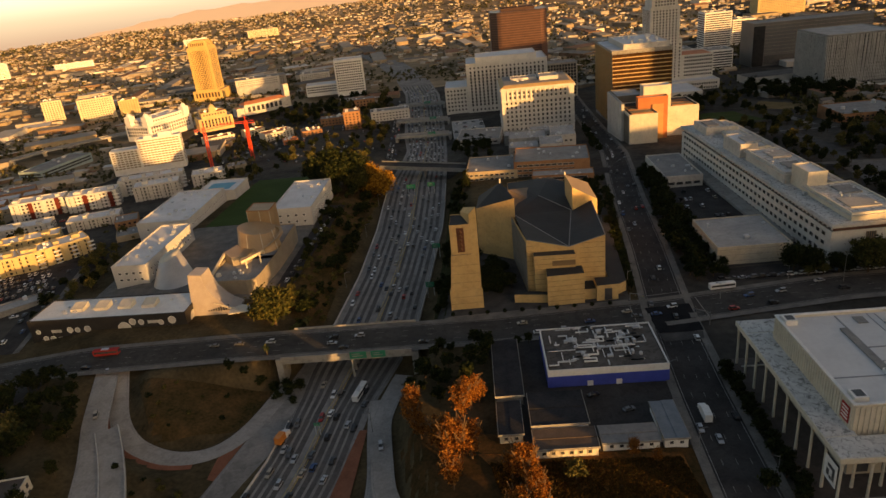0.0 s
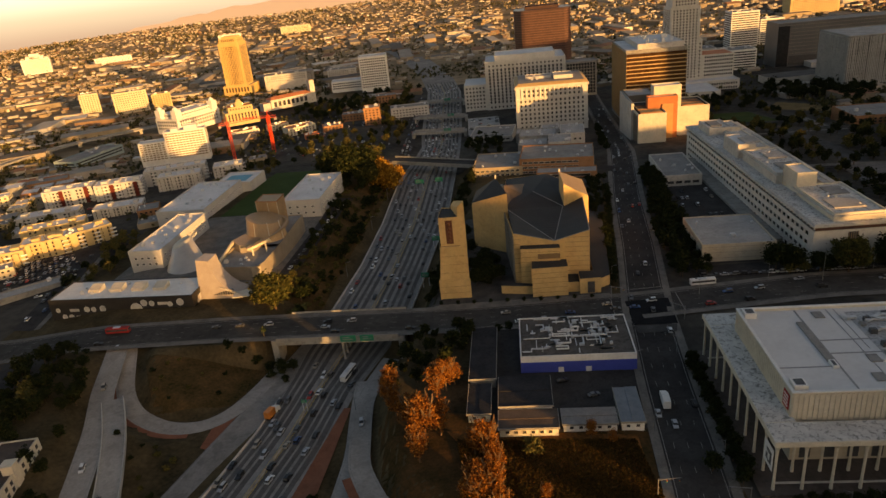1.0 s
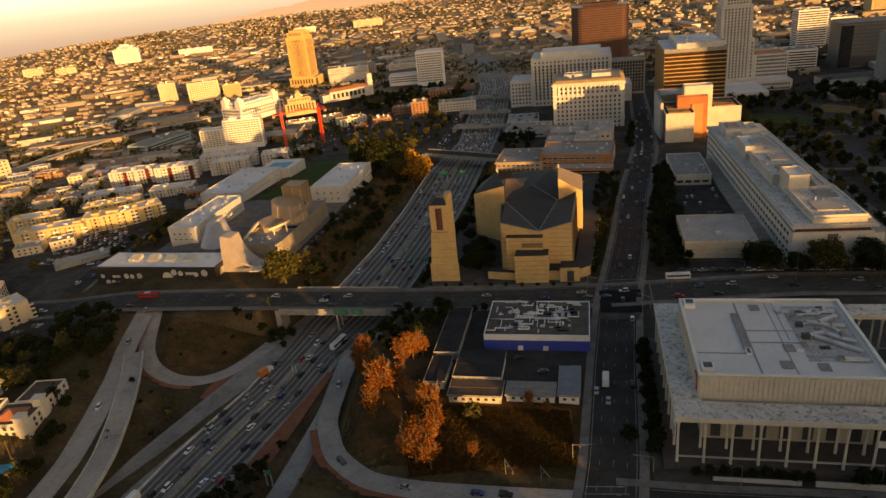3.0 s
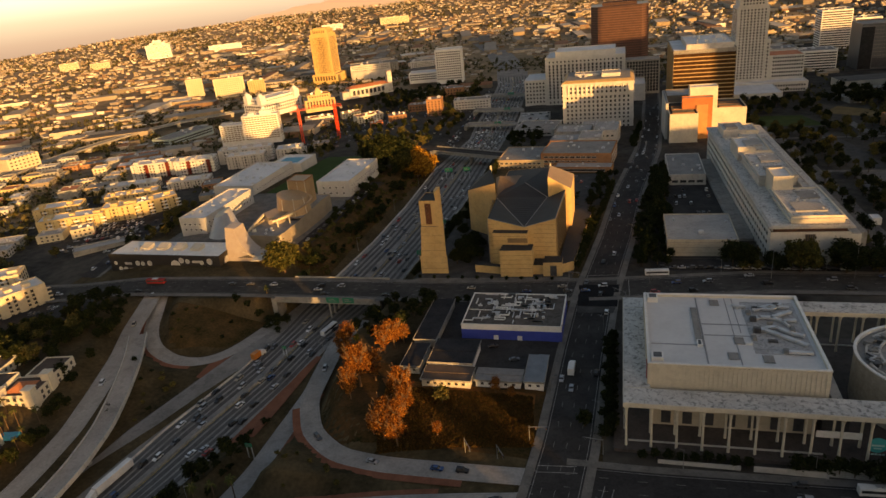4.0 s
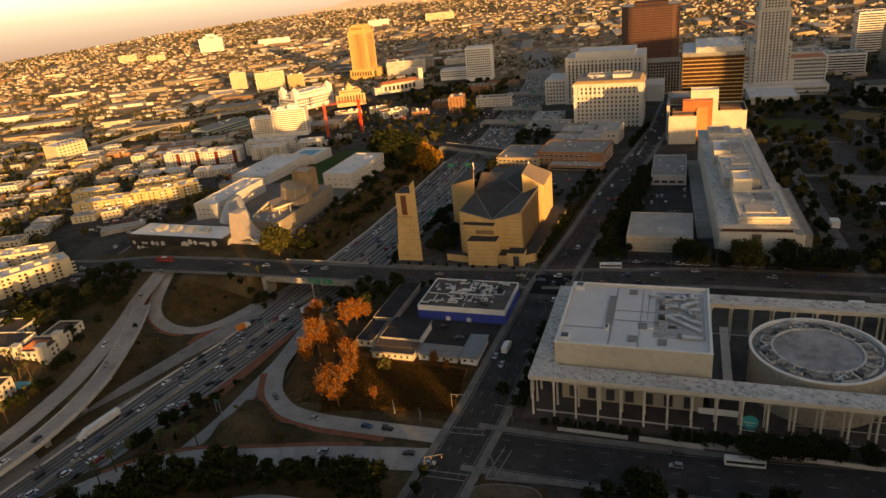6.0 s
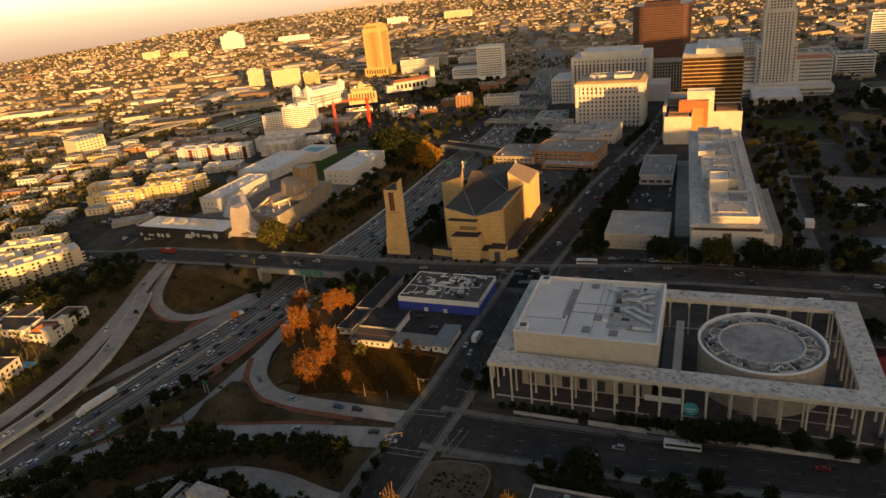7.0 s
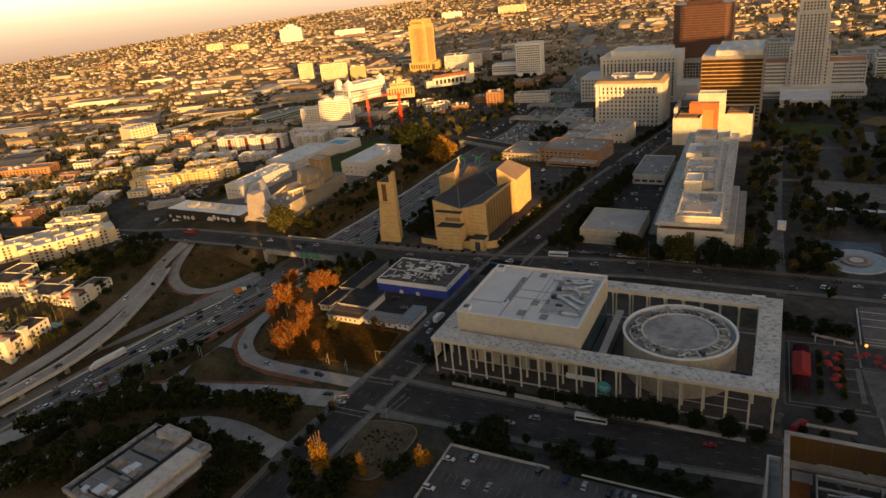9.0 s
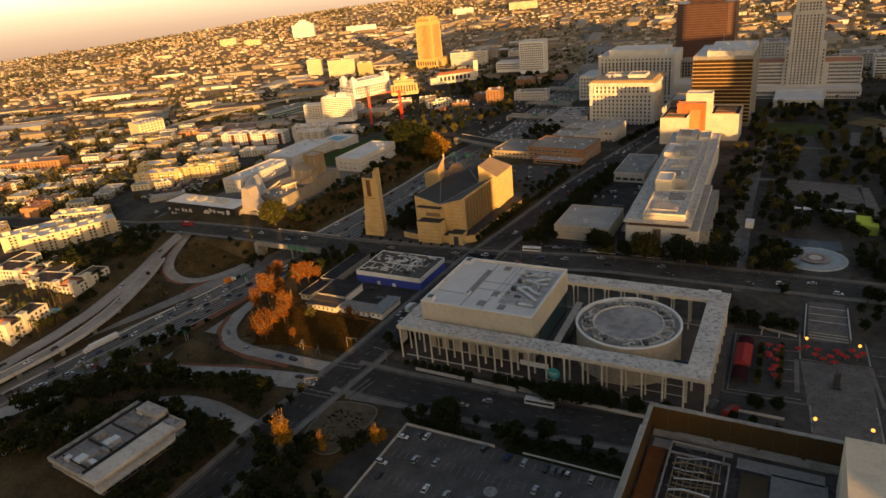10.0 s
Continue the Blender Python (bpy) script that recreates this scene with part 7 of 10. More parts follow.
def build_parking():
    x0, x1, y0, y1 = 119.5, 215, 50, 105
    b = thing("parking_deck", 0, 0, 0, 0, "open concrete parking deck with marked bays", "parking deck")
    bm = bmesh.new()
    box(bm, x0, x1, y0, y1, -4, 0.25)
    part("slab", bm, mat("deck_concrete", (0.06, 0.055, 0.052), (0.14, 0.13, 0.122), 0.1, 1.0, 0.9, stains=0.2), b)
    for a in ((x0, x0 + 0.4, y0, y1), (x0, 160, y1 - 0.4, y1), (172, x1, y1 - 0.4, y1)):
        bm = bmesh.new()
        box(bm, *a, 0.2, 1.4)
        part("edge_wall", bm, CONC, b)
    bm = bmesh.new()
    for row in (60, 74, 88, 100):
        for k in range(30):
            xx = x0 + 4 + k * 2.9
            box(bm, xx - 0.06, xx + 0.06, row - 2.4, row + 2.4, 0.25, 0.27, skip="d")
    o = part("bay_marking", bm, PAINT_W, b)
    o["kind"] = "stuff"
    for px, py in ((168, 82), (176, 78), (184, 74), (193, 70)):
        bm = bmesh.new()
        tube(bm, px, py, 0.25, 0.29, 2.6, 2.6, 24)
        part("painted_disc", bm, PAINT_W, b)
    bm = bmesh.new()
    box(bm, 165, 216, 104, 114, -4, 0.8)
    part("hedge_bed", bm, mat("hedge_black", (0.012, 0.016, 0.008), (0.03, 0.035, 0.015), 0.3, 1.5, 0.95), b)


build_parking()


def build_brown_roof():
    z, fl = 84.3, 77.8
    b = thing("tower_block", 0, 0, 0, 0, "tall block with a brown-walled sunken roof and glinting plant", "office building")
    x0, x1, y0, y1 = 231.2, 300, -20, 39.6
    bm = bmesh.new()
    box(bm, x0, x1, y0, y1, -3, fl, skip="u")
    part("wall", bm, CONC_D, b)
    brown = mat("brown_cladding", (0.05, 0.03, 0.009), (0.085, 0.05, 0.016), 0.15, 1.0, 0.5, 0.2)
    for a in ((x0, x1, y1 - 0.7, y1), (x0, x0 + 0.7, y0, y1 - 0.7)):
        bm = bmesh.new()
        box(bm, *a, fl, z)
        part("parapet", bm, brown, b, "tall brown clad parapet")
        bm = bmesh.new()
        box(bm, a[0] - 0.15, a[1] + 0.15, a[2] - 0.15, a[3] + 0.15, z, z + 0.25)
        part("coping", bm, CONC_D, b)
    for k in range(9):
        bm = bmesh.new()
        px = x0 + 4 + k * 4.2
        box(bm, px, px + 0.12, y1 - 0.85, y1 - 0.72, fl, z - 0.1)
        part("panel_joint", bm, METAL_D, b)
    bm = bmesh.new()
    bm.faces.new([bm.verts.new(p) for p in ((x0 + 0.7, y0, fl + 0.02), (x1, y0, fl + 0.02), (x1, y1 - 0.7, fl + 0.02), (x0 + 0.7, y1 - 0.7, fl + 0.02))])
    part("roof", bm, mat("dark_patched_roof", (0.028, 0.025, 0.024), (0.12, 0.11, 0.105), 0.12, 1.2, 0.85, stains=0.4), b)
    bm = bmesh.new()
    box(bm, x0 + 1.2, x1, y1 - 2.4, y1 - 0.9, fl, fl + 0.7)
    part("roof_curb", bm, CONC_D, b)
    bm = bmesh.new()
    box(bm, x0 - 2.6, x0 - 0.05, y0, y1 + 2.5, -3, 75)
    part("side_block", bm, CONC_D, b)
    bm = bmesh.new()
    box(bm, x0 - 2.6, x0 - 2.2, y0, y1 + 2.5, 75, 76)
    box(bm, x0 - 2.2, x0 - 0.05, y1 + 2.1, y1 + 2.5, 75, 76)
    part("ledge_coping", bm, CONC, b)
    rnd = random.Random(6)
    # bronze tone puts the golden low sun into the pipe colour
    bronze = mat("sun_gilded_pipe", (0.2, 0.13, 0.06), (0.34, 0.24, 0.12), 0.4, 2.0, 0.35, 0.6)
    for k in range(13):
        py = 16.5 + k * 1.1
        pts = [Vector((238.6 + rnd.uniform(-0.6, 0.6), py, fl + 1.4 + rnd.uniform(-0.4, 0.5)))]
        for q in range(3):
            pts.append(pts[-1] + Vector((rnd.uniform(2.2, 3.2), rnd.uniform(-0.9, 0.9), rnd.uniform(-0.4, 0.4))))
        duct(b, pts, rnd.uniform(0.16, 0.3), rnd.uniform(0.16, 0.3), bronze if k % 3 else METAL_L, "pipe")
    for k in range(8):
        bm = bmesh.new()
        px = 238.4 + k * 1.3
        bar(bm, (px, 16.4, fl + 0.2), (px + rnd.uniform(-0.3, 0.3), 29.5, fl + 2.2), 0.18, 0.18)
        part("pipe", bm, bronze, b)
    for a in ((237, 34.6, 247.5, 34.6), (237, 31.2, 248.6, 31.2), (237, 34.6, 237, 16), (248.8, 31.2, 248.8, 14), (247.5, 34.6, 247.5, 32.4)):
        bm = bmesh.new()
        bar(bm, (a[0], a[1], fl + 1.5), (a[2], a[3], fl + 1.5), 0.32, 0.4)
        for f_ in (0.0, 0.34, 0.67, 1.0):
            px, py = a[0] + (a[2] - a[0]) * f_, a[1] + (a[3] - a[1]) * f_
            bar(bm, (px, py, fl), (px, py, fl + 1.5), 0.22)
        part("plant_rail", bm, CONC_D, b)
    for px, py, r_ in ((240.2, 28.2, 1.0), (243.2, 28.4, 1.0), (246.2, 28.2, 1.0), (240.5, 33, 0.5)):
        bm = bmesh.new()
        tube(bm, px, py, fl, fl + 1.7, r_ * 1.2, r_, 14)
        part("cooling_fan", bm, METAL_D, b)
    for x0_, x1_, y0_, y1_ in ((256.5, 266.5, 12, 33), (237.5, 249, 35.2, 36.6), (250, 266, 32.5, 35.8), (233, 236.5, 33.4, 36.4)):
        bm = bmesh.new()
        box(bm, x0_, x1_, y0_, y1_, fl + 0.02, fl + 0.08, skip="d")
        part("roof_sheet", bm, ROOF_G, b, "pale weathered roofing sheet")
    for k in range(4):
        bm = bmesh.new()
        box(bm, x0 + 6 + k * 8.4, x0 + 13.6 + k * 8.4, y1 - 1.5, y1 - 0.95, fl + 0.7, fl + 1.15)
        part("curb_panel", bm, CONC_D, b)
    bm = bmesh.new()
    box(bm, 232.5, 236, 10, 33, fl, fl + 0.5)
    part("rust_patch", bm, mat("red_brown_roof", (0.12, 0.045, 0.015), (0.18, 0.075, 0.03), 0.2, 1.0), b, "red-brown roof strip")
    bm = bmesh.new()
    box(bm, 251, 256, 18, 31, fl, fl + 0.4)
    part("roof_patch", bm, brown, b)
    bm = bmesh.new()
    box(bm, 267.8, 290, -10, 32.2, fl, 91)
    part("penthouse", bm, CREAM, b, "cream penthouse catching the last sun")


build_brown_roof()


# ---- blocks behind the cathedral ----
building("low_block", "low tan office block behind the cathedral", 8, 527, -4, 40, 44, 9.5, mat("tan_wall", (0.3, 0.24, 0.16), (0.4, 0.33, 0.23), 0.1, 1.0), ROOF_G, [("F", 9, 0.05, 0.95, 2, 1.5, 8, 2.6, 1.5), ("R", 9, 0.05, 0.95, 2, 1.5, 8, 2.6, 1.5)], False, 5, 81, z=-5)
building("brick_block", "brown brick office block with banded windows", 55, 524, -6, 58, 42, 14.5, BRICK, ROOF_G, [("F", 10, 0.04, 0.8, 3, 1.5, 13, 3.6, 1.5), ("R", 8, 0.04, 0.96, 3, 1.5, 13, 3.2, 1.5)], False, 7, 82, z=-5)
building("brick_block", "lower brown brick wing with a dark band of windows", 60, 494, -6, 46, 15, 6.5, BRICK, ROOF_H, [("F", 1, 0.05, 0.9, 1, 2.4, 5.2, 38, 1.8)], False, 3, 83, z=-4)
for k, (x, y, w, d, h) in enumerate(((38, 590, 26, 24, 12), (62, 585, 20, 30, 16), (44, 625, 34, 30, 14), (76, 618, 22, 40, 18), (36, 655, 24, 22, 11), (64, 660, 28, 24, 13))):
    building("plant_building", "white service building with stepped roofs", x, y, -4, w, d, h, CONC if k % 2 else CONC_D, ROOF_H, [("F", 4, 0.1, 0.9, 2, 2, h - 2, 2, 1.6)], True, 5, 90 + k, group="service buildings", z=-10 - k)
building("parking_block", "low white parking structure by the freeway", 0, 690, -6, 44, 50, 10, CONC, ROOF_G, [("F", 8, 0.04, 0.96, 2, 1, 9, 4.2, 1.4)], True, 3, 97)
building("brick_block", "small red brick building among trees", -168, 1010, 10, 30, 24, 16, BRICK, ROOF_G, [("F", 5, 0.1, 0.9, 3, 2, 14, 2, 2)], True, 2, 98)


def build_station():
    b = thing("railway_station", -345, 1108, -33, 42, "white mission-style station with arches and clock tower", "station")
    for x0, x1, y0, y1, h in ((-45, 30, -10, 10, 14), (-58, -45, -8, 8, 10)):
        shell(b, x1 - x0, y1 - y0, -3, h, CONC, TILE_RED, 0.2, at=((x0 + x1) / 2, (y0 + y1) / 2))
    windows(b, 75, 20, [("F", 8, 0.05, 0.9, 1, 1, 11, 5, 8)], at=(-7.5, 0), frame_m=CONC)
    shell(b, 9, 9, -3, 34, CONC, TILE_RED, 0.2, at=(34, -4), name="clock_tower")
    bm = bmesh.new()
    lo = [bm.verts.new(p) for p in ((-46, -11, 14), (31, -11, 14), (31, 11, 14), (-46, 11, 14))]
    r0, r1 = bm.verts.new((-38, 0, 18)), bm.verts.new((24, 0, 18))
    for q in ((lo[0], lo[1], r1, r0), (lo[1], lo[2], r1), (lo[2], lo[3], r0, r1), (lo[3], lo[0], r0)):
        bm.faces.new(q)
    part("tiled_roof", bm, TILE_RED, b)


build_station()


def build_crane(x, y, rz):
    z = h1(x, y)
    c = thing("tower_crane", x, y, z, rz, "bright red lattice tower crane", "crane")
    bm = bmesh.new()
    for sx in (-1, 1):
        for sy in (-1, 1):
            bar(bm, (sx * 1.3, sy * 1.3, -1), (sx * 1.3, sy * 1.3, 44), 0.62)
    for k in range(15):
        for a, b_ in (((-1, -1), (1, -1)), ((1, -1), (1, 1)), ((1, 1), (-1, 1)), ((-1, 1), (-1, -1))):
            bar(bm, (a[0] * 1.3, a[1] * 1.3, k * 3), (b_[0] * 1.3, b_[1] * 1.3, k * 3 + 3), 0.42)
    part("mast", bm, CRANE, c)
    bm = bmesh.new()
    for k in range(14):
        bar(bm, (-9 + k * 3, -0.8, 42), (-6 + k * 3, 0.8, 42), 0.3)
    bar(bm, (-11, -0.8, 42), (33, -0.8, 42), 0.5)
    bar(bm, (-11, 0.8, 42), (33, 0.8, 42), 0.5)
    bar(bm, (-11, 0, 44.5), (33, 0, 43), 0.4)
    part("jib", bm, CRANE, c)
    bm = bmesh.new()
    bar(bm, (0, 0, 42), (0, 0, 50), 0.7)
    bar(bm, (0, 0, 50), (22, 0, 43.5), 0.15)
    bar(bm, (0, 0, 50), (-10, 0, 43), 0.15)
    part("apex", bm, CRANE, c)
    bm = bmesh.new()
    box(bm, -11, -8, -1, 1, 39, 42)
    part("counterweight", bm, CONC_D, c)


build_crane(-307, 735, 40)
build_crane(-264, 752, 172)


# ---- plaza, park and street furniture ----
def build_plaza():
    f = thing("fountain", 270.5, 322, h1(270.5, 322), 0, "round pale fountain bowl in a wide basin", "fountain")
    for r0, r1, z0, z1, m_ in ((17, 17, -1, 0.35, CONC), (15.5, 15.5, 0.3, 0.45, mat("pale_water", (0.16, 0.2, 0.22), (0.27, 0.31, 0.33), 0.3, 1.0, 0.3)), (7, 8, 0.4, 1.2, CONC_D), (5.4, 5.4, 1.1, 1.3, mat("rose_stone", (0.2, 0.14, 0.13), (0.3, 0.21, 0.19), 0.3, 1.0)), (3.5, 3.5, 1.0, 1.4, CONC)):
        bm = bmesh.new()
        tube(bm, 0, 0, z0, z1, r0, r1, 40)
        part("basin", bm, m_, f)
    p_ = thing("splash_pool", 268, 343, h1(268, 343), 0, "shallow dark blue splash pool with pale arcs", "pool")
    bm = bmesh.new()
    prism(bm, [(-17, -8), (17, -6), (16, 8), (-15, 8)], -0.6, 0.34)
    part("pool_floor", bm, mat("dark_pool_floor", (0.02, 0.032, 0.05), (0.04, 0.06, 0.085), 0.2, 1.2, 0.4), p_)
    for ax, ay, ar in ((-8, -1, 4.5), (2, 2, 3.6), (9, -2, 4.2), (-3, -4, 2.4)):
        bm = bmesh.new()
        for k in range(12):
            a0, a1 = k * 0.36, (k + 1) * 0.36
            bar(bm, (ax + ar * math.cos(a0), ay + ar * 0.7 * math.sin(a0), 0.38), (ax + ar * math.cos(a1), ay + ar * 0.7 * math.sin(a1), 0.38), 0.3, 0.06)
        part("pool_arc", bm, CONC_D, p_)
    t = thing("canvas_pavilion", 242.5, 199, h1(242, 199) + 0.3, 0, "red canvas pavilion roof on posts", "pavilion")
    bm = bmesh.new()
    prism(bm, [(-3.3, -9), (3.3, -9), (3.3, 9), (-3.3, 9)], 3.4, 3.6)
    lo = [bm.verts.new(p) for p in ((-3.5, -9.2, 3.6), (3.5, -9.2, 3.6), (3.5, 9.2, 3.6), (-3.5, 9.2, 3.6))]
    r0, r1 = bm.verts.new((0, -8, 5.2)), bm.verts.new((0, 8, 5.2))
    for q in ((lo[0], lo[1], r0), (lo[1], lo[2], r1, r0), (lo[2], lo[3], r1), (lo[3], lo[0], r0, r1)):
        bm.faces.new(q)
    part("canopy", bm, REDCLOTH, t)
    maroon = mat("maroon_canvas", (0.03, 0.009, 0.012), (0.05, 0.014, 0.018), 0.4, 2.0, 0.85)
    for y0, y1 in ((-20, -9.6), (9.6, 16.5)):
        bm = bmesh.new()
        for k in range(6):
            a0, a1 = math.pi * k / 6, math.pi * (k + 1) / 6
            for rr, flip in ((3.3, False), (3.2, True)):
                q = [bm.verts.new((rr * math.cos(a), y_, 2.0 + 0.55 * rr * math.sin(a))) for a, y_ in ((a0, y0), (a1, y0), (a1, y1), (a0, y1))]
                bm.faces.new(q[::-1] if flip else q)
        for y_ in (y0 + 0.1, y1 - 0.1):
            for sx in (-3.1, 3.1):
                bar(bm, (sx, y_, -0.5), (sx, y_, 2.1), 0.14)
        part("side_canopy", bm, maroon, t, "dark maroon vaulted canvas")
    for sx in (-3.2, 3.2):
        for sy in (-8.6, 0, 8.6):
            bm = bmesh.new()
            bar(bm, (sx, sy, -0.5), (sx, sy, 3.5), 0.16)
            part("post", bm, METAL_D, t)
    u = thing("parasol", 256, 188, h1(256, 188) + 0.3, 0, "red cafe parasol on a pole", "parasol", "parasols on the plaza")
    bm = bmesh.new()
    a, b = tube(bm, 0, 0, 2.3, 3.0, 1.7, 0.06, 8)
    part("canopy", bm, REDCLOTH, u)
    bm = bmesh.new()
    tube(bm, 0, 0, 0, 2.6, 0.06, 0.05, 6)
    part("pole", bm, METAL_L, u)
    rnd = random.Random(12)
    for px, py in ((254.5, 192), (253, 206), (256.2, 200.5), (255.5, 209), (252.6, 213), (256.4, 213.5), (253.6, 203), (255.8, 195), (272.6, 214.6), (281.4, 213.6), (280, 216.4), (268, 216), (271, 211), (274, 208), (277, 211), (279, 206), (287, 214), (290, 217), (286, 219), (283, 212), (265, 213)):
        copy_thing(u, pose(px + rnd.uniform(-0.6, 0.6), py + rnd.uniform(-0.6, 0.6), h1(px, py) + 0.3, 0, 0, rnd.uniform(0, 45)))
    for px, py in ((252, 160),):
        bm = bmesh.new()
        box(bm, -0.4, 0.4, -9, 9, -0.5, 1.0)
        solid("plaza_wall", bm, CONC, "low pale plaza wall", "wall", "plaza walls", at=pose(px, py, h1(px, py) + 0.2, 0, 0, 90 if py > 220 or px == 252 else 0))
    g = thing("globe_lamp", 267.3, 217.7, h1(267, 217) + 0.3, 0, "glowing amber globe lamp on a short pole", "street lamp", "plaza lamps")
    bm = bmesh.new()
    tube(bm, 0, 0, 0, 5.2, 0.09, 0.07, 8)
    part("pole", bm, METAL_D, g)
    bm = bmesh.new()
    bmesh.ops.create_icosphere(bm, subdivisions=2, radius=0.75, matrix=Matrix.Translation((0, 0, 5.6)))
    lampm = bpy.data.materials.new("amber_lamp")
    lampm.use_nodes = True
    bs = lampm.node_tree.nodes["Principled BSDF"]
    bs.inputs["Base Color"].default_value = (0.9, 0.6, 0.2, 1)
    bs.inputs["Emission Color"].default_value = (1.0, 0.42, 0.06, 1)
    bs.inputs["Emission Strength"].default_value = 0.9
    part("globe", bm, lampm, g)
    for px, py in ((288.2, 217.6), (271.2, 156.9), (290, 156.6)):
        copy_thing(g, pose(px, py, h1(px, py) + 0.3))
    s = thing("sculpture", 279, 190, h1(279, 190) + 0.3, 0, "dark bronze abstract sculpture on a plinth", "sculpture")
    bm = bmesh.new()
    box(bm, -2, 2, -2, 2, -0.5, 0.8)
    prism(bm, [(-1.2, -1), (1.3, -0.8), (0.9, 1.1), (-0.8, 0.9)], 0.8, [6, 7.5, 5.4, 8.2])
    part("form", bm, METAL_D, s)
    for i in range(5):
        c = thing("sun_sail", 258 + i * 8, 398, h1(258 + i * 8, 398), 0, "white shade sail canopy in the park", "canopy", "park canopies")
        bm = bmesh.new()
        v = [bm.verts.new(p) for p in ((-3.4, -2, 3.4), (3.4, -2, 4.2), (3.4, 2, 3.4), (-3.4, 2, 4.2))]
        bm.faces.new(v)
        v = [bm.verts.new(p) for p in ((-3.4, -2, 3.35), (3.4, -2, 4.15), (3.4, 2, 3.35), (-3.4, 2, 4.15))]
        bm.faces.new(v[::-1])
        part("sail", bm, WHITE, c)
        for px, py, pz in ((-3.4, -2, 3.4), (3.4, -2, 4.2), (3.4, 2, 3.4), (-3.4, 2, 4.2)):
            bm = bmesh.new()
            bar(bm, (px, py, -0.5), (px, py, pz), 0.12)
            part("post", bm, METAL_L, c)
    k = thing("kiosk", 232, 366, h1(232, 366), 0, "small white park kiosk", "kiosk")
    shell(k, 5, 7, -1, 4.2, WHITE, ROOF_W, 0.2)
    k = thing("green_screen", 298, 372, h1(298, 372), 0, "lime green panel wall in the park", "screen")
    bm = bmesh.new()
    prism(bm, [(-6, -4), (6, -5), (6, 4), (-6, 4)], -1, [7, 5.5, 9, 9.5])
    part("panel", bm, LIME, k)
    t = thing("delivery_van", 224, 259, h1(224, 259), 0, "white box truck parked by the kerb", "truck")
    bm = bmesh.new()
    box(bm, -4, 2.4, -1.3, 1.3, 0.9, 3.6)
    part("box", bm, WHITE, t)
    bm = bmesh.new()
    box(bm, 2.5, 4.2, -1.2, 1.2, 0.6, 2.6)
    part("cab", bm, METAL_L, t)
    for px in (-2.6, 3.2):
        for py in (-1.15, 1.15):
            wheel(t, px, py, 0.45)


def wheel_mesh(r=0.34):
    bm = bmesh.new()
    n = 12
    a = [bm.verts.new((r * math.cos(k * math.tau / n), -0.12, r * math.sin(k * math.tau / n))) for k in range(n)]
    b = [bm.verts.new((r * math.cos(k * math.tau / n), 0.12, r * math.sin(k * math.tau / n))) for k in range(n)]
    for k in range(n):
        bm.faces.new((a[k], b[k], b[(k + 1) % n], a[(k + 1) % n]))
    bm.faces.new(a)
    bm.faces.new(b[::-1])
    return to_mesh("wheel", bm, TYRE)


WHEELS = {}


def wheel(parent, x, y, r=0.34):
    if r not in WHEELS:
        WHEELS[r] = wheel_mesh(r)
    part("wheel", WHEELS[r], None, parent).location = (x, y, r)


build_plaza()


def pole(name, x, y, h, label, arm=0.0, rz=0.0, lamp=None, r=0.14, group=""):
    p = thing(name, x, y, h1(x, y), rz, label, "pole", group)
    bm = bmesh.new()
    tube(bm, 0, 0, -0.3, h, r, r * 0.55, 8)
    part("mast", bm, mat("galvanised_pole", (0.16, 0.16, 0.155), (0.26, 0.255, 0.245), 0.3, 2.0, 0.55, 0.3), p)
    if arm:
        bm = bmesh.new()
        bar(bm, (0, 0, h - 0.5), (arm, 0, h + 0.2), r)
        part("arm", bm, MATS["galvanised_pole"], p)
        bm = bmesh.new()
        box(bm, arm - 0.5, arm + 0.5, -0.2, 0.2, h, h + 0.25)
        part("lamp_head", bm, METAL_D, p)
    return p


for px, py, hh in ((163, 288, 17), (201, 290, 17), (276, 169.5, 14), (285, 170, 14)):
    pole("flagpole", px, py, hh, "tall pale metal flagpole", group="flagpoles")
for px, py in ((-40, 320), (-40, 380), (-36, 440), (-85, 350), (-84, 430), (-84, 500), (-52, 214), (-70, 140), (-60, 110)):
    pole("street_lamp", px, py, 10, "grey freeway lamp with a single arm", 2.6, 180 if px > -60 else 0, group="freeway lamps")
for px, py in ((63, 180), (64, 220), (82, 165), (82, 230), (66, 300), (96, 345), (104, 250 + 30), (140, 293), (190, 297), (110, 142), (150, 144), (200, 147)):
    pole("street_lamp", px, py, 8.5, "grey street lamp with a single arm", 2.0, 0 if px < 70 else 180, group="street lamps")


def traffic_mast(x, y, rz):
    p = pole("traffic_light", x, y, 6.5, "pale traffic signal mast with a long arm", 6.5, rz, r=0.2, group="traffic signals")
    for d in (2.5, 6.2):
        bm = bmesh.new()
        box(bm, d - 0.2, d + 0.2, -0.2, 0.2, 5.0, 6.1)
        head = part("signal_head", bm, METAL_D, p)
        for k, c_ in enumerate((SIGN, PAINT_Y, REDCLOTH)):
            bm = bmesh.new()
            box(bm, d - 0.12, d + 0.12, -0.24, -0.2, 5.08 + k * 0.34, 5.34 + k * 0.34)
            part("lens", bm, c_, head)


for a in ((58, 150, 0), (48, 139, -60), (36, 141, -60), (84, 146, 180), (60, 112, 20), (86, 112, 120), (63, 281, -30), (92, 258, 150)):
    traffic_mast(*a)


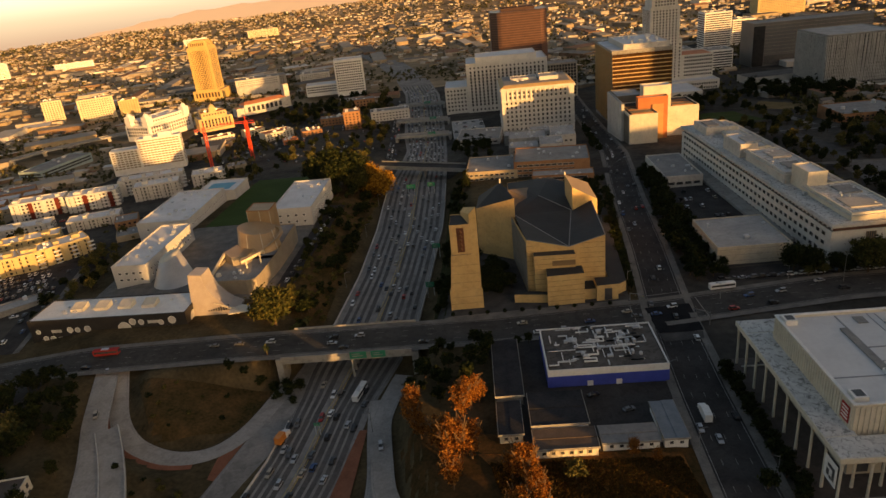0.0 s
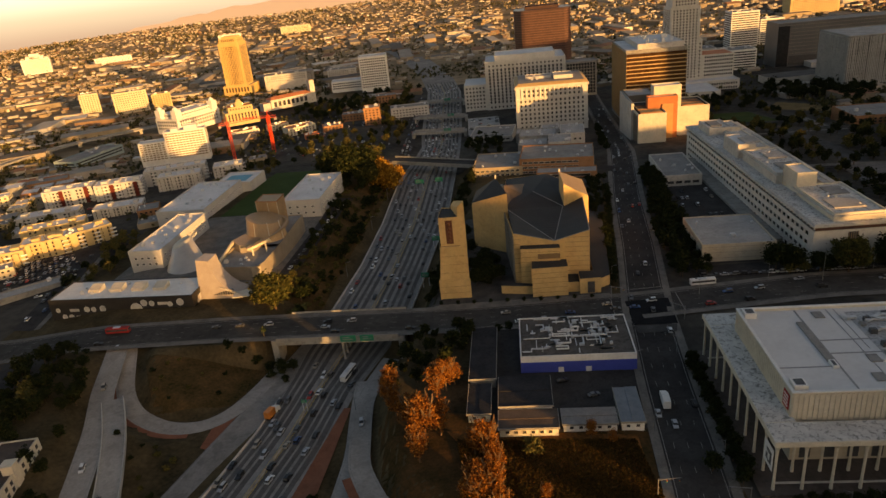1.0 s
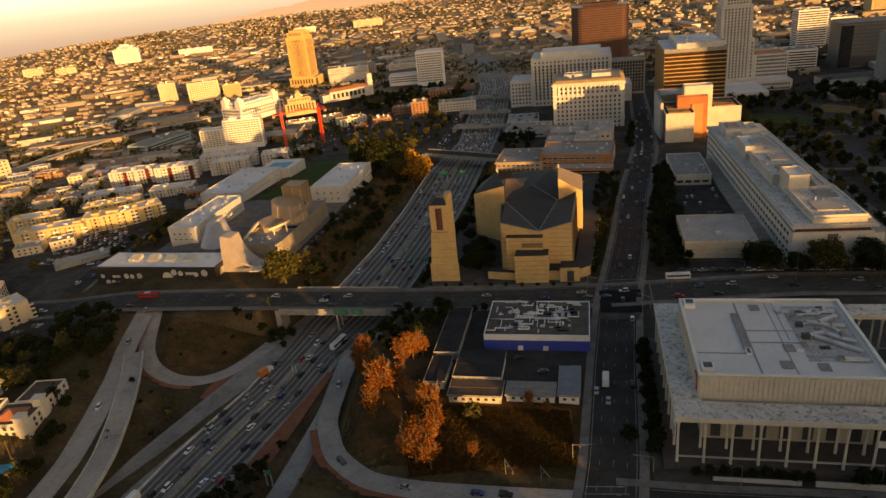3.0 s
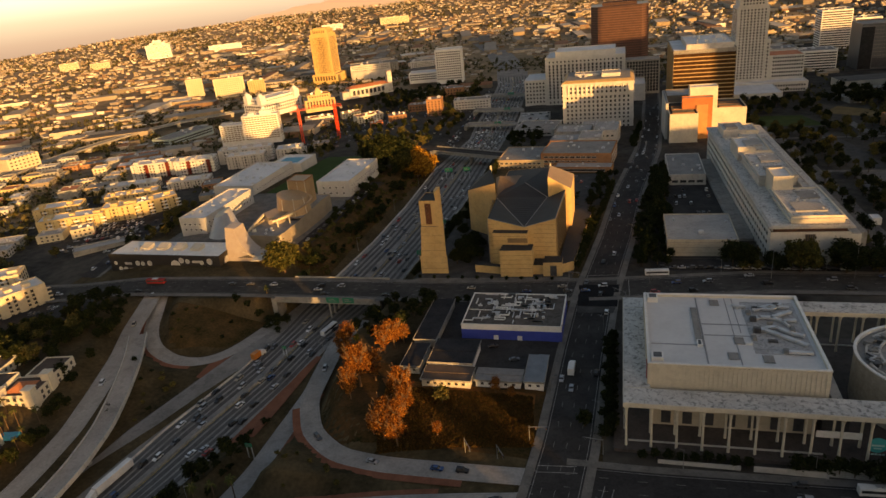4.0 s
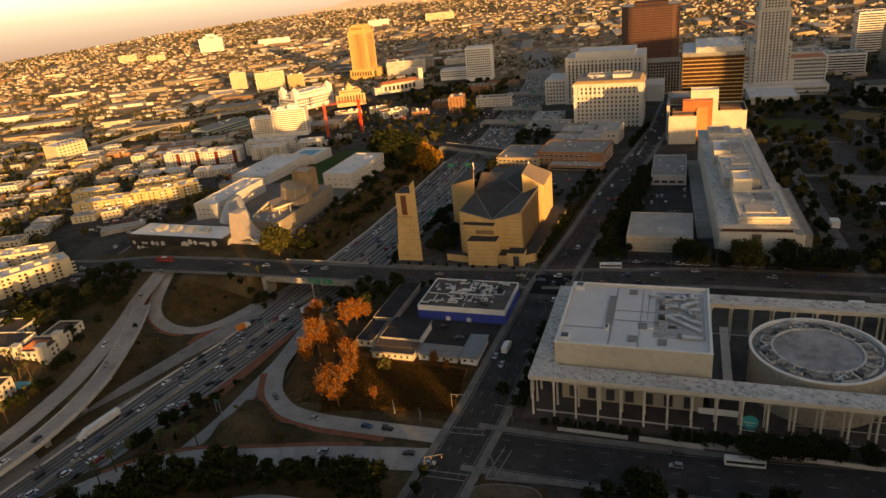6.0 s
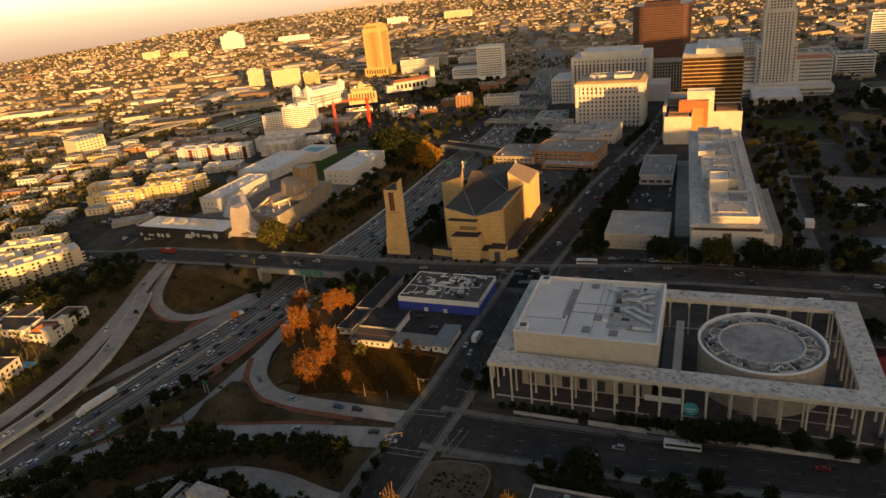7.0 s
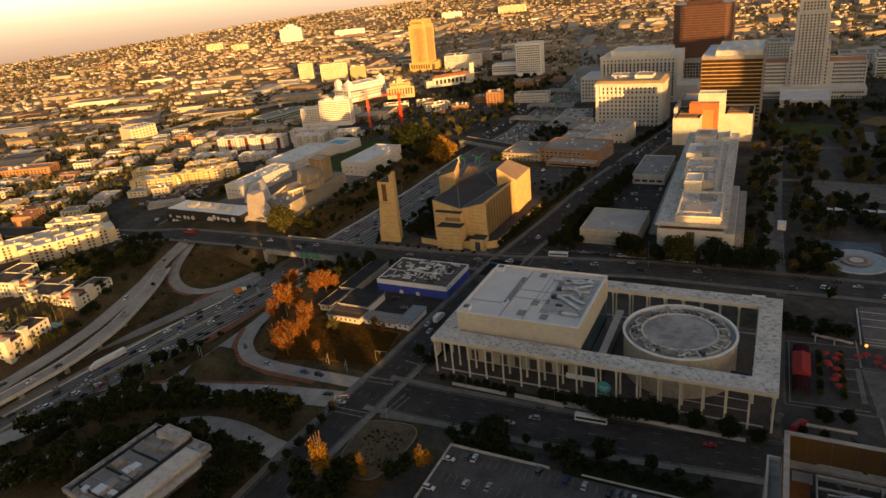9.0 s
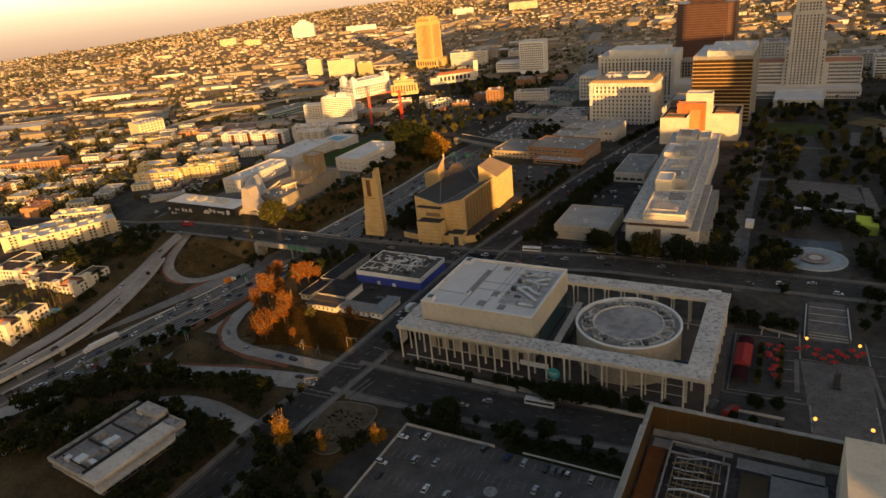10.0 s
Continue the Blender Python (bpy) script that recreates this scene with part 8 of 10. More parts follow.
def sign_panel(x, y, z, w, h, rz=0, posts=True):
    s = thing("road_sign", x, y, z, rz, "green freeway direction sign with white lines", "road sign", "freeway signs")
    bm = bmesh.new()
    box(bm, -w / 2, w / 2, -0.1, 0.05, 0, h)
    panel = part("panel", bm, SIGN, s)
    bm = bmesh.new()
    for k in range(2):
        box(bm, -w * 0.36, w * (0.3 - 0.2 * k), -0.14, -0.11, h * (0.3 + 0.32 * k), h * (0.42 + 0.32 * k))
    part("lettering_bar", bm, PAINT_W, panel)
    if posts:
        for px in (-w * 0.35, w * 0.35):
            bm = bmesh.new()
            bar(bm, (px, 0.15, -6.5), (px, 0.15, h * 0.9), 0.3)
            part("post", bm, METAL_L, s)


sign_panel(-62, 253.2, -1.6, 7.5, 3.2, posts=False)
sign_panel(-53, 253.2, -1.6, 6.5, 3.2, posts=False)
for a in ((-38, 222, -6, 3.6, 2.2), (-34, 330, -6.5, 5, 3), (-33, 385, -6.5, 5, 3), (-58, 510, -6, 7, 3.4), (-42, 512, -6, 6, 3.4), (-74, 215, -8, 2.4, 1.5), (-52, 140, -6, 3, 1.8), (-53, 738.5, -17, 8, 3.6), (-56, 832, -19.5, 8, 3.6), (-70, 956, -22.5, 9, 3.8)):
    sign_panel(*a)


# ---- vehicles ----
CAR_PAINT = {k: mat("car_paint_" + k, c1, c2, 0.3, 1.0, 0.3, 0.2) for k, c1, c2 in (
    ("white", (0.6, 0.6, 0.59), (0.74, 0.74, 0.72)), ("silver", (0.3, 0.31, 0.32), (0.42, 0.43, 0.44)), ("black", (0.012, 0.012, 0.014), (0.03, 0.03, 0.032)),
    ("grey", (0.07, 0.075, 0.08), (0.12, 0.125, 0.13)), ("red", (0.3, 0.02, 0.015), (0.4, 0.035, 0.025)), ("blue", (0.02, 0.05, 0.14), (0.035, 0.08, 0.2)), ("beige", (0.3, 0.26, 0.2), (0.4, 0.35, 0.27)))}


def car_proto(colour, tall):
    t = thing("car", 0, 0, -60, 0, f"{colour} {'sport utility car' if tall else 'saloon car'} on the road", "car", "traffic")
    h, r = (1.85, 0.38) if tall else (1.45, 0.33)
    bm = bmesh.new()
    prof = [(-2.3, 0.35), (2.3, 0.35), (2.35, 0.75), (1.2, 0.98), (-1.75, 1.02), (-2.3, 0.95)]
    a = [bm.verts.new((x, -0.9, z)) for x, z in prof]
    b = [bm.verts.new((x, 0.9, z)) for x, z in prof]
    for k in range(6):
        j = (k + 1) % 6
        bm.faces.new((a[k], a[j], b[j], b[k])[::-1])
    bm.faces.new(a)
    bm.faces.new(b[::-1])
    # roof over the cabin
    prof = [(0.35, h), (-1.3 if not tall else -2.0, h)]
    v = [bm.verts.new((x, y, h)) for x in (0.35, -1.25 if not tall else -2.0) for y in (-0.7, 0.7)]
    bm.faces.new((v[0], v[1], v[3], v[2]))
    part("body", bm, CAR_PAINT[colour], t)
    bm = bmesh.new()
    x0, x1 = (1.15, -1.9) if not tall else (1.15, -2.2)
    lo = [bm.verts.new(p) for p in ((x0, -0.84, 0.97), (x0, 0.84, 0.97), (x1, 0.84, 1.0), (x1, -0.84, 1.0))]
    hi = [bm.verts.new(p) for p in ((0.35, -0.7, h - 0.01), (0.35, 0.7, h - 0.01), (-1.25 if not tall else -2.0, 0.7, h - 0.01), (-1.25 if not tall else -2.0, -0.7, h - 0.01))]
    for k in range(4):
        bm.faces.new((lo[k], lo[(k + 1) % 4], hi[(k + 1) % 4], hi[k]))
    part("window_band", bm, GLASS_D, t)
    for px in (-1.4, 1.4):
        for py in (-0.82, 0.82):
            wheel(t, px, py, r)
    return t


PROTO = []
CARS = []
for colour, weight in (("white", 4), ("silver", 4), ("black", 5), ("grey", 4), ("red", 1), ("blue", 1), ("beige", 1)):
    for tall in (False, True):
        PROTO.append([colour, tall, weight, None])
car_rnd = random.Random(42)


def put_car(x, y, z, heading, pitch=0.0):
    """heading: degrees from +x."""
    k = car_rnd.choices(range(len(PROTO)), [p[2] for p in PROTO])[0]
    CARS.append((k, pose(x, y, z, 0, 0, heading)))


def main_left(y):
    return at_y(FL, y) + np.interp(y, [60, 110, 150, 200, 240, 262, 300, 350], [16, 17, 17, 15.5, 10, 6, 3, 3])


def freeway_traffic():
    for y0, y1, n in ((60, 250, 62), (285, 575, 84), (612, 745, 80), (750, 960, 105), (965, 1150, 80)):
        spots = []
        tries = 0
        while len(spots) < n and tries < 4000:
            tries += 1
            y, lane = car_rnd.uniform(y0, y1), car_rnd.randint(0, 9)
            if all(l != lane or abs(y - yy) > 9 for yy, l in spots):
                if not (lane < 2 and 95 < y < 145):
                    spots.append((y, lane))
        for y, lane in spots:
            l, r_ = main_left(y), at_y(FR, y) - 2.5
            x = float(l + (r_ - l) * (lane + 0.5) / 10)
            l2, r2 = main_left(y + 4), at_y(FR, y + 4) - 2.5
            x2 = float(l2 + (r2 - l2) * (lane + 0.5) / 10)
            ang = math.degrees(math.atan2(4, x2 - x))
            put_car(x, y, float(at_y(FZ, y)) + 0.02, ang + (180 if lane < 5 else 0))


freeway_traffic()


def street_traffic(line, offs, n, seed, lo=0.0, hi=1.0, lift=0.02):
    rnd = random.Random(seed)
    pts = resample(line, 3.0)
    used = []
    for _ in range(n * 6):
        if len(used) >= n:
            break
        k, o = rnd.randint(int(lo * (len(pts) - 2)), int(hi * (len(pts) - 2))), rnd.choice(offs)
        if any(oo == o and abs(kk - k) < 3 for kk, oo in used):
            continue
        used.append((k, o))
        d = pts[k + 1] - pts[k]
        nn = Vector((d.y, -d.x, 0)).normalized()
        p = pts[k] + nn * o
        put_car(p.x, p.y, p.z + lift, math.degrees(math.atan2(d.y, d.x)) + (180 if o < 0 else 0))


street_traffic(ROADS["temple"][0], (-6.8, -2.2, 2.2, 6.8), 46, 1, 0.28, 0.72)
street_traffic(ROADS["grand"][0], (-7, -2.5, 2.5, 7), 44, 2, 0.2, 0.82)
street_traffic(ROADS["hope"][0], (-9.4, -3, 3, 9.4), 12, 3, 0.1, 0.5)
street_traffic(ROADS["left_road"][0], (0,), 5, 4, 0, 0.6)
street_traffic(ROADS["exit_loop"][0], (0,), 5, 5, 0.1, 0.9)
street_traffic(ROADS["on_ramp"][0], (-2.5, 2.5), 4, 6, 0.0, 0.4)
street_traffic(VIA, (0,), 2, 7, 0.2, 0.8)
# parked cars
for k in range(26):
    put_car(122 + car_rnd.randint(0, 28) * 2.9 + 3, car_rnd.choice((60, 74, 88, 100)), 0.27, 90)
for k in range(16):
    put_car(-285 + car_rnd.randint(0, 22) * 3.2, car_rnd.choice((228, 236, 244)), h1(-250, 236) + 1.0, 84)
for k in range(22):
    x_, y_ = -330 + car_rnd.uniform(0, 70), 330 + car_rnd.uniform(0, 36)
    put_car(x_, y_, h1(x_, y_) + 0.05, 25)
for k in range(14):
    put_car(-115 + 0.07 * k * 7, 338 + k * 8.5, h1(-114, 338 + k * 8.5) + 0.2, 88)
for k in range(18):
    put_car(116 + car_rnd.randint(0, 10) * 3.1, car_rnd.choice((372, 384, 402, 416, 430)), h1(130, 400) + 0.15, 90)
for k in range(20):
    put_car(112 + k * 4.6 + car_rnd.uniform(-0.5, 0.5), 299.5, h1(112 + k * 4.6, 299) + 0.15, car_rnd.choice((0, 180)))
for px, py, rz in ((122.4, 97, 0), (128.6, 100.4, 90), (131.6, 100.6, 90), (134, 86.6, 90), (122, 80.6, 0), (157, 102, 80), (167.6, 100.2, 85)):
    put_car(px, py, 0.27, rz)
for px, py in ((45, 202), (34, 212)):
    put_car(px, py, 0.2, 20)
for k in range(12):
    put_car(10 + k * 5, 470 - (k % 3) * 14, h1(10 + k * 5, 462) + 0.15, 80)


for r_ in range(5):
    for k in range(12):
        if car_rnd.random() < 0.72:
            x_, y_ = -336 + k * 3.6 + r_ * 5.4, 388 + k * 1.2 - r_ * 7.6
            put_car(x_, y_, h1(x_, y_) + 0.18, 108)
for k in range(9):
    x_, y_ = -258 - k * 3.1, 300 + k * 12 + car_rnd.uniform(-2, 2)
    put_car(x_ + car_rnd.choice((-3.2, 3.2)), y_, h1(x_, y_) + 0.22, 104)
for k in range(150):
    x_, y_ = car_rnd.uniform(-300, -110), car_rnd.uniform(650, 980)
    y_ = round(y_ / 11) * 11 + (x_ + 200) * 0.12
    put_car(x_, y_, h1(x_, y_) + 0.15, 97)
for k in range(90):
    x_, y_ = car_rnd.uniform(-470, -330), car_rnd.uniform(330, 540)
    y_ = round(y_ / 30) * 30 + (x_ + 400) * 0.44
    put_car(x_, y_, h1(x_, y_) + 0.1, 24)


patch("road_frontage", [(-95, 640), (-84, 640), (-112, 1046), (-124, 1046)], 0.3, ASPHALT, "asphalt frontage street beside the freeway", step=6.0)
for k in range(60):
    f0 = car_rnd.random()
    x_, y_ = -89.5 - 28.5 * f0 + car_rnd.choice((-3.5, 0, 3.5)), 645 + 395 * f0
    put_car(x_, y_, h1(x_, y_) + 0.32, car_rnd.choice((94, 274)))
garage = building("parking_structure", "pale concrete parking structure with cars on its open roof deck", -11, 738, 3, 36, 100, 8.5, CONC, ROOF_H, [("F", 5, 0.05, 0.95, 2, 0.5, 7.5, 5.4, 1.6), ("L", 14, 0.03, 0.97, 2, 0.5, 7.5, 5.2, 1.6)], True, 2, 301, category="garage")
for k in range(34):
    put_car(-11 + car_rnd.choice((-14, -5, 5, 14)), 693 + car_rnd.randint(0, 29) * 3.0, garage.matrix_basis.translation.z + 7.75, 0)


def long_vehicle(name, label, x, y, z, heading, length, paint, cab=True, glass=False):
    t = thing(name, x, y, z, heading, label, "truck" if cab else "bus")
    bm = bmesh.new()
    box(bm, -length / 2, length / 2 - (3.2 if cab else 0), -1.28, 1.28, 0.9 if cab else 0.45, 3.9 if cab else 3.1)
    part("trailer" if cab else "body", bm, paint, t)
    if cab:
        bm = bmesh.new()
        prism(bm, [(length / 2 - 2.9, -1.2), (length / 2 + 0.4, -1.2), (length / 2 + 0.4, 1.2), (length / 2 - 2.9, 1.2)], 0.5, [3.4, 2.2, 2.2, 3.4])
        part("cab", bm, WHITE, t)
    else:
        bm = bmesh.new()
        for sy in (-1.3, 1.3):
            box(bm, -length / 2 + 0.5, length / 2 - 0.4, sy - 0.02, sy + 0.02, 1.5, 2.5)
        box(bm, length / 2 - 0.02, length / 2 + 0.02, -1.1, 1.1, 1.3, 2.7)
        part("window_band", bm, GLASS_D, t)
        bm = bmesh.new()
        box(bm, -2, 1.5, -0.8, 0.8, 3.1, 3.4, skip="d")
        part("roof_unit", bm, METAL_L, t)
    for px in (-length / 2 + 1.6, -length / 2 + 2.8, length / 2 - 1.2):
        for py in (-1.15, 1.15):
            wheel(t, px, py, 0.5)


long_vehicle("semi_truck", "white articulated truck with a long trailer on the freeway", -102.5, 120, -12.45, 261, 21, WHITE)
long_vehicle("city_bus", "white city bus at the kerb", 167, 138.2, -0.95, 3, 13, WHITE, False)
long_vehicle("city_bus", "white coach on the freeway", -61, 241, -12.45, 77, 12, WHITE, False)
long_vehicle("city_bus", "red city bus on the street", -186, 270, -0.6, 3, 12, REDCLOTH, False)
long_vehicle("city_bus", "white coach parked at the kerb", 108, 289.5, 0.8, 5, 12, WHITE, False)
long_vehicle("box_truck", "white box truck on the street", 70, 196, 0.02, 88, 9, WHITE)
long_vehicle("box_truck", "orange road works truck at the freeway edge", -88, 213, -12.45, 75, 8, mat("orange_paint", (0.5, 0.16, 0.02), (0.62, 0.22, 0.04), 0.3, 1.0, 0.5))


# ---- trees ----
def crown_mesh(seed, rx, rz, zc, clumps, leaves, size, material, flat=0.6):
    rnd = random.Random(seed)
    bm = bmesh.new()
    for _ in range(clumps):
        while True:
            d = Vector((rnd.uniform(-1, 1), rnd.uniform(-1, 1), rnd.uniform(-1, 1)))
            if 0.25 < d.length < 1:
                break
        d *= (0.75 + 0.45 * noise.noise(d * 1.7 + Vector((seed, 0, 0))))
        c = Vector((d.x * rx, d.y * rx, zc + d.z * rz))
        for _ in range(leaves):
            p = c + Vector((rnd.gauss(0, 0.14 * rx), rnd.gauss(0, 0.14 * rx), rnd.gauss(0, 0.1 * rx)))
            u = Vector((rnd.gauss(0, 1), rnd.gauss(0, 1), rnd.gauss(0, 0.6))).normalized()
            v = u.cross(Vector((rnd.gauss(0, 1), rnd.gauss(0, 1), rnd.gauss(0, 1)))).normalized()
            s = size * rnd.uniform(0.6, 1.25)
            bm.faces.new([bm.verts.new(p + u * s * a + v * s * b * flat) for a, b in ((-1, -0.4), (0.1, -1), (1, 0.3), (-0.1, 1))])
    return to_mesh("crown", bm, material)


def limbed_trunk(seed, h, r, limbs, spread, material):
    """A pale trunk with forked limbs and fine twigs."""
    rnd = random.Random(seed)
    bm = bmesh.new()
    tube(bm, 0, 0, -0.6, h * 0.45, r, r * 0.7, 8, cap=False)
    for k in range(limbs):
        a = k * math.tau / limbs + rnd.uniform(-0.4, 0.4)
        m_ = Vector((math.cos(a) * spread * 0.4, math.sin(a) * spread * 0.4, h * rnd.uniform(0.6, 0.75)))
        bar(bm, (0, 0, h * rnd.uniform(0.35, 0.45)), m_, r * 0.8)
        for _ in range(3):
            b_ = a + rnd.uniform(-0.7, 0.7)
            e = Vector((math.cos(b_) * spread * rnd.uniform(0.7, 1.25), math.sin(b_) * spread * rnd.uniform(0.7, 1.25), h * rnd.uniform(0.85, 1.3)))
            bar(bm, m_, e, r * 0.42)
            for _ in range(2):
                t_ = m_.lerp(e, rnd.uniform(0.4, 0.8))
                bar(bm, t_, t_ + Vector((rnd.uniform(-1, 1), rnd.uniform(-1, 1), rnd.uniform(0.3, 1.2))) * spread * 0.4, r * 0.24)
    return to_mesh("trunk", bm, material)


def trunk_mesh(seed, h, r, limbs, spread):
    rnd = random.Random(seed)
    bm = bmesh.new()
    tube(bm, 0, 0, -0.6, h * 0.55, r, r * 0.65, 8, cap=False)
    for k in range(limbs):
        a = k * math.tau / limbs + rnd.uniform(-0.4, 0.4)
        e = Vector((math.cos(a) * spread * rnd.uniform(0.5, 1), math.sin(a) * spread * rnd.uniform(0.5, 1), h * rnd.uniform(0.75, 1.05)))
        m_ = Vector((e.x * 0.35, e.y * 0.35, h * 0.62))
        bar(bm, (0, 0, h * 0.48), m_, r * 0.9)
        bar(bm, m_, e, r * 0.5)
    return to_mesh("trunk", bm, BARK)


TREE = {}


def tree_kind(key, name, label, h, rx, rz, clumps, leaves, size, material, variants=3, limbs=5):
    TREE[key] = (name, label, [(trunk_mesh(s * 7 + len(key), h * 0.72, h * 0.03, limbs, rx * 0.6), crown_mesh(s * 13 + len(key), rx, rz, h - rz * 0.85, clumps, leaves, size, material)) for s in range(variants)])


tree_kind("green", "tree", "dark green leafy tree", 9, 4.0, 3.6, 46, 15, 0.62, LEAF_G, 4)
tree_kind("olive", "tree", "olive-green tree catching low sun", 9, 4.2, 3.6, 46, 15, 0.62, LEAF_O, 3)
PALE_BARK = mat("pale_bark", (0.1, 0.06, 0.03), (0.2, 0.13, 0.075), 0.8, 4.0, 0.95)
TREE["autumn"] = ("tree", "orange autumn tree with thin foliage", [(limbed_trunk(s_ * 7 + 6, 9.4, 0.34, 8, 3.0, PALE_BARK), crown_mesh(s_ * 13 + 6, 3.7, 5.6, 7.6, 104, 26, 0.29, LEAF_A)) for s_ in range(5)])
TREE["golden"] = ("tree", "tall upright tree with golden yellow leaves", [(limbed_trunk(s_ * 5 + 3, 12.5, 0.3, 9, 1.6, PALE_BARK), crown_mesh(s_ * 11 + 2, 3.7, 6.4, 8.0, 120, 30, 0.34, LEAF_Y)) for s_ in range(2)])
tree_kind("shrub", "shrub", "low dark green shrub", 3.2, 2.3, 1.6, 22, 12, 0.5, LEAF_G, 3, 3)
tree_kind("dry", "shrub", "dry brown-olive shrub on the bank", 3.0, 2.2, 1.5, 20, 12, 0.48, LEAF_O, 3, 3)
tree_kind("big", "tree", "broad dense fig tree", 17, 9.5, 6.8, 190, 26, 0.8, LEAF_G, 2, 7)
tree_kind("bigo", "tree", "broad dense yellow-green fig tree", 17, 8.8, 7.6, 290, 34, 0.72, LEAF_M, 2, 7)
tree_kind("biga", "tree", "broad tree with golden orange foliage", 16, 9.0, 6.8, 190, 26, 0.7, LEAF_Y, 1, 7)


def palm_mesh(seed):
    rnd = random.Random(seed)
    bm = bmesh.new()
    for k in range(26):
        a, e = rnd.uniform(0, math.tau), rnd.uniform(-0.9, 0.9)
        d = Vector((math.cos(a) * math.cos(e), math.sin(a) * math.cos(e), math.sin(e)))
        side = Vector((-math.sin(a), math.cos(a), 0)) * 0.32
        p0, p1, p2 = Vector((0, 0, 11)), Vector((0, 0, 11)) + d * 1.4, Vector((0, 0, 11)) + d * 2.6 - Vector((0, 0, 0.9))
        for q0, q1, w0, w1 in ((p0, p1, 0.3, 1.0), (p1, p2, 1.0, 0.15)):
            bm.faces.new([bm.verts.new(v) for v in (q0 - side * w0, q0 + side * w0, q1 + side * w1, q1 - side * w1)])
    return to_mesh("crown", bm, LEAF_P)


def palm_trunk():
    bm = bmesh.new()
    tube(bm, 0, 0, -0.6, 3, 0.36, 0.26, 8, cap=False)
    tube(bm, 0, 0, 3, 11, 0.26, 0.2, 8)
    return to_mesh("trunk", bm, BARK)


pt_ = palm_trunk()
TREE["palm"] = ("palm_tree", "tall fan palm with a shaggy crown", [(pt_, palm_mesh(1)), (pt_, palm_mesh(2))])
tree_rnd = random.Random(77)
TREES = []


def put_tree(key, x, y, scale=1.0, group=""):
    tr, cr = tree_rnd.choice(TREE[key][2])
    m = Matrix.LocRotScale((x, y, h1(x, y)), Euler((0, 0, tree_rnd.uniform(0, 6.28))), (scale * tree_rnd.uniform(0.9, 1.1), scale * tree_rnd.uniform(0.9, 1.1), scale * tree_rnd.uniform(0.85, 1.12)))
    TREES.append((key, tr, cr, m, group))


PARK_CLEAR = ((226, 238, 262, 480), (250, 294, 428, 464), (258, 273, 466, 668), (246, 290, 334, 356), (224, 282, 664, 742), (262, 290, 226, 345), (300, 380, 680, 780), (296, 312, 396, 470), (296, 312, 600, 700))


def scatter(keys, quad, n, lo=0.7, hi=1.15, gap=3.0, seed=0):
    rnd = random.Random(seed)
    a, b, c, d = [Vector((*p, 0)) for p in quad]
    done = []
    for _ in range(n * 12):
        if len(done) >= n:
            break
        u, v = rnd.random(), rnd.random()
        p = a.lerp(b, u).lerp(d.lerp(c, u), v)
        if any((p - q).length < gap for q in done):
            continue
        bad = False
        for key, (line, half) in ROADS.items():
            dd, _z = seg_near(np.array([p.x]), np.array([p.y]), line)
            if dd[0] < half + 3.0:
                bad = True
                break
        if at_y(FL, p.y) - 2.5 < p.x < at_y(FR, p.y) + 2.5:
            bad = True
        if any(x0 < p.x < x1 and y0 < p.y < y1 for x0, x1, y0, y1 in PARK_CLEAR):
            bad = True
        if bad or math.hypot(p.x - 16, p.y - 44) < 25:
            continue
        done.append(p)
        put_tree(rnd.choice(keys), p.x, p.y, rnd.uniform(lo, hi))


for x, y, sc in ((171, 142, 0.66), (176, 144, 0.5), (182, 144, 0.6), (189, 145, 0.62), (196, 146, 0.5), (206, 146, 0.46), (218, 145, 0.5), (228, 145, 0.4), (250, 163, 0.36), (258, 165, 0.34)):
    put_tree("big", x, y, sc)
for x, y, sc in ((176, 119, 0.42), (132, 120, 0.4)):
    put_tree("big", x, y, sc)
for x, y, sc in ((-1, 314, 0.62), (5, 326, 0.5), (1, 335, 0.45), (-6, 322, 0.4)):
    put_tree("big", x, y, sc)
# pale stone borders and inlay lines of the plaza
BORDERS = (((235.5, 222.5), (236.7, 171.8), 0.9), ((237.6, 222.6), (238.6, 173.6), 0.35), ((236.7, 171.8), (268, 173.3), 0.9), ((238.6, 174.4), (266.6, 176), 0.35), ((268.6, 173), (269.6, 181), 0.9), ((235.5, 222.5), (258, 224.2), 0.4),
         ((269.8, 173), (270.8, 156), 0.5), ((264.7, 231), (265.4, 208), 0.6), ((264, 207), (264.9, 181), 1.9), ((258, 224.2), (264.4, 224.6), 0.35), ((258.4, 213.4), (264.4, 213.8), 0.35), ((258.8, 205), (263, 205.4), 0.35), ((259.1, 197.4), (263, 197.8), 0.35),
         ((259.5, 188), (263.4, 188.4), 0.35))
CENTRE_LINES = (((265.6, 208), (292.3, 209.6), 0.7), ((292.6, 209.4), (296, 180), 1.6), ((291.5, 230), (292.6, 210.6), 0.6), ((293.2, 180), (294.4, 156), 0.6), ((300, 226), (302, 158), 0.4), ((308, 226), (310, 158), 0.4),
         ((293.6, 220), (322, 221), 0.35), ((294.5, 204), (322, 205), 0.35), ((297, 190), (322, 191), 0.35), ((228.6, 176), (228.2, 150), 0.3))
for (ax, ay), (bx, by), wd in BORDERS + CENTRE_LINES:
    bm = bmesh.new()
    bar(bm, (ax, ay, h1(ax, ay) + 0.42), (bx, by, h1(bx, by) + 0.42), wd, 0.05)
    solid("pavement_inlay", bm, SIDEWALK if wd > 0.6 else CONC_D, "pale stone inlay line across the plaza", "paving", "plaza inlay lines", kind="structure")
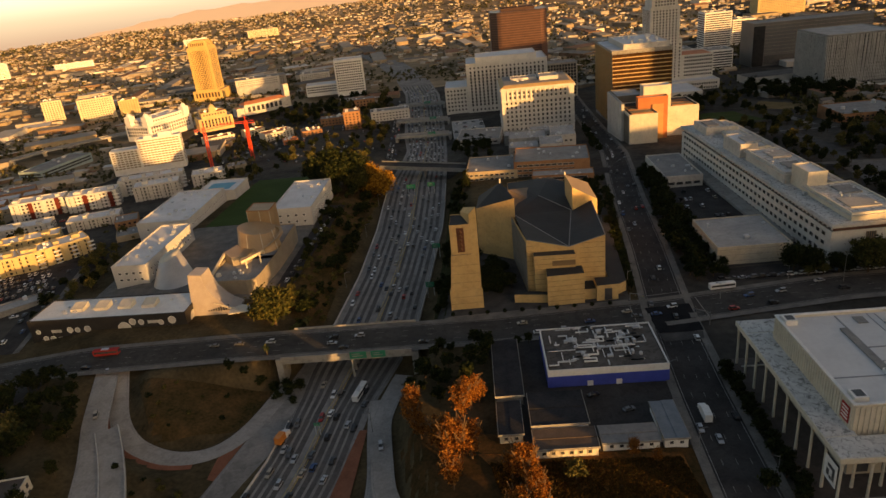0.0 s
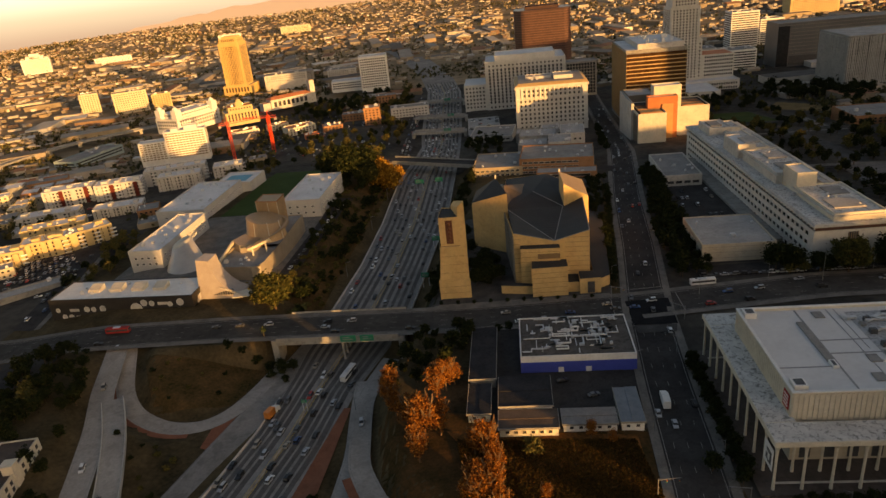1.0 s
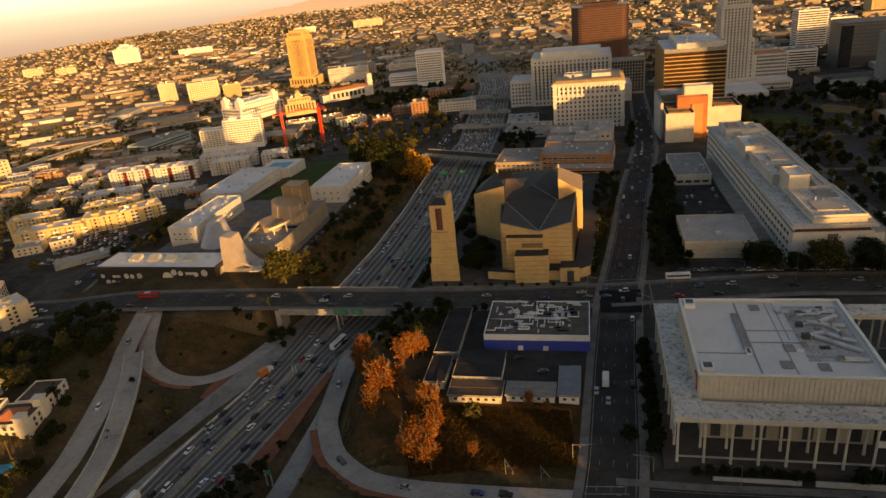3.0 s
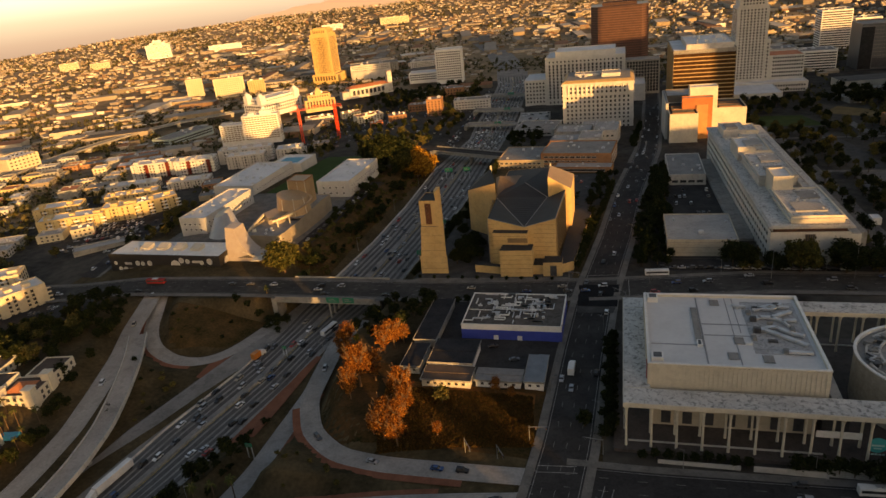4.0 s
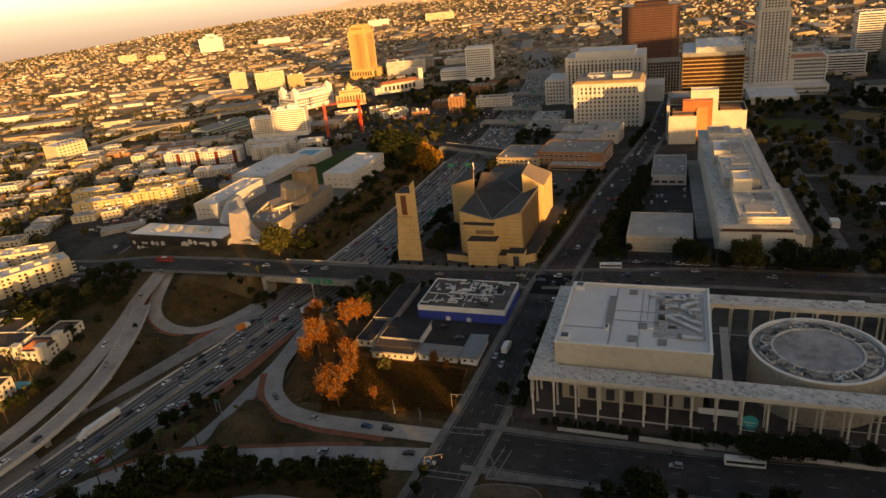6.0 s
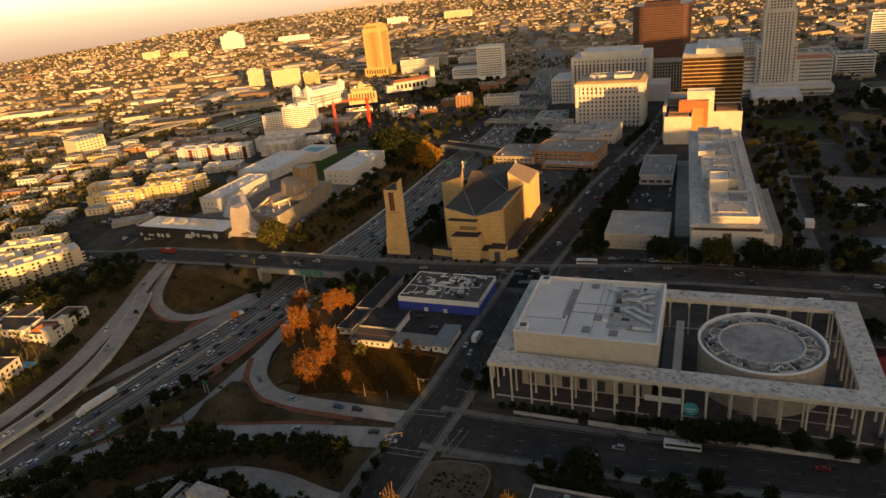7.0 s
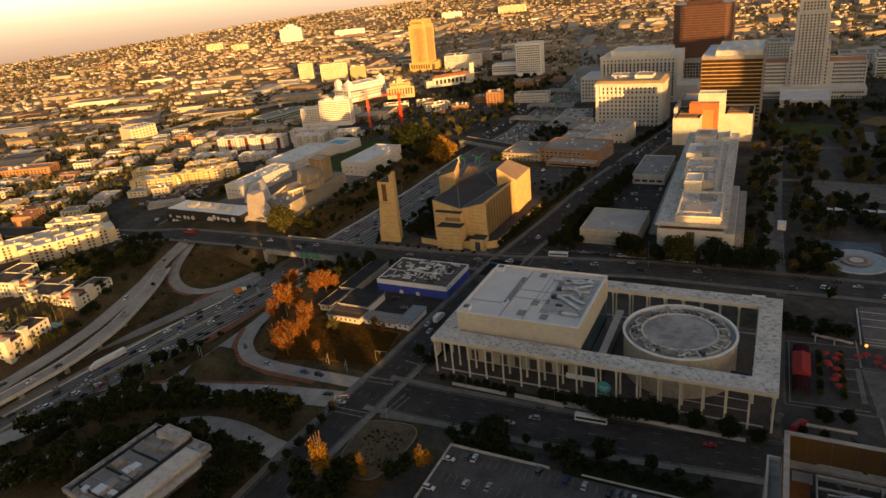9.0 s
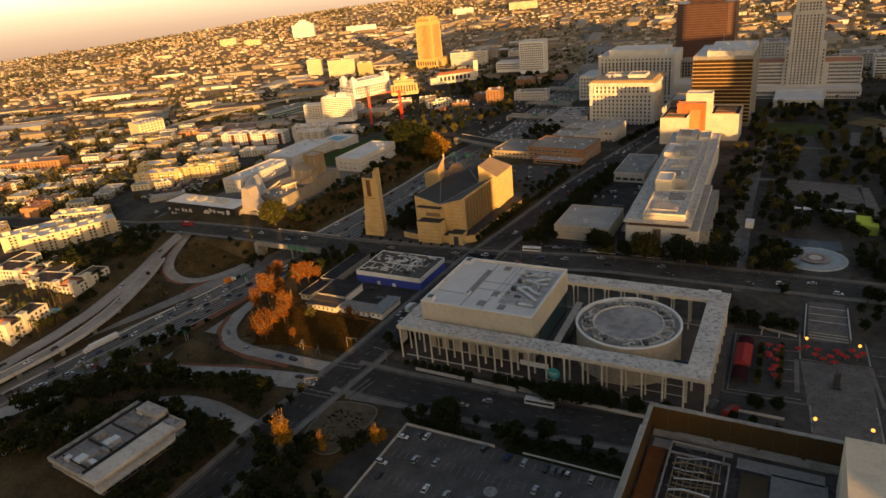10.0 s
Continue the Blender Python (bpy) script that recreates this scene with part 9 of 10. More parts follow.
for k in range(16):
    y_ = 228.5 + k * 0.9 if k < 9 else 246 + (k - 9) * 2.4
    bm = bmesh.new()
    box(bm, 268.4, 284.8, y_, y_ + 0.4, h1(276, y_) + 0.2, h1(276, y_) + 0.46)
    solid("pavement_step", bm, CONC if k % 3 == 0 else SIDEWALK, "worn stone step of the plaza axis", "step", "steps of the plaza axis", kind="structure")
for ax, ay, bx, by in ((247, 231.5, 263.6, 227.4), (248.4, 225, 248.6, 231), (256, 224.6, 256.2, 229.4), (266.6, 228, 267, 262), (285.8, 231, 285.2, 262)):
    bm = bmesh.new()
    bar(bm, (ax, ay, h1(ax, ay) + 0.7), (bx, by, h1(bx, by) + 0.7), 0.5, 1.2)
    solid("plaza_wall", bm, CONC, "low pale plaza wall", "wall", "plaza walls")


# trucks parked at the foot of the plaza
def parked_truck(x, y, rz, paint, label):
    t = thing("truck", x, y, h1(x, y) + 0.3, rz, label, "truck")
    bm = bmesh.new()
    box(bm, -4.2, 1.6, -1.25, 1.25, 0.8, 3.0)
    part("body", bm, paint, t)
    bm = bmesh.new()
    prism(bm, [(1.75, -1.2), (4.0, -1.2), (4.0, 1.2), (1.75, 1.2)], 0.6, [2.7, 2.0, 2.0, 2.7])
    part("cab", bm, paint, t)
    bm = bmesh.new()
    box(bm, -4.0, 1.4, -0.5, 0.5, 3.0, 3.25)
    part("roof_rack", bm, METAL_D, t)
    bm = bmesh.new()
    box(bm, 4.0, 4.15, -1.2, 1.2, 0.5, 0.95)
    part("bumper", bm, METAL_L, t)
    for px in (-2.8, 2.9):
        for py in (-1.12, 1.12):
            wheel(t, px, py, 0.45)


parked_truck(241.6, 157.5, 60, REDCLOTH, "dark red utility truck parked beside the plaza")
parked_truck(234.6, 158.5, 75, METAL_D, "black utility truck parked beside the plaza")

# corner garden: a rounded gravel bed inside a pale kerb
bm = bmesh.new()
OUT = [(100.4, 79), (102.8, 89), (104, 100), (103, 107), (98.5, 111), (89, 110.4), (80.5, 108), (78.8, 102), (79.2, 93), (80.6, 85), (86, 79.5), (94, 76)]
ring = []
for i_ in range(len(OUT)):
    p0, p1, p2, p3 = (Vector((*OUT[(i_ + d_) % len(OUT)], 0)) for d_ in (-1, 0, 1, 2))
    for f_ in (0, 0.25, 0.5, 0.75):
        ring.append(0.5 * (2 * p1 + (p2 - p0) * f_ + (2 * p0 - 5 * p1 + 4 * p2 - p3) * f_ ** 2 + (3 * p1 - p0 - 3 * p2 + p3) * f_ ** 3))
mid = sum(ring, Vector()) / len(ring)
inner = [bm.verts.new((p.x, p.y, h1(p.x, p.y) + 0.42)) for p in ring]
core = bm.verts.new((mid.x, mid.y, h1(mid.x, mid.y) + 0.7))
for i_ in range(len(ring)):
    bm.faces.new((inner[i_], inner[(i_ + 1) % len(ring)], core))
solid("ground_gravel_bed", bm, GRAVEL, "beige gravel bed dotted with small shrubs", "ground", kind="structure")
bm = bmesh.new()
for i_ in range(len(ring)):
    a_, b_ = ring[i_], ring[(i_ + 1) % len(ring)]
    bar(bm, (a_.x, a_.y, h1(a_.x, a_.y) + 0.3), (b_.x, b_.y, h1(b_.x, b_.y) + 0.3), 0.5, 0.4)
solid("kerb_garden", bm, SIDEWALK, "curved concrete kerb round a gravel bed", "kerb", kind="structure")
# stop lines and crosswalk edges at the two crossings
for (ax, ay), (bx, by) in (((82.1, 112.9), (85, 130.2)), ((85.1, 112.3), (87.9, 129.1)), ((61.9, 133.7), (77.7, 135.1)), ((62.2, 137), (78, 138.4)), ((60, 112), (75.5, 112.5)), ((60, 109), (75.3, 109.5)), ((59, 114), (60.5, 133)), ((66.5, 256), (84.5, 255)), ((66, 252.5), (84.2, 251.5)), ((68, 284), (89, 286.5)), ((68.5, 287.5), (89.4, 290)), ((62, 258.5), (62.5, 279)), ((94, 263), (93.5, 283))):
    bm = bmesh.new()
    bar(bm, (ax, ay, h1(ax, ay) + 0.42), (bx, by, h1(bx, by) + 0.42), 0.28, 0.04)
    solid("road_marking", bm, PAINT_W, "worn white line painted across the street", "road marking", "street crossing lines", kind="structure")
bm = bmesh.new()
bm.faces.new([bm.verts.new((x, y, 0.72)) for x, y in ((69, 253), (88, 253), (89, 277.5), (68.5, 275.8))])
solid("road_crossing", bm, mat("fresh_asphalt", (0.012, 0.012, 0.013), (0.022, 0.022, 0.023), 0.2, 1.2, 0.9), "square of fresh black asphalt at the crossing", "road", kind="structure")
bm = bmesh.new()
bm.faces.new([bm.verts.new((x, y, 0.64)) for x, y in ((69.5, 245.8), (86, 246.4), (87.5, 252.7), (68.4, 252.6))])
solid("road_crossband", bm, PLAZA, "paler paved band across the street", "road", kind="structure")
# park paths and lawns
for key, quad, mt, lab in (("promenade", [(231.5, 268), (236.5, 269), (228.5, 485), (223.5, 484)], PLAZA_PALE, "grey paved park promenade"), 
                           ("walk", [(297, 612), (305, 614), (310, 690), (302, 690)], SIDEWALK, "pale paved park walk"), ("side_walk", [(301, 396), (309, 398), (304, 464), (299, 463)], SIDEWALK, "pale paved park walk"),
                           ("cross", [(224, 470), (300, 464), (300, 470), (224, 477)], SIDEWALK, "pale paved cross path"), ("cross_far", [(224, 594), (310, 588), (310, 594), (224, 600)], SIDEWALK, "pale paved cross path")):
    patch("pavement_park_" + key, quad, 0.22 if "cross" in key else 0.25, mt, lab)
patch("ground_park_lawn_mid", [(222, 672), (282, 666), (276, 738), (224, 742)], 0.16, mat("park_grass", (0.03, 0.05, 0.015), (0.07, 0.085, 0.025), 0.08, 0.9, 0.95), "green park lawn")

# autumn trees of the lot
for x, y, s in ((-34, 206, 0.9), (-33, 199, 0.95), (-30, 193, 0.8), (-22, 184, 1.0), (-17, 176, 1.2), (-12, 181, 1.0), (-18, 167, 0.9), (-20, 190, 0.7), (-12, 208, 1.0), (-15, 203, 0.9), (-9, 213, 0.7), (5, 166, 1.0), (1, 170, 0.7), (8, 160, 0.8), (2, 152, 0.9), (4, 145, 1.1), (8, 150, 0.9), (10, 142, 0.8), (-1, 147, 0.6), (41, 177, 0.5), (48, 174, 0.4), (24, 148, 0.5)):
    put_tree("autumn", x, y, s * 1.32, "autumn trees on the lot")
put_tree("olive", 21, 168, 0.9)
for x, y, k_, s_ in ((-92, 243, "green", 0.8), (-88.5, 247, "green", 0.75), (-95, 248, "green", 0.7), (-98, 243, "shrub", 1.2), (-101, 249, "shrub", 1.3), (-107, 250.5, "shrub", 1.2), (-113, 251, "shrub", 1.1), (-90, 238, "shrub", 1.0), (-120, 250.8, "shrub", 1.2)):
    put_tree(k_, x, y, s_)
scatter(["green", "green", "green", "shrub"], [(-36, 212), (-6, 214), (-4, 256), (-40, 254)], 26, 0.6, 1.15, 4.2, 1)
scatter(["green"], [(8, 252), (16, 252), (16, 256), (8, 256)], 2, 0.5, 0.6, 3, 2)
for x, y, sc in ((3, 306, 0.62), (-3, 302, 0.5), (0, 318, 0.6), (-8, 345, 0.45), (-16, 360, 0.5), (-12, 372, 0.45)):
    put_tree("big", x, y, sc)
for k in range(12):
    put_tree("green", 67.5 + k * 0.35, 306 + k * 6.4, 0.6 + 0.12 * (k % 3))
# freeway banks
scatter(["dry", "dry", "shrub", "green"], [(-110, 300), (-90, 300), (-84, 530), (-120, 530)], 190, 0.6, 1.25, 2.9, 3)
scatter(["olive", "dry", "green"], [(-122, 292), (-96, 292), (-98, 330), (-112, 330)], 8, 0.6, 0.9, 5, 4)
scatter(["shrub", "green"], [(-30, 292), (-22, 292), (-12, 520), (-26, 520)], 62, 0.6, 1.0, 3.2, 5)
scatter(["green", "shrub"], [(0, 300), (12, 300), (10, 338), (-4, 338)], 10, 0.7, 1.0, 4, 6)
put_tree("bigo", -109, 290, 1.22)
put_tree("olive", -100, 286, 0.8)
for x, y, k, s in ((-132, 520, "big", 1.5), (-120, 508, "big", 1.45), (-124, 530, "big", 1.6), (-110, 512, "big", 1.45), (-108, 530, "big", 1.5), (-100, 508, "bigo", 1.35), (-92, 516, "biga", 1.4), (-84, 520, "biga", 1.35), (-88, 534, "biga", 1.4), (-98, 540, "biga", 1.3)):
    put_tree(k, x, y, s)
for x, y in ((-104.5, 258.5), (-94, 292), (-97, 285), (-44, 115), (-56, 109), (-65, 101), (-69, 95), (-71, 88), (-37, 95), (-14, 103), (-50, 112)):
    put_tree("palm", x, y, 0.95, "palms by the freeway")
for k in range(54):
    x, y = -168 + tree_rnd.uniform(-26, 22), 118 + tree_rnd.uniform(-22, 24)
    if at_y([(50, -142), (110, -142), (140, -146), (170, -155), (260, -180)], y) - 4 > x:
        put_tree("palm", x, y, tree_rnd.uniform(0.6, 0.9), "palms round the residence")
scatter(["green", "green", "green", "olive"], [(-262, 170), (-178, 165), (-186, 216), (-260, 216)], 40, 0.8, 1.2, 5, 7)
scatter(["green", "green", "shrub"], [(-215, 176), (-158, 168), (-184, 256), (-212, 256)], 62, 0.7, 1.15, 4, 8)
scatter(["green", "shrub"], [(-160, 160), (-146, 160), (-146, 118), (-152, 90)], 16, 0.5, 0.8, 3.5, 41)
scatter(["dry", "shrub"], [(-156, 246), (-100, 252), (-112, 226), (-140, 216)], 10, 0.4, 0.7, 5, 9)
scatter(["dry", "shrub"], [(-156, 196), (-112, 190), (-118, 150), (-132, 150)], 14, 0.5, 0.9, 4, 10)
scatter(["green", "shrub"], [(-70, 150), (-56, 160), (-52, 100), (-74, 90)], 26, 0.6, 1.0, 3.5, 11)
scatter(["dry"], [(-36, 140), (-20, 128), (30, 122), (-30, 116)], 8, 0.4, 0.7, 4, 12)
scatter(["green", "green", "green", "shrub"], [(-84, 84), (50, 104), (50, 72), (-70, 0)], 110, 0.9, 1.35, 4.2, 13)
scatter(["green"], [(-30, 100), (40, 106), (40, 96), (-30, 92)], 16, 0.6, 0.9, 4, 42)
scatter(["green"], [(36, 10), (60, 10), (60, 76), (40, 76)], 22, 0.8, 1.1, 4.5, 43)
scatter(["green"], [(40, 20), (58, 20), (58, 70), (44, 70)], 12, 0.7, 1.0, 5, 14)
scatter(["green", "green", "shrub"], [(78, 28), (116, 28), (116, 60), (84, 70)], 30, 0.7, 1.15, 3.8, 92)
for x, y, k_, s_ in ((82, 71, "golden", 1.3), (84.6, 70.2, "golden", 0.62), (94, 79, "golden", 0.58), (96, 77.4, "golden", 0.46), (114.6, 88.4, "golden", 0.75), (112.4, 91, "golden", 0.5), (116.6, 91.4, "golden", 0.5), (110.5, 84, "green", 1.0), (107.5, 79, "green", 1.0), (75.4, 66, "green", 1.3), (79, 63, "green", 1.2), (89.6, 79, "green", 1.0), (91.5, 74, "green", 1.0), (86, 76, "green", 0.8),
                     (136, 109.6, "big", 0.72), (140.4, 108.6, "green", 0.9), (166, 107.6, "green", 1.3), (161.6, 109, "green", 0.9), (124, 111.2, "green", 0.8), (178, 118, "green", 1.0), (118.6, 108.4, "green", 0.8), (77, 160, "green", 0.9)):
    put_tree(k_, x, y, s_)
for k in range(15):
    put_tree("shrub", 121 + k * 2.2, 107.0 + 0.5 * (k % 2), 0.9)
# streets
for k in range(14):
    put_tree("green", 84.5 + (k % 2) * 2.0, 154 + k * 5.2, 0.72)
    put_tree("shrub", 86.5, 156.5 + k * 5.2, 1.1)
for k in range(17):
    put_tree("green", 97 + k * 4.2 + (10 if k > 8 else 0), 145.2 + tree_rnd.uniform(-0.6, 0.6), 0.5 if k < 9 else 0.75)
for k in range(24):
    put_tree("green", 66.5 + k * 0.75, 296 + k * 6.5, 0.65)
    put_tree("green", 101 + k * 0.85, 300 + k * 7.5, 0.95)
scatter(["green"], [(98, 300), (116, 300), (124, 500), (104, 480)], 80, 0.7, 1.0, 4.5, 16)
scatter(["green", "olive"], [(150, 290), (236, 298), (236, 304), (150, 301)], 24, 0.7, 1.05, 5, 17)
for x, y, s in ((178, 295.5, 1.0), (199, 296, 1.0), (153, 299, 0.75), (166, 298, 0.6), (214, 297, 0.9), (225, 298, 0.8), (147, 303, 0.8)):
    put_tree("bigo" if x == 178 else "big", x, y, s)
scatter(["green", "green", "green", "olive"], [(208, 308), (340, 308), (340, 560), (208, 560)], 225, 0.65, 1.15, 4.4, 18)
scatter(["green", "green", "olive"], [(206, 560), (400, 560), (400, 840), (206, 840)], 200, 0.75, 1.25, 5.6, 19)
scatter(["green"], [(330, 760), (420, 740), (440, 860), (340, 880)], 40, 1.2, 1.8, 8, 91)
scatter(["green"], [(234, 230), (262, 230), (262, 238), (234, 238)], 12, 0.6, 0.9, 3.4, 20)
scatter(["green", "green", "olive"], [(230, 272), (264, 272), (256, 318), (226, 318)], 34, 0.6, 1.0, 3.6, 61)
scatter(["green"], [(286, 272), (330, 272), (330, 330), (292, 330)], 34, 0.6, 1.0, 3.8, 62)
scatter(["green"], [(290, 232), (330, 232), (330, 262), (290, 262)], 12, 0.6, 0.9, 4, 21)
for k in range(10):
    put_tree("green" if k % 3 else "olive", 249.4, 181.5 + k * 3.5, 0.4)
    put_tree("olive" if k % 3 else "green", 257.8, 181.5 + k * 3.7, 0.36)
for x, y in ((250, 153), (259, 150), (243, 154)):
    put_tree("green", x, y, 0.55)
scatter(["green", "olive"], [(-262, 320), (-236, 318), (-252, 430), (-272, 430)], 22, 0.7, 1.0, 5, 22)
for x, y in ((-265, 404), (-272, 461), (-268, 398), (-374, 491), (-316, 326), (-262, 412)):
    put_tree("olive", x, y, 1.1)
scatter(["green", "olive"], [(-262, 580), (-200, 560), (-190, 620), (-270, 640)], 16, 0.8, 1.2, 6, 23)
scatter(["green", "olive"], [(-220, 640), (-110, 600), (-110, 760), (-230, 800)], 40, 0.8, 1.3, 8, 24)
scatter(["green"], [(-18, 560), (14, 560), (10, 700), (-10, 700)], 16, 0.7, 1.0, 6, 25)
scatter(["green", "olive"], [(-290, 980), (-150, 900), (-140, 1040), (-280, 1090)], 34, 1.0, 1.5, 10, 26)
scatter(["green"], [(96, 560), (110, 560), (122, 700), (108, 700)], 14, 0.7, 1.0, 6, 27)
for k in range(10):
    put_tree("green", -20 + k * 8.2, 281.5, 0.32)
scatter(["dry", "shrub"], [(86, 84), (100, 82), (101.5, 106), (82.5, 103)], 60, 0.22, 0.42, 1.7, 44)
for k in range(16):
    put_tree("shrub", 167 + k * 3, 109 + (k % 2) * 3, 1.0)
for k in range(10):
    put_tree("green", 128 + k * 9.5, 114 + (k % 3) * 1.2, 0.5 + 0.3 * (k % 3 == 1))
for k in range(12):
    put_tree("green", 74.5 + k * 0.3 if k < 6 else 61, 20 + k * 8, 0.6)

scatter(["green", "olive", "green"], [(-135, 650), (-98, 640), (-128, 1040), (-180, 1040)], 46, 0.8, 1.3, 7, 51)
scatter(["green"], [(-32, 640), (2, 630), (6, 684), (-30, 690)], 14, 0.8, 1.2, 5, 52)
scatter(["green", "green", "olive"], [(-330, 1000), (-130, 960), (-130, 1120), (-320, 1140)], 60, 1.0, 1.6, 9, 53)

scatter(["green"], [(66, 392), (80, 394), (86, 476), (72, 476)], 22, 0.6, 0.9, 3.6, 71)
scatter(["green", "shrub"], [(4, 408), (60, 406), (62, 430), (6, 432)], 16, 0.5, 0.8, 5, 72)


# ---- wider city ----
NAMED = [(-461, 956, 60), (-384, 966, 40), (-545, 823, 50), (-690, 1208, 50), (-792, 1240, 40), (-430, 1345, 60), (-370, 722, 56), (500, 1075, 100), (446, 1312, 50), (-620, 900, 40), (-560, 985, 40), (-640, 700, 40), (-298, 240, 62), (-330, 415, 62), (-345, 570, 80), (-345, 690, 66), (-190, 140, 62), (-622, 598, 34), (-514, 1312, 48), (-208, 1180, 40), (-275, 1190, 50), (-345, 1108, 80), (-390, 420, 30), (-320, 345, 40), (-262, 300, 34), (-290, 320, 30)]
city_rnd = random.Random(1234)


def free_spot(x, y, r):
    if any(math.hypot(x - a, y - b) < c + r * 0.5 for a, b, c in NAMED):
        return False
    if at_y(FL, y) - 22 - r * 0.5 < x < at_y(FR, y) + 22 + r * 0.5 and y < 1700:
        return False
    for key in ("grand", "temple"):
        d, _ = seg_near(np.array([x]), np.array([y]), ROADS[key][0])
        if d[0] < 14 + r * 0.5:
            return False
    return True


def mid_city():
    """Separate low buildings of the nearer quarter, on a turned street grid."""
    ang = radians(24)
    walls = [SCHOOLWHITE, WARMSTUCCO, CONC, CONC_D, YELLOWSTUCCO, BRICK, MATS["tan_wall"]]
    labels = {SCHOOLWHITE: "low white commercial building with flat roof", WARMSTUCCO: "low cream building with flat roof", CONC: "low grey building with flat roof", CONC_D: "plain low building with flat roof", YELLOWSTUCCO: "yellow stucco house block", BRICK: "low brick building with flat roof", MATS["tan_wall"]: "low tan building with flat roof"}
    n = 0
    for i in range(-14, 16):
        for j in range(-14, 20):
            if i % 4 == 0:
                continue
            u, v = i * 25 + city_rnd.uniform(-3, 3), j * 27 + (6 if j % 2 else -6) + city_rnd.uniform(-3, 3)
            x, y = -450 + u * math.cos(ang) - v * math.sin(ang), 440 + u * math.sin(ang) + v * math.cos(ang)
            if not (-620 < x < -262 and 150 < y < 700) or not free_spot(x, y, 20) or city_rnd.random() < 0.12:
                continue
            w, d, h = city_rnd.uniform(14, 23), city_rnd.uniform(12, 21), city_rnd.choice((4.5, 5.5, 7, 8, 9, 11))
            wl_ = city_rnd.choice(walls)
            fl = max(1, int(h / 3.4))
            building("low_building", labels[wl_], x, y, 24 + city_rnd.choice((0, 0, 0, 90)), w, d, h, wl_, city_rnd.choice((ROOF_H, ROOF_G, ROOF_W, TILE_RED, ROOF_S, ROOF_G)),
                     [("F", int(w / 4), 0.06, 0.94, fl, 0.6, h - 1, 1.7, 1.5), ("R", int(d / 4), 0.06, 0.94, fl, 0.6, h - 1, 1.7, 1.5)], True, 2, n, group="low buildings of the quarter", par=0.5, big=2.2)
            n += 1
            if city_rnd.random() < 0.35:
                tx, ty = x + 13 * math.cos(ang + 0.8), y + 13 * math.sin(ang + 0.8)
                put_tree(city_rnd.choice(("olive", "green", "shrub")), tx, ty, city_rnd.uniform(0.6, 0.95))


mid_city()

CITY_WALL = island_mat("city_walls", [(0, (0.3, 0.25, 0.19)), (0.22, (0.46, 0.4, 0.32)), (0.34, (0.22, 0.18, 0.13)), (0.5, (0.32, 0.25, 0.16)), (0.64, (0.2, 0.13, 0.085)), (0.74, (0.4, 0.35, 0.29)), (0.92, (0.6, 0.55, 0.47))], 0.85, 0.08)
CITY_ROOF = island_mat("city_roofs", [(0, (0.3, 0.27, 0.23)), (0.25, (0.2, 0.18, 0.155)), (0.45, (0.44, 0.4, 0.34)), (0.6, (0.14, 0.125, 0.11)), (0.74, (0.26, 0.14, 0.085)), (0.86, (0.34, 0.29, 0.22)), (0.96, (0.58, 0.55, 0.5))], 0.85, 0.08)


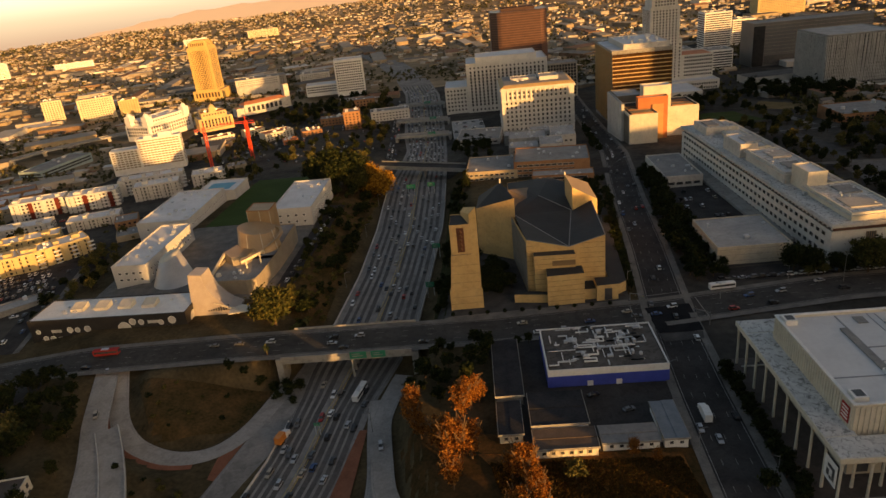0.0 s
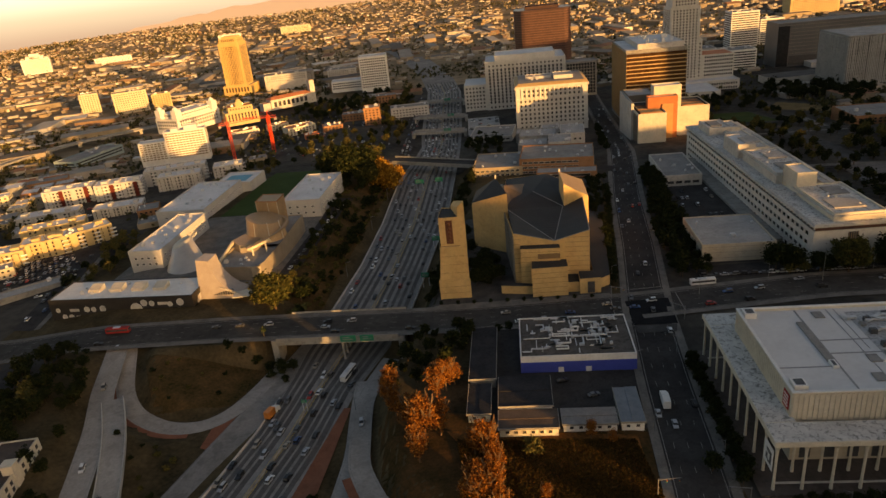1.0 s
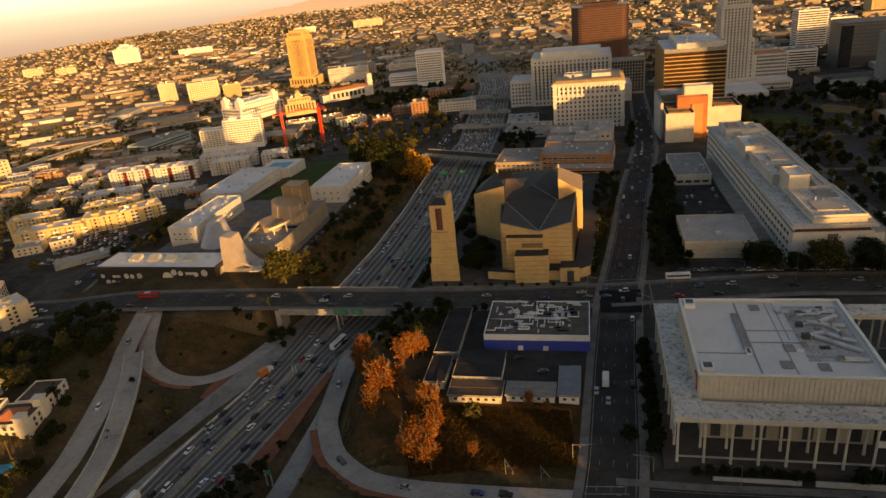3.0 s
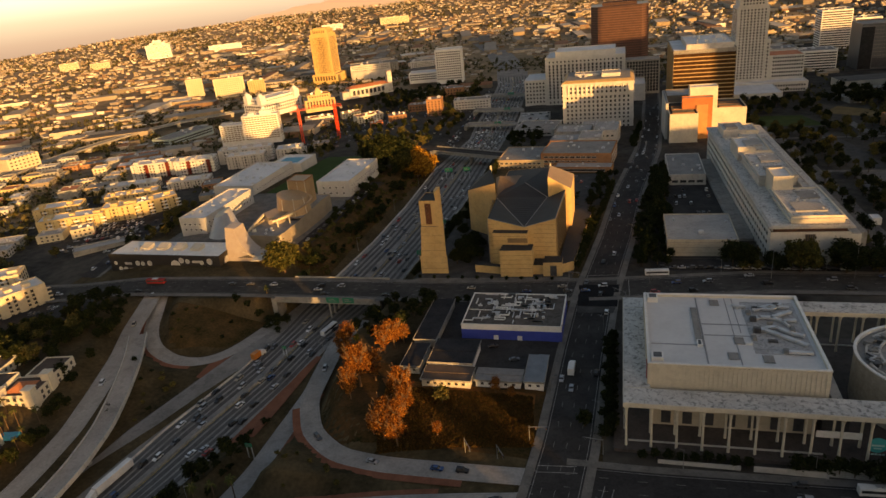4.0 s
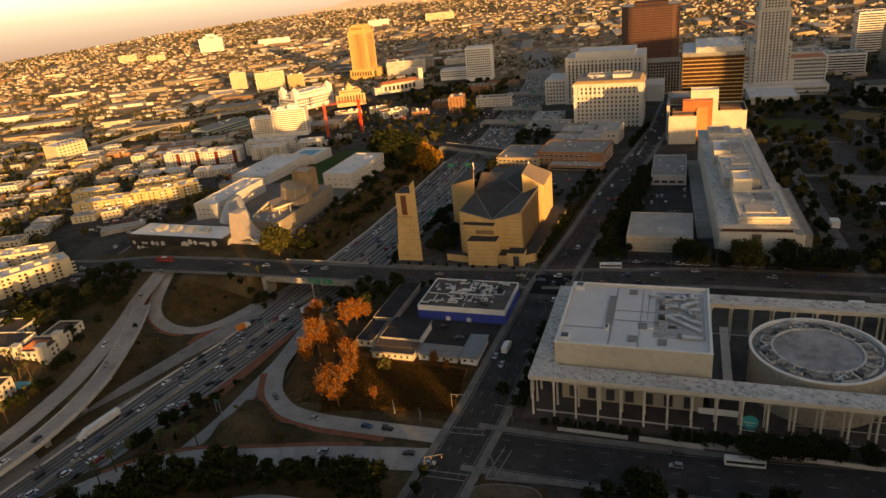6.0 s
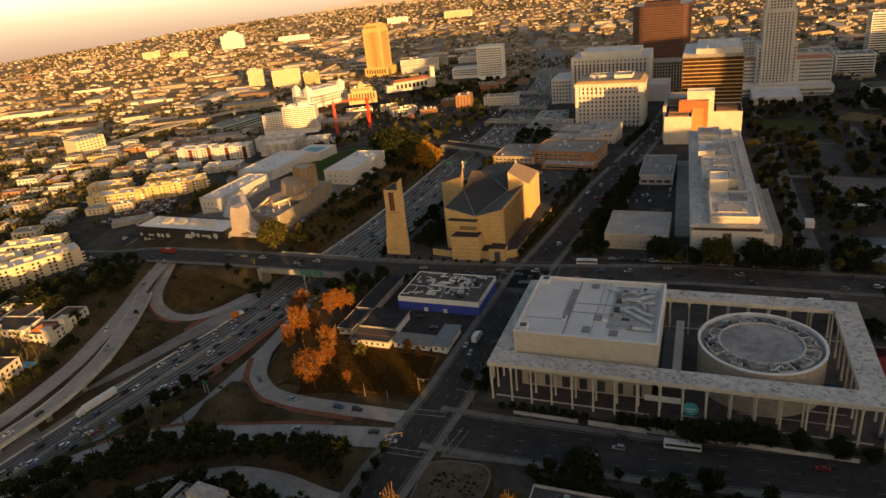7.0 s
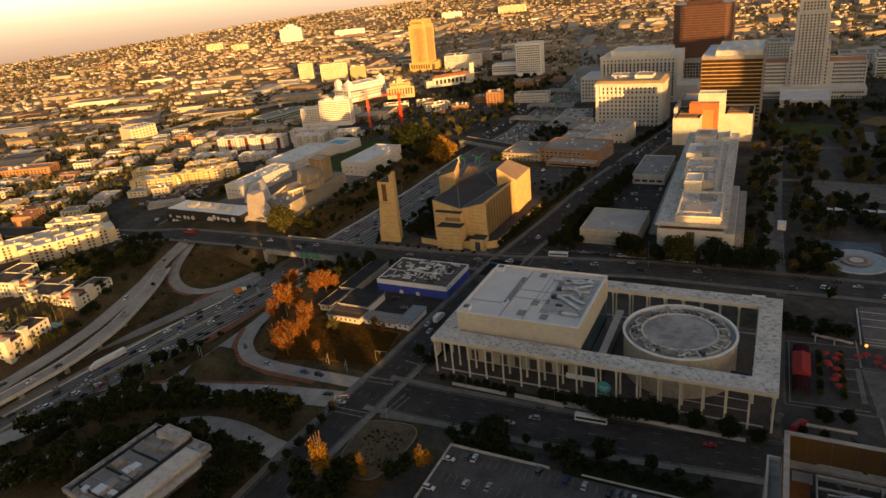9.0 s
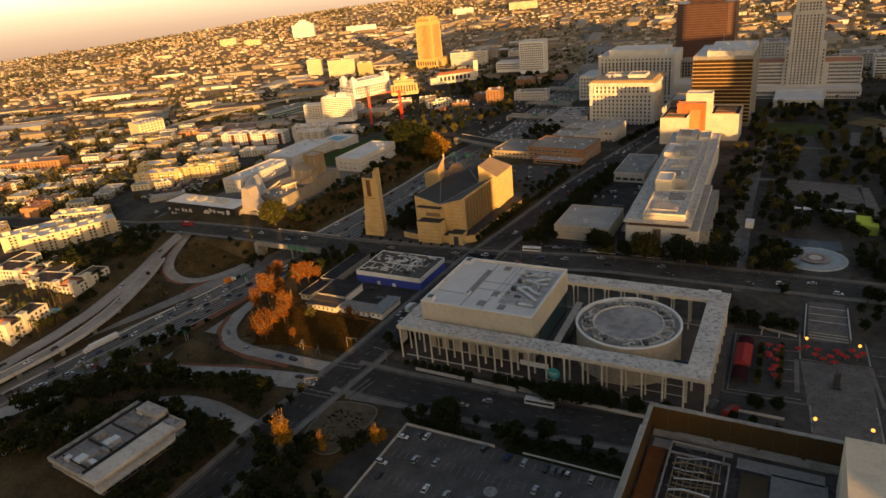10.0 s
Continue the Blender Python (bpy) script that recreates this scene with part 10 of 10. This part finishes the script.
def far_city():
    rng = np.random.default_rng(5)
    spots = []
    # streets of houses and sheds, ring by ring
    for ring, (r0, r1, step, size, hmax) in enumerate(((560, 1000, 22, (8, 19), 8), (1000, 1700, 24, (7, 19), 6.5), (1700, 2600, 25, (6, 15), 5.5), (2600, 4200, 30, (6, 14), 5))):
        for district in range(10):
            a0, a1 = -76 + district * 12.5, -76 + (district + 1) * 12.5
            rz = radians([28, 24, 30, 12, 22, 2, 36, 8, 18, 4][district])
            n = int((r1 * r1 - r0 * r0) * radians(12.5) / 2 / (step * step) * 1.2)
            for _ in range(n):
                az, r_ = radians(rng.uniform(a0, a1)), math.sqrt(rng.uniform(r0 * r0, r1 * r1))
                x, y = 100 + r_ * math.sin(az), -30 + r_ * math.cos(az)
                # lots lie along the local street grid
                u, v = x * math.cos(rz) + y * math.sin(rz), -x * math.sin(rz) + y * math.cos(rz)
                row = round(v / (step * 0.95))
                v = row * step * 0.95 + rng.uniform(-2, 2)
                if row % 5 == 0 or (u % 95) < 14:
                    continue
                x, y = u * math.cos(rz) - v * math.sin(rz), u * math.sin(rz) + v * math.cos(rz)
                if r_ < 1600 and not free_spot(x, y, 22):
                    continue
                if x > -262 and y < 780 and x < 360 or -620 < x < -255 and 150 < y < 705:
                    continue
                if -320 < x < 0 and 600 < y < 1000 or 0 < x < 340 and 640 < y < 1000 or (20 < x < 150 and 1230 < y < 1340):
                    continue
                w, d = rng.uniform(*size), rng.uniform(size[0], size[1] * 0.7)
                big = rng.random()
                h = rng.uniform(3.0, hmax) if big < 0.985 else rng.uniform(8, 17)
                if big > (0.965, 0.965, 0.985, 1.1)[ring]:
                    w, d, h = rng.uniform(30, 80), rng.uniform(18, 40), rng.uniform(5, 10)
                spots.append((x, y, rz + (math.pi / 2 if rng.random() < 0.3 else 0), w, d, h, rng.random() < (0.06 if ring < 2 else 0.3)))
    # long sheds and yards along the railway
    for k in range(70):
        az, r_ = radians(rng.uniform(-30, 12)), rng.uniform(1500, 2500)
        spots.append((100 + r_ * math.sin(az), -30 + r_ * math.cos(az), radians(100 + rng.uniform(-6, 6)), rng.uniform(70, 190), rng.uniform(18, 34), rng.uniform(6, 10), False))
    # warehouses of the left quarter
    for k in range(75):
        az, r_ = radians(rng.uniform(-64, -14)), rng.uniform(680, 1900)
        x, y = 100 + r_ * math.sin(az), -30 + r_ * math.cos(az)
        if free_spot(x, y, 60) and not (-330 < x < 0 and y < 1000) and not (-620 < x < -255 and y < 720):
            spots.append((x, y, radians(28 + rng.uniform(-4, 4)), rng.uniform(36, 110), rng.uniform(18, 46), rng.uniform(6, 11), False))
    xy = np.array([(p[0], p[1]) for p in spots])
    zs = land(xy[:, 0], xy[:, 1])
    verts, faces, mats_ = [], [], []
    for (x, y, rz, w, d, h, gable), z in zip(spots, zs.tolist()):
        c, s = math.cos(rz), math.sin(rz)
        k = len(verts)
        for zz in (z - 4, z + h):
            for a, b in ((-w / 2, -d / 2), (w / 2, -d / 2), (w / 2, d / 2), (-w / 2, d / 2)):
                verts.append((x + a * c - b * s, y + a * s + b * c, zz))
        for i in range(4):
            j = (i + 1) % 4
            faces.append((k + i, k + j, k + 4 + j, k + 4 + i))
            mats_.append(0)
        k = len(verts)
        o = 0.3
        for a, b in ((-w / 2 - o, -d / 2 - o), (w / 2 + o, -d / 2 - o), (w / 2 + o, d / 2 + o), (-w / 2 - o, d / 2 + o)):
            verts.append((x + a * c - b * s, y + a * s + b * c, z + h + 0.02))
        if gable:
            for a in (-w / 2 - o, w / 2 + o):
                verts.append((x + a * c, y + a * s, z + h + d * 0.2))
            faces.extend([(k, k + 1, k + 5, k + 4), (k + 2, k + 3, k + 4, k + 5), (k + 1, k + 2, k + 5), (k + 3, k, k + 4)])
            mats_.extend([1] * 4)
        else:
            faces.append((k, k + 1, k + 2, k + 3))
            mats_.append(1)
    me = bpy.data.meshes.new("distant_city")
    me.from_pydata(verts, [], faces)
    me.materials.append(CITY_WALL)
    me.materials.append(CITY_ROOF)
    me.polygons.foreach_set("material_index", mats_)
    tagged(new("distant_city", me), "dense low city of pale blocks reaching to the hills", "city", kind="stuff")


far_city()


def far_trees():
    rng = np.random.default_rng(8)
    xy = []
    while len(xy) < 27000:
        az = radians(rng.uniform(-76, 48))
        r_ = math.sqrt(rng.uniform(520 ** 2, 4150 ** 2)) if len(xy) % 3 else rng.uniform(520, 1600)
        x, y = 100 + r_ * math.sin(az), -30 + r_ * math.cos(az)
        if (x > -250 and y < 860 and x < 345) or (r_ < 1300 and not free_spot(x, y, 2)):
            continue
        # woods gather in patches
        if noise.noise(Vector((x / 260, y / 260, 3.0))) < rng.uniform(-0.3, 0.45):
            continue
        xy.append((x, y, rng.uniform(1.8, 4.4) * (1.0 if r_ < 1800 else 1.15)))
    xy = np.array(xy)
    n, q = len(xy), 7
    z = land(xy[:, 0], xy[:, 1])
    s = np.repeat(xy[:, 2], q)[:, None]
    p = np.repeat(np.column_stack([xy[:, :2], z]), q, axis=0)
    p = p + rng.normal(0, 0.45, (n * q, 3)) * s * (1, 1, 0.5)
    p[:, 2] += (s[:, 0] * rng.uniform(0.3, 1.5, n * q))
    u = rng.normal(0, 1, (n * q, 3))
    u /= np.linalg.norm(u, axis=1)[:, None]
    v = np.cross(u, rng.normal(0, 1, (n * q, 3)))
    v /= np.linalg.norm(v, axis=1)[:, None]
    co = np.stack([p + (u * a + v * b) * s * 0.6 for a, b in ((-1, -0.3), (0.1, -0.8), (1, 0.2), (-0.1, 0.8))], 1).reshape(-1, 3)
    me = bpy.data.meshes.new("distant_trees")
    me.from_pydata(co.tolist(), [], np.arange(n * q * 4).reshape(-1, 4).tolist())
    me.materials.append(leaf_mat("far_leaves", [(0, (0.045, 0.045, 0.018)), (0.4, (0.075, 0.07, 0.028)), (0.8, (0.12, 0.095, 0.04))]))
    tagged(new("distant_trees", me), "dark trees scattered through the far city", "trees", kind="stuff")


far_trees()

# larger blocks beyond the park and along the left quarter
NEAR_BLOCKS = (
    (446, 1312, 0, 48, 40, 66, WHITE, "slim white office tower with ribbon windows"), (506, 1345, 0, 42, 36, 46, WHITE, "slim white office tower with ribbon windows"), (366, 1082, 0, 50, 40, 30, WHITE, "white stepped office block with ribbon windows"), (755, 1780, 0, 113, 50, 45, YELLOWSTUCCO, "tan stone office block with windows"),
    (350, 628, 0, 56, 46, 12, BRICK, "low red brick building in the park"), (-792, 1240, 30, 34, 30, 37, WARMSTUCCO, "cream hospital slab catching the sun"), (-690, 1208, 29, 60, 28, 39, WARMSTUCCO, "cream hospital slab catching the sun"), (-640, 1228, 29, 34, 24, 28, YELLOWSTUCCO, "tan stucco hospital wing"),
    (-270, 880, 38, 40, 22, 12, CREAM, "cream low block with tiled roof"), (-215, 850, 20, 26, 18, 9, BRICK, "small brick house block"), (-236, 820, 20, 18, 14, 7, TILE_RED, "small house with tiled roof"), (-162, 862, 8, 21, 24, 24, BRICK, "red brick corner block of six storeys"), (-118, 905, 8, 52, 22, 15, STONE_W, "pale stone terrace of three storeys"), (-196, 905, 8, 34, 20, 11, BRICK, "low red brick corner block"),
)
FAR_BLOCKS = (
    (-545, 823, 78, 88, 34, 11, mat("teal_roofed", (0.25, 0.32, 0.32), (0.36, 0.43, 0.42), 0.1, 1.0), "long pale office with green bands"), (-520, 640, 30, 110, 20, 9, BRICK, "long low brick warehouse"), (-600, 400, 26, 84, 22, 12, BRICK, "long low brown brick warehouse"), (-430, 1345, 20, 84, 44, 30, CONC, "low curved office block"), (-452, 1410, 20, 120, 40, 22, CONC_D, "long grey transit building"),
    (212, 1035, 0, 38, 36, 62, STONE_W, "pale stone office block with windows"), (330, 1180, 0, 60, 40, 24, CONC, "plain grey concrete office block"), (620, 1240, 0, 80, 40, 36, CONC_D, "dark grey concrete office slab"), (-330, 1420, 10, 60, 40, 20, CONC, "plain grey concrete office block"), (-360, 905, 30, 42, 20, 10, CREAM, "cream low block with tiled roof"), (-318, 930, 30, 30, 18, 9, WARMSTUCCO, "cream low block with tiled roof"),
    (-1440, 2030, 30, 80, 40, 44, WHITE, "distant white hospital block"), (-1240, 2120, 30, 110, 30, 22, WHITE, "distant white hospital wing among trees"), (-1560, 1880, 30, 60, 40, 20, WARMSTUCCO, "distant cream block among trees"), (-1700, 1900, 30, 60, 36, 26, WARMSTUCCO, "distant cream block among trees"), (-760, 2560, 20, 110, 40, 26, WARMSTUCCO, "distant cream block among trees"), (-985, 2480, 20, 80, 34, 20, WHITE, "distant white block among trees"),
)
for k, (x, y, rz, w, d, h, wl_, lab) in enumerate(NEAR_BLOCKS + FAR_BLOCKS):
    slim = wl_ is WHITE and x > 300
    tall_rows = max(2, int(h / 4))
    specs = [("F", 1, 0.02, 0.98, tall_rows, 2, h - 2, w * 0.94, 1.9), ("R", 1, 0.03, 0.97, tall_rows, 2, h - 2, d * 0.92, 1.9), ("L", 1, 0.03, 0.97, tall_rows, 2, h - 2, d * 0.92, 1.9)] if slim or "green bands" in lab else [("F", max(4, int(w / 4.5)), 0.04, 0.96, tall_rows, 2, h - 2, 2.2, 1.5), ("R", max(3, int(d / 4.5)), 0.04, 0.96, tall_rows, 2, h - 2, 2.2, 1.5)]
    ob = building("office_block", lab, x, y, rz, w, d, h, wl_, TILE_RED if "tiled" in lab else ROOF_G, specs, True, 4, 200 + k, big=5)
    if "distant white hospital block" in lab:
        for sx, hh in ((0.62, 51), (0.34, 58)):
            shell(ob, w * sx, d * 0.7, h - 1, hh, wl_, ROOF_W, 0.8, name="upper_wall")
    if "curved" in lab:
        bm = bmesh.new()
        arc = [(-w / 2 + w * q / 12, -d / 2 - 9 * math.sin(math.pi * q / 12)) for q in range(13)]
        prism(bm, arc + [(w / 2, -d / 2 + 2), (-w / 2, -d / 2 + 2)], -4, 17)
        part("bowed_front", bm, CONC, ob)


def build_glass_slab():
    b = thing("office_block", 500, 1075, -30, 0, "long dark grey glass office slab with a recessed base", "office building")
    w, d, h = 170, 50, 62
    grey = mat("smoky_glass_wall", (0.1, 0.1, 0.1), (0.15, 0.148, 0.145), 0.03, 0.3, 0.35)
    shell(b, w, d, -4, h, grey, ROOF_G, 1.0)
    for k in range(44):
        bm = bmesh.new()
        px = -w / 2 + 18 + k * (w - 20) / 43
        box(bm, px - 0.12, px + 0.12, -d / 2 - 0.3, -d / 2 - 0.02, 16, h - 1)
        part("fin", bm, METAL_D, b)
    for z in range(18, 62, 5):
        bm = bmesh.new()
        box(bm, -w / 2, w / 2, -d / 2 - 0.2, -d / 2 - 0.02, z, z + 0.6)
        part("floor_band", bm, CONC_D, b)
    bm = bmesh.new()
    box(bm, -w / 2 - 0.3, -w / 2 + 16, -d / 2 - 0.4, -d / 2 - 0.03, 0, h - 4)
    part("corner_glass", bm, GLASS_D, b, "dark glazed corner bay")
    bm = bmesh.new()
    box(bm, -w / 2 + 17, w / 2, -d / 2 - 0.5, -d / 2 - 0.03, 2, 15)
    part("base_recess", bm, METAL_D, b)
    bm = bmesh.new()
    box(bm, -w / 2 + 40, w / 2 + 10, -d / 2 - 26, -d / 2 - 0.6, -4, 7)
    part("low_terrace", bm, CONC, b)


build_glass_slab()


def build_slatted_block():
    b = thing("courts_block", 452, 868, -25, 0, "pale concrete courts block behind irregular upright slats", "office building")
    w, d, h = 78, 80, 62
    shell(b, w, d, -4, h, CONC_D, ROOF_H, 1.0)
    rnd = random.Random(61)
    for face, n in (("F", 40), ("L", 34)):
        for k in range(n):
            bm = bmesh.new()
            p = face_point(face, w, d, (k + 0.5) / n, 0, 0.5)
            lean = rnd.uniform(-0.9, 0.9)
            q = face_point(face, w, d, (k + 0.5) / n, 0, 0.5) + (Vector((lean, 0, 0)) if face == "F" else Vector((0, lean, 0)))
            bar(bm, (p.x, p.y, 6), (q.x, q.y, h - 2), 0.9, 0.9)
            part("slat", bm, CONC, b)
    windows(b, w, d, [("F", 20, 0.02, 0.98, 14, 4, h - 3, 2.6, 2.4), ("L", 18, 0.02, 0.98, 14, 4, h - 3, 2.6, 2.4)], stuff=True)


build_slatted_block()

# elevated freeway crossing the left quarter
for pts in ([(-590, 540), (-628, 648), (-656, 772), (-655, 860), (-625, 925), (-560, 985), (-480, 1060)],):
    line = resample([(x, y, h1(x, y) + 7) for x, y in pts], 22)
    deck = thing("elevated_freeway", 0, 0, 0, 0, "pale concrete elevated freeway on piers", "road", "far freeways")
    def ribbon(off, wd, lo, hi):
        bmx = bmesh.new()
        prev = None
        for k, p in enumerate(line):
            dv = line[min(k + 1, len(line) - 1)] - line[max(k - 1, 0)]
            n = Vector((dv.y, -dv.x, 0)).normalized()
            row = [bmx.verts.new(p + n * o + Vector((0, 0, h))) for o, h in ((off - wd / 2, lo), (off + wd / 2, lo), (off + wd / 2, hi), (off - wd / 2, hi))]
            if prev:
                for m_ in range(4):
                    bmx.faces.new((prev[m_], prev[(m_ + 1) % 4], row[(m_ + 1) % 4], row[m_]))
            prev = row
        return bmx

    part("deck", ribbon(0, 15, -0.8, 0.8), RAMP_M, deck)
    for side in (-1, 1):
        part("barrier", ribbon(7.3 * side, 0.4, 0.8, 1.8), CONC_D, deck)
    for p in line[1::2]:
        bm = bmesh.new()
        box(bm, p.x - 2, p.x + 2, p.y - 2, p.y + 2, p.z - 14, p.z - 0.6)
        part("pier", bm, CONC, deck)

# downtown skyline behind the camera, whose shadows cover the near blocks
for s0, s1, hh in SKYLINE:
    sm, back = (s0 + s1) / 2, 460 if s1 > 365 else 450
    px, py = sm * 0.714 + 0.70 * back, sm * 0.70 - 0.714 * back
    building("skyscraper", "tall plain downtown tower", px, py, 44.5, s1 - s0, 40, hh, CONC_D, ROOF_G, (), units=0, z=0, group="downtown towers")


# tall dry grass on the lot by the ramp
def build_tufts(name, quad, n, hi, label, seed):
    rng = np.random.default_rng(seed)
    u, v = rng.random(n), rng.random(n)
    q = np.array(quad, float)
    p = (q[0] * (1 - u)[:, None] + q[1] * u[:, None]) * (1 - v)[:, None] + (q[3] * (1 - u)[:, None] + q[2] * u[:, None]) * v[:, None]
    z = land(p[:, 0], p[:, 1])
    verts, faces = [], []
    for (px, py), pz in zip(p, z):
        a, tall = rng.uniform(0, math.pi), rng.uniform(0.35, hi)
        for k in range(2):
            c, e = math.cos(a + k * 1.5) * 0.32, math.sin(a + k * 1.5) * 0.32
            lean = rng.uniform(-0.25, 0.25, 2)
            i0 = len(verts)
            verts += [(px - c, py - e, pz), (px + c, py + e, pz), (px + c * 0.6 + lean[0], py + e * 0.6 + lean[1], pz + tall), (px - c * 0.9 + lean[0], py - e * 0.9 + lean[1], pz + tall * 0.9)]
            faces.append((i0, i0 + 1, i0 + 2, i0 + 3))
    me = bpy.data.meshes.new(name)
    me.from_pydata(verts, [], faces)
    me.materials.append(TUFT)
    tagged(new(name, me), label, "grass", kind="stuff")


TUFT = island_mat("dry_grass_blades", [(0, (0.05, 0.036, 0.012)), (0.4, (0.075, 0.046, 0.015)), (0.8, (0.115, 0.062, 0.018))], 0.85, 0.5)
build_tufts("dry_grass", [(-6, 178), (56, 176), (60, 146), (2, 139)], 16000, 0.95, "tall dry grass and fallen orange leaves on the lot", 5)


# ---- trees and cars: the nearest as things, the rest joined ----
def bake(name, items, label, category):
    """One mesh from many placed meshes."""
    cos, loops, starts, totals, mi, slots = [], [], [], [], [], []
    base = nl = 0
    cache = {}
    for me, m in items:
        if me.name not in cache:
            co = np.empty(len(me.vertices) * 3)
            me.vertices.foreach_get("co", co)
            lv = np.empty(len(me.loops), dtype=np.int32)
            me.loops.foreach_get("vertex_index", lv)
            ls = np.empty(len(me.polygons), dtype=np.int32)
            me.polygons.foreach_get("loop_start", ls)
            lt = np.empty(len(me.polygons), dtype=np.int32)
            me.polygons.foreach_get("loop_total", lt)
            mt = me.materials[0]
            if mt not in slots:
                slots.append(mt)
            cache[me.name] = (co.reshape(-1, 3), lv, ls, lt, slots.index(mt))
        co, lv, ls, lt, k = cache[me.name]
        mm = np.array(m)
        cos.append(co @ mm[:3, :3].T + mm[:3, 3])
        loops.append(lv + base)
        starts.append(ls + nl)
        totals.append(lt)
        mi.append(np.full(len(ls), k, dtype=np.int32))
        base += len(co)
        nl += len(lv)
    out_me = bpy.data.meshes.new(name)
    co, lv, ls, k = np.concatenate(cos), np.concatenate(loops), np.concatenate(starts), np.concatenate(mi)
    out_me.vertices.add(len(co))
    out_me.vertices.foreach_set("co", co.ravel())
    out_me.loops.add(len(lv))
    out_me.loops.foreach_set("vertex_index", lv)
    out_me.polygons.add(len(ls))
    out_me.polygons.foreach_set("loop_start", ls)
    for mt in slots:
        out_me.materials.append(mt)
    out_me.polygons.foreach_set("material_index", k)
    out_me.update(calc_edges=True)
    return tagged(new(name, out_me), label, category, kind="stuff")


def near_first(m):
    return math.hypot(m.translation.x - 60, m.translation.y - 120)


TREES.sort(key=lambda t: (t[0] in ("shrub", "dry"), near_first(t[3])))
rest, shrubs = [], 0
for i, (key, tr, cr, m, group) in enumerate(TREES):
    small = key in ("shrub", "dry")
    if (not small and i < 285) or (small and shrubs < 60):
        shrubs += small
        t = new(TREE[key][0])
        t.empty_display_size = 0.5
        t.matrix_basis = m
        tagged(t, TREE[key][1], "shrub" if small else "tree", group or ("shrubs on the banks" if small else "trees of the quarter"))
        part("trunk", tr, None, t)
        part("crown", cr, None, t)
    else:
        rest += [(tr, m), (cr, m)]
bake("park_trees", rest, "dense dark trees of the park and far blocks", "trees")

CARS.sort(key=lambda c: near_first(c[1]))
rest = []
for i, (k, m) in enumerate(CARS):
    if PROTO[k][3] is None:
        PROTO[k][3] = car_proto(PROTO[k][0], PROTO[k][1])
        PROTO[k][3].matrix_basis = m
    elif i < 270:
        copy_thing(PROTO[k][3], m)
    else:
        rest += [(o.data, m @ o.matrix_local) for o in PROTO[k][3].children]
bake("distant_traffic", rest, "crowded small cars on the far freeway and streets", "cars")
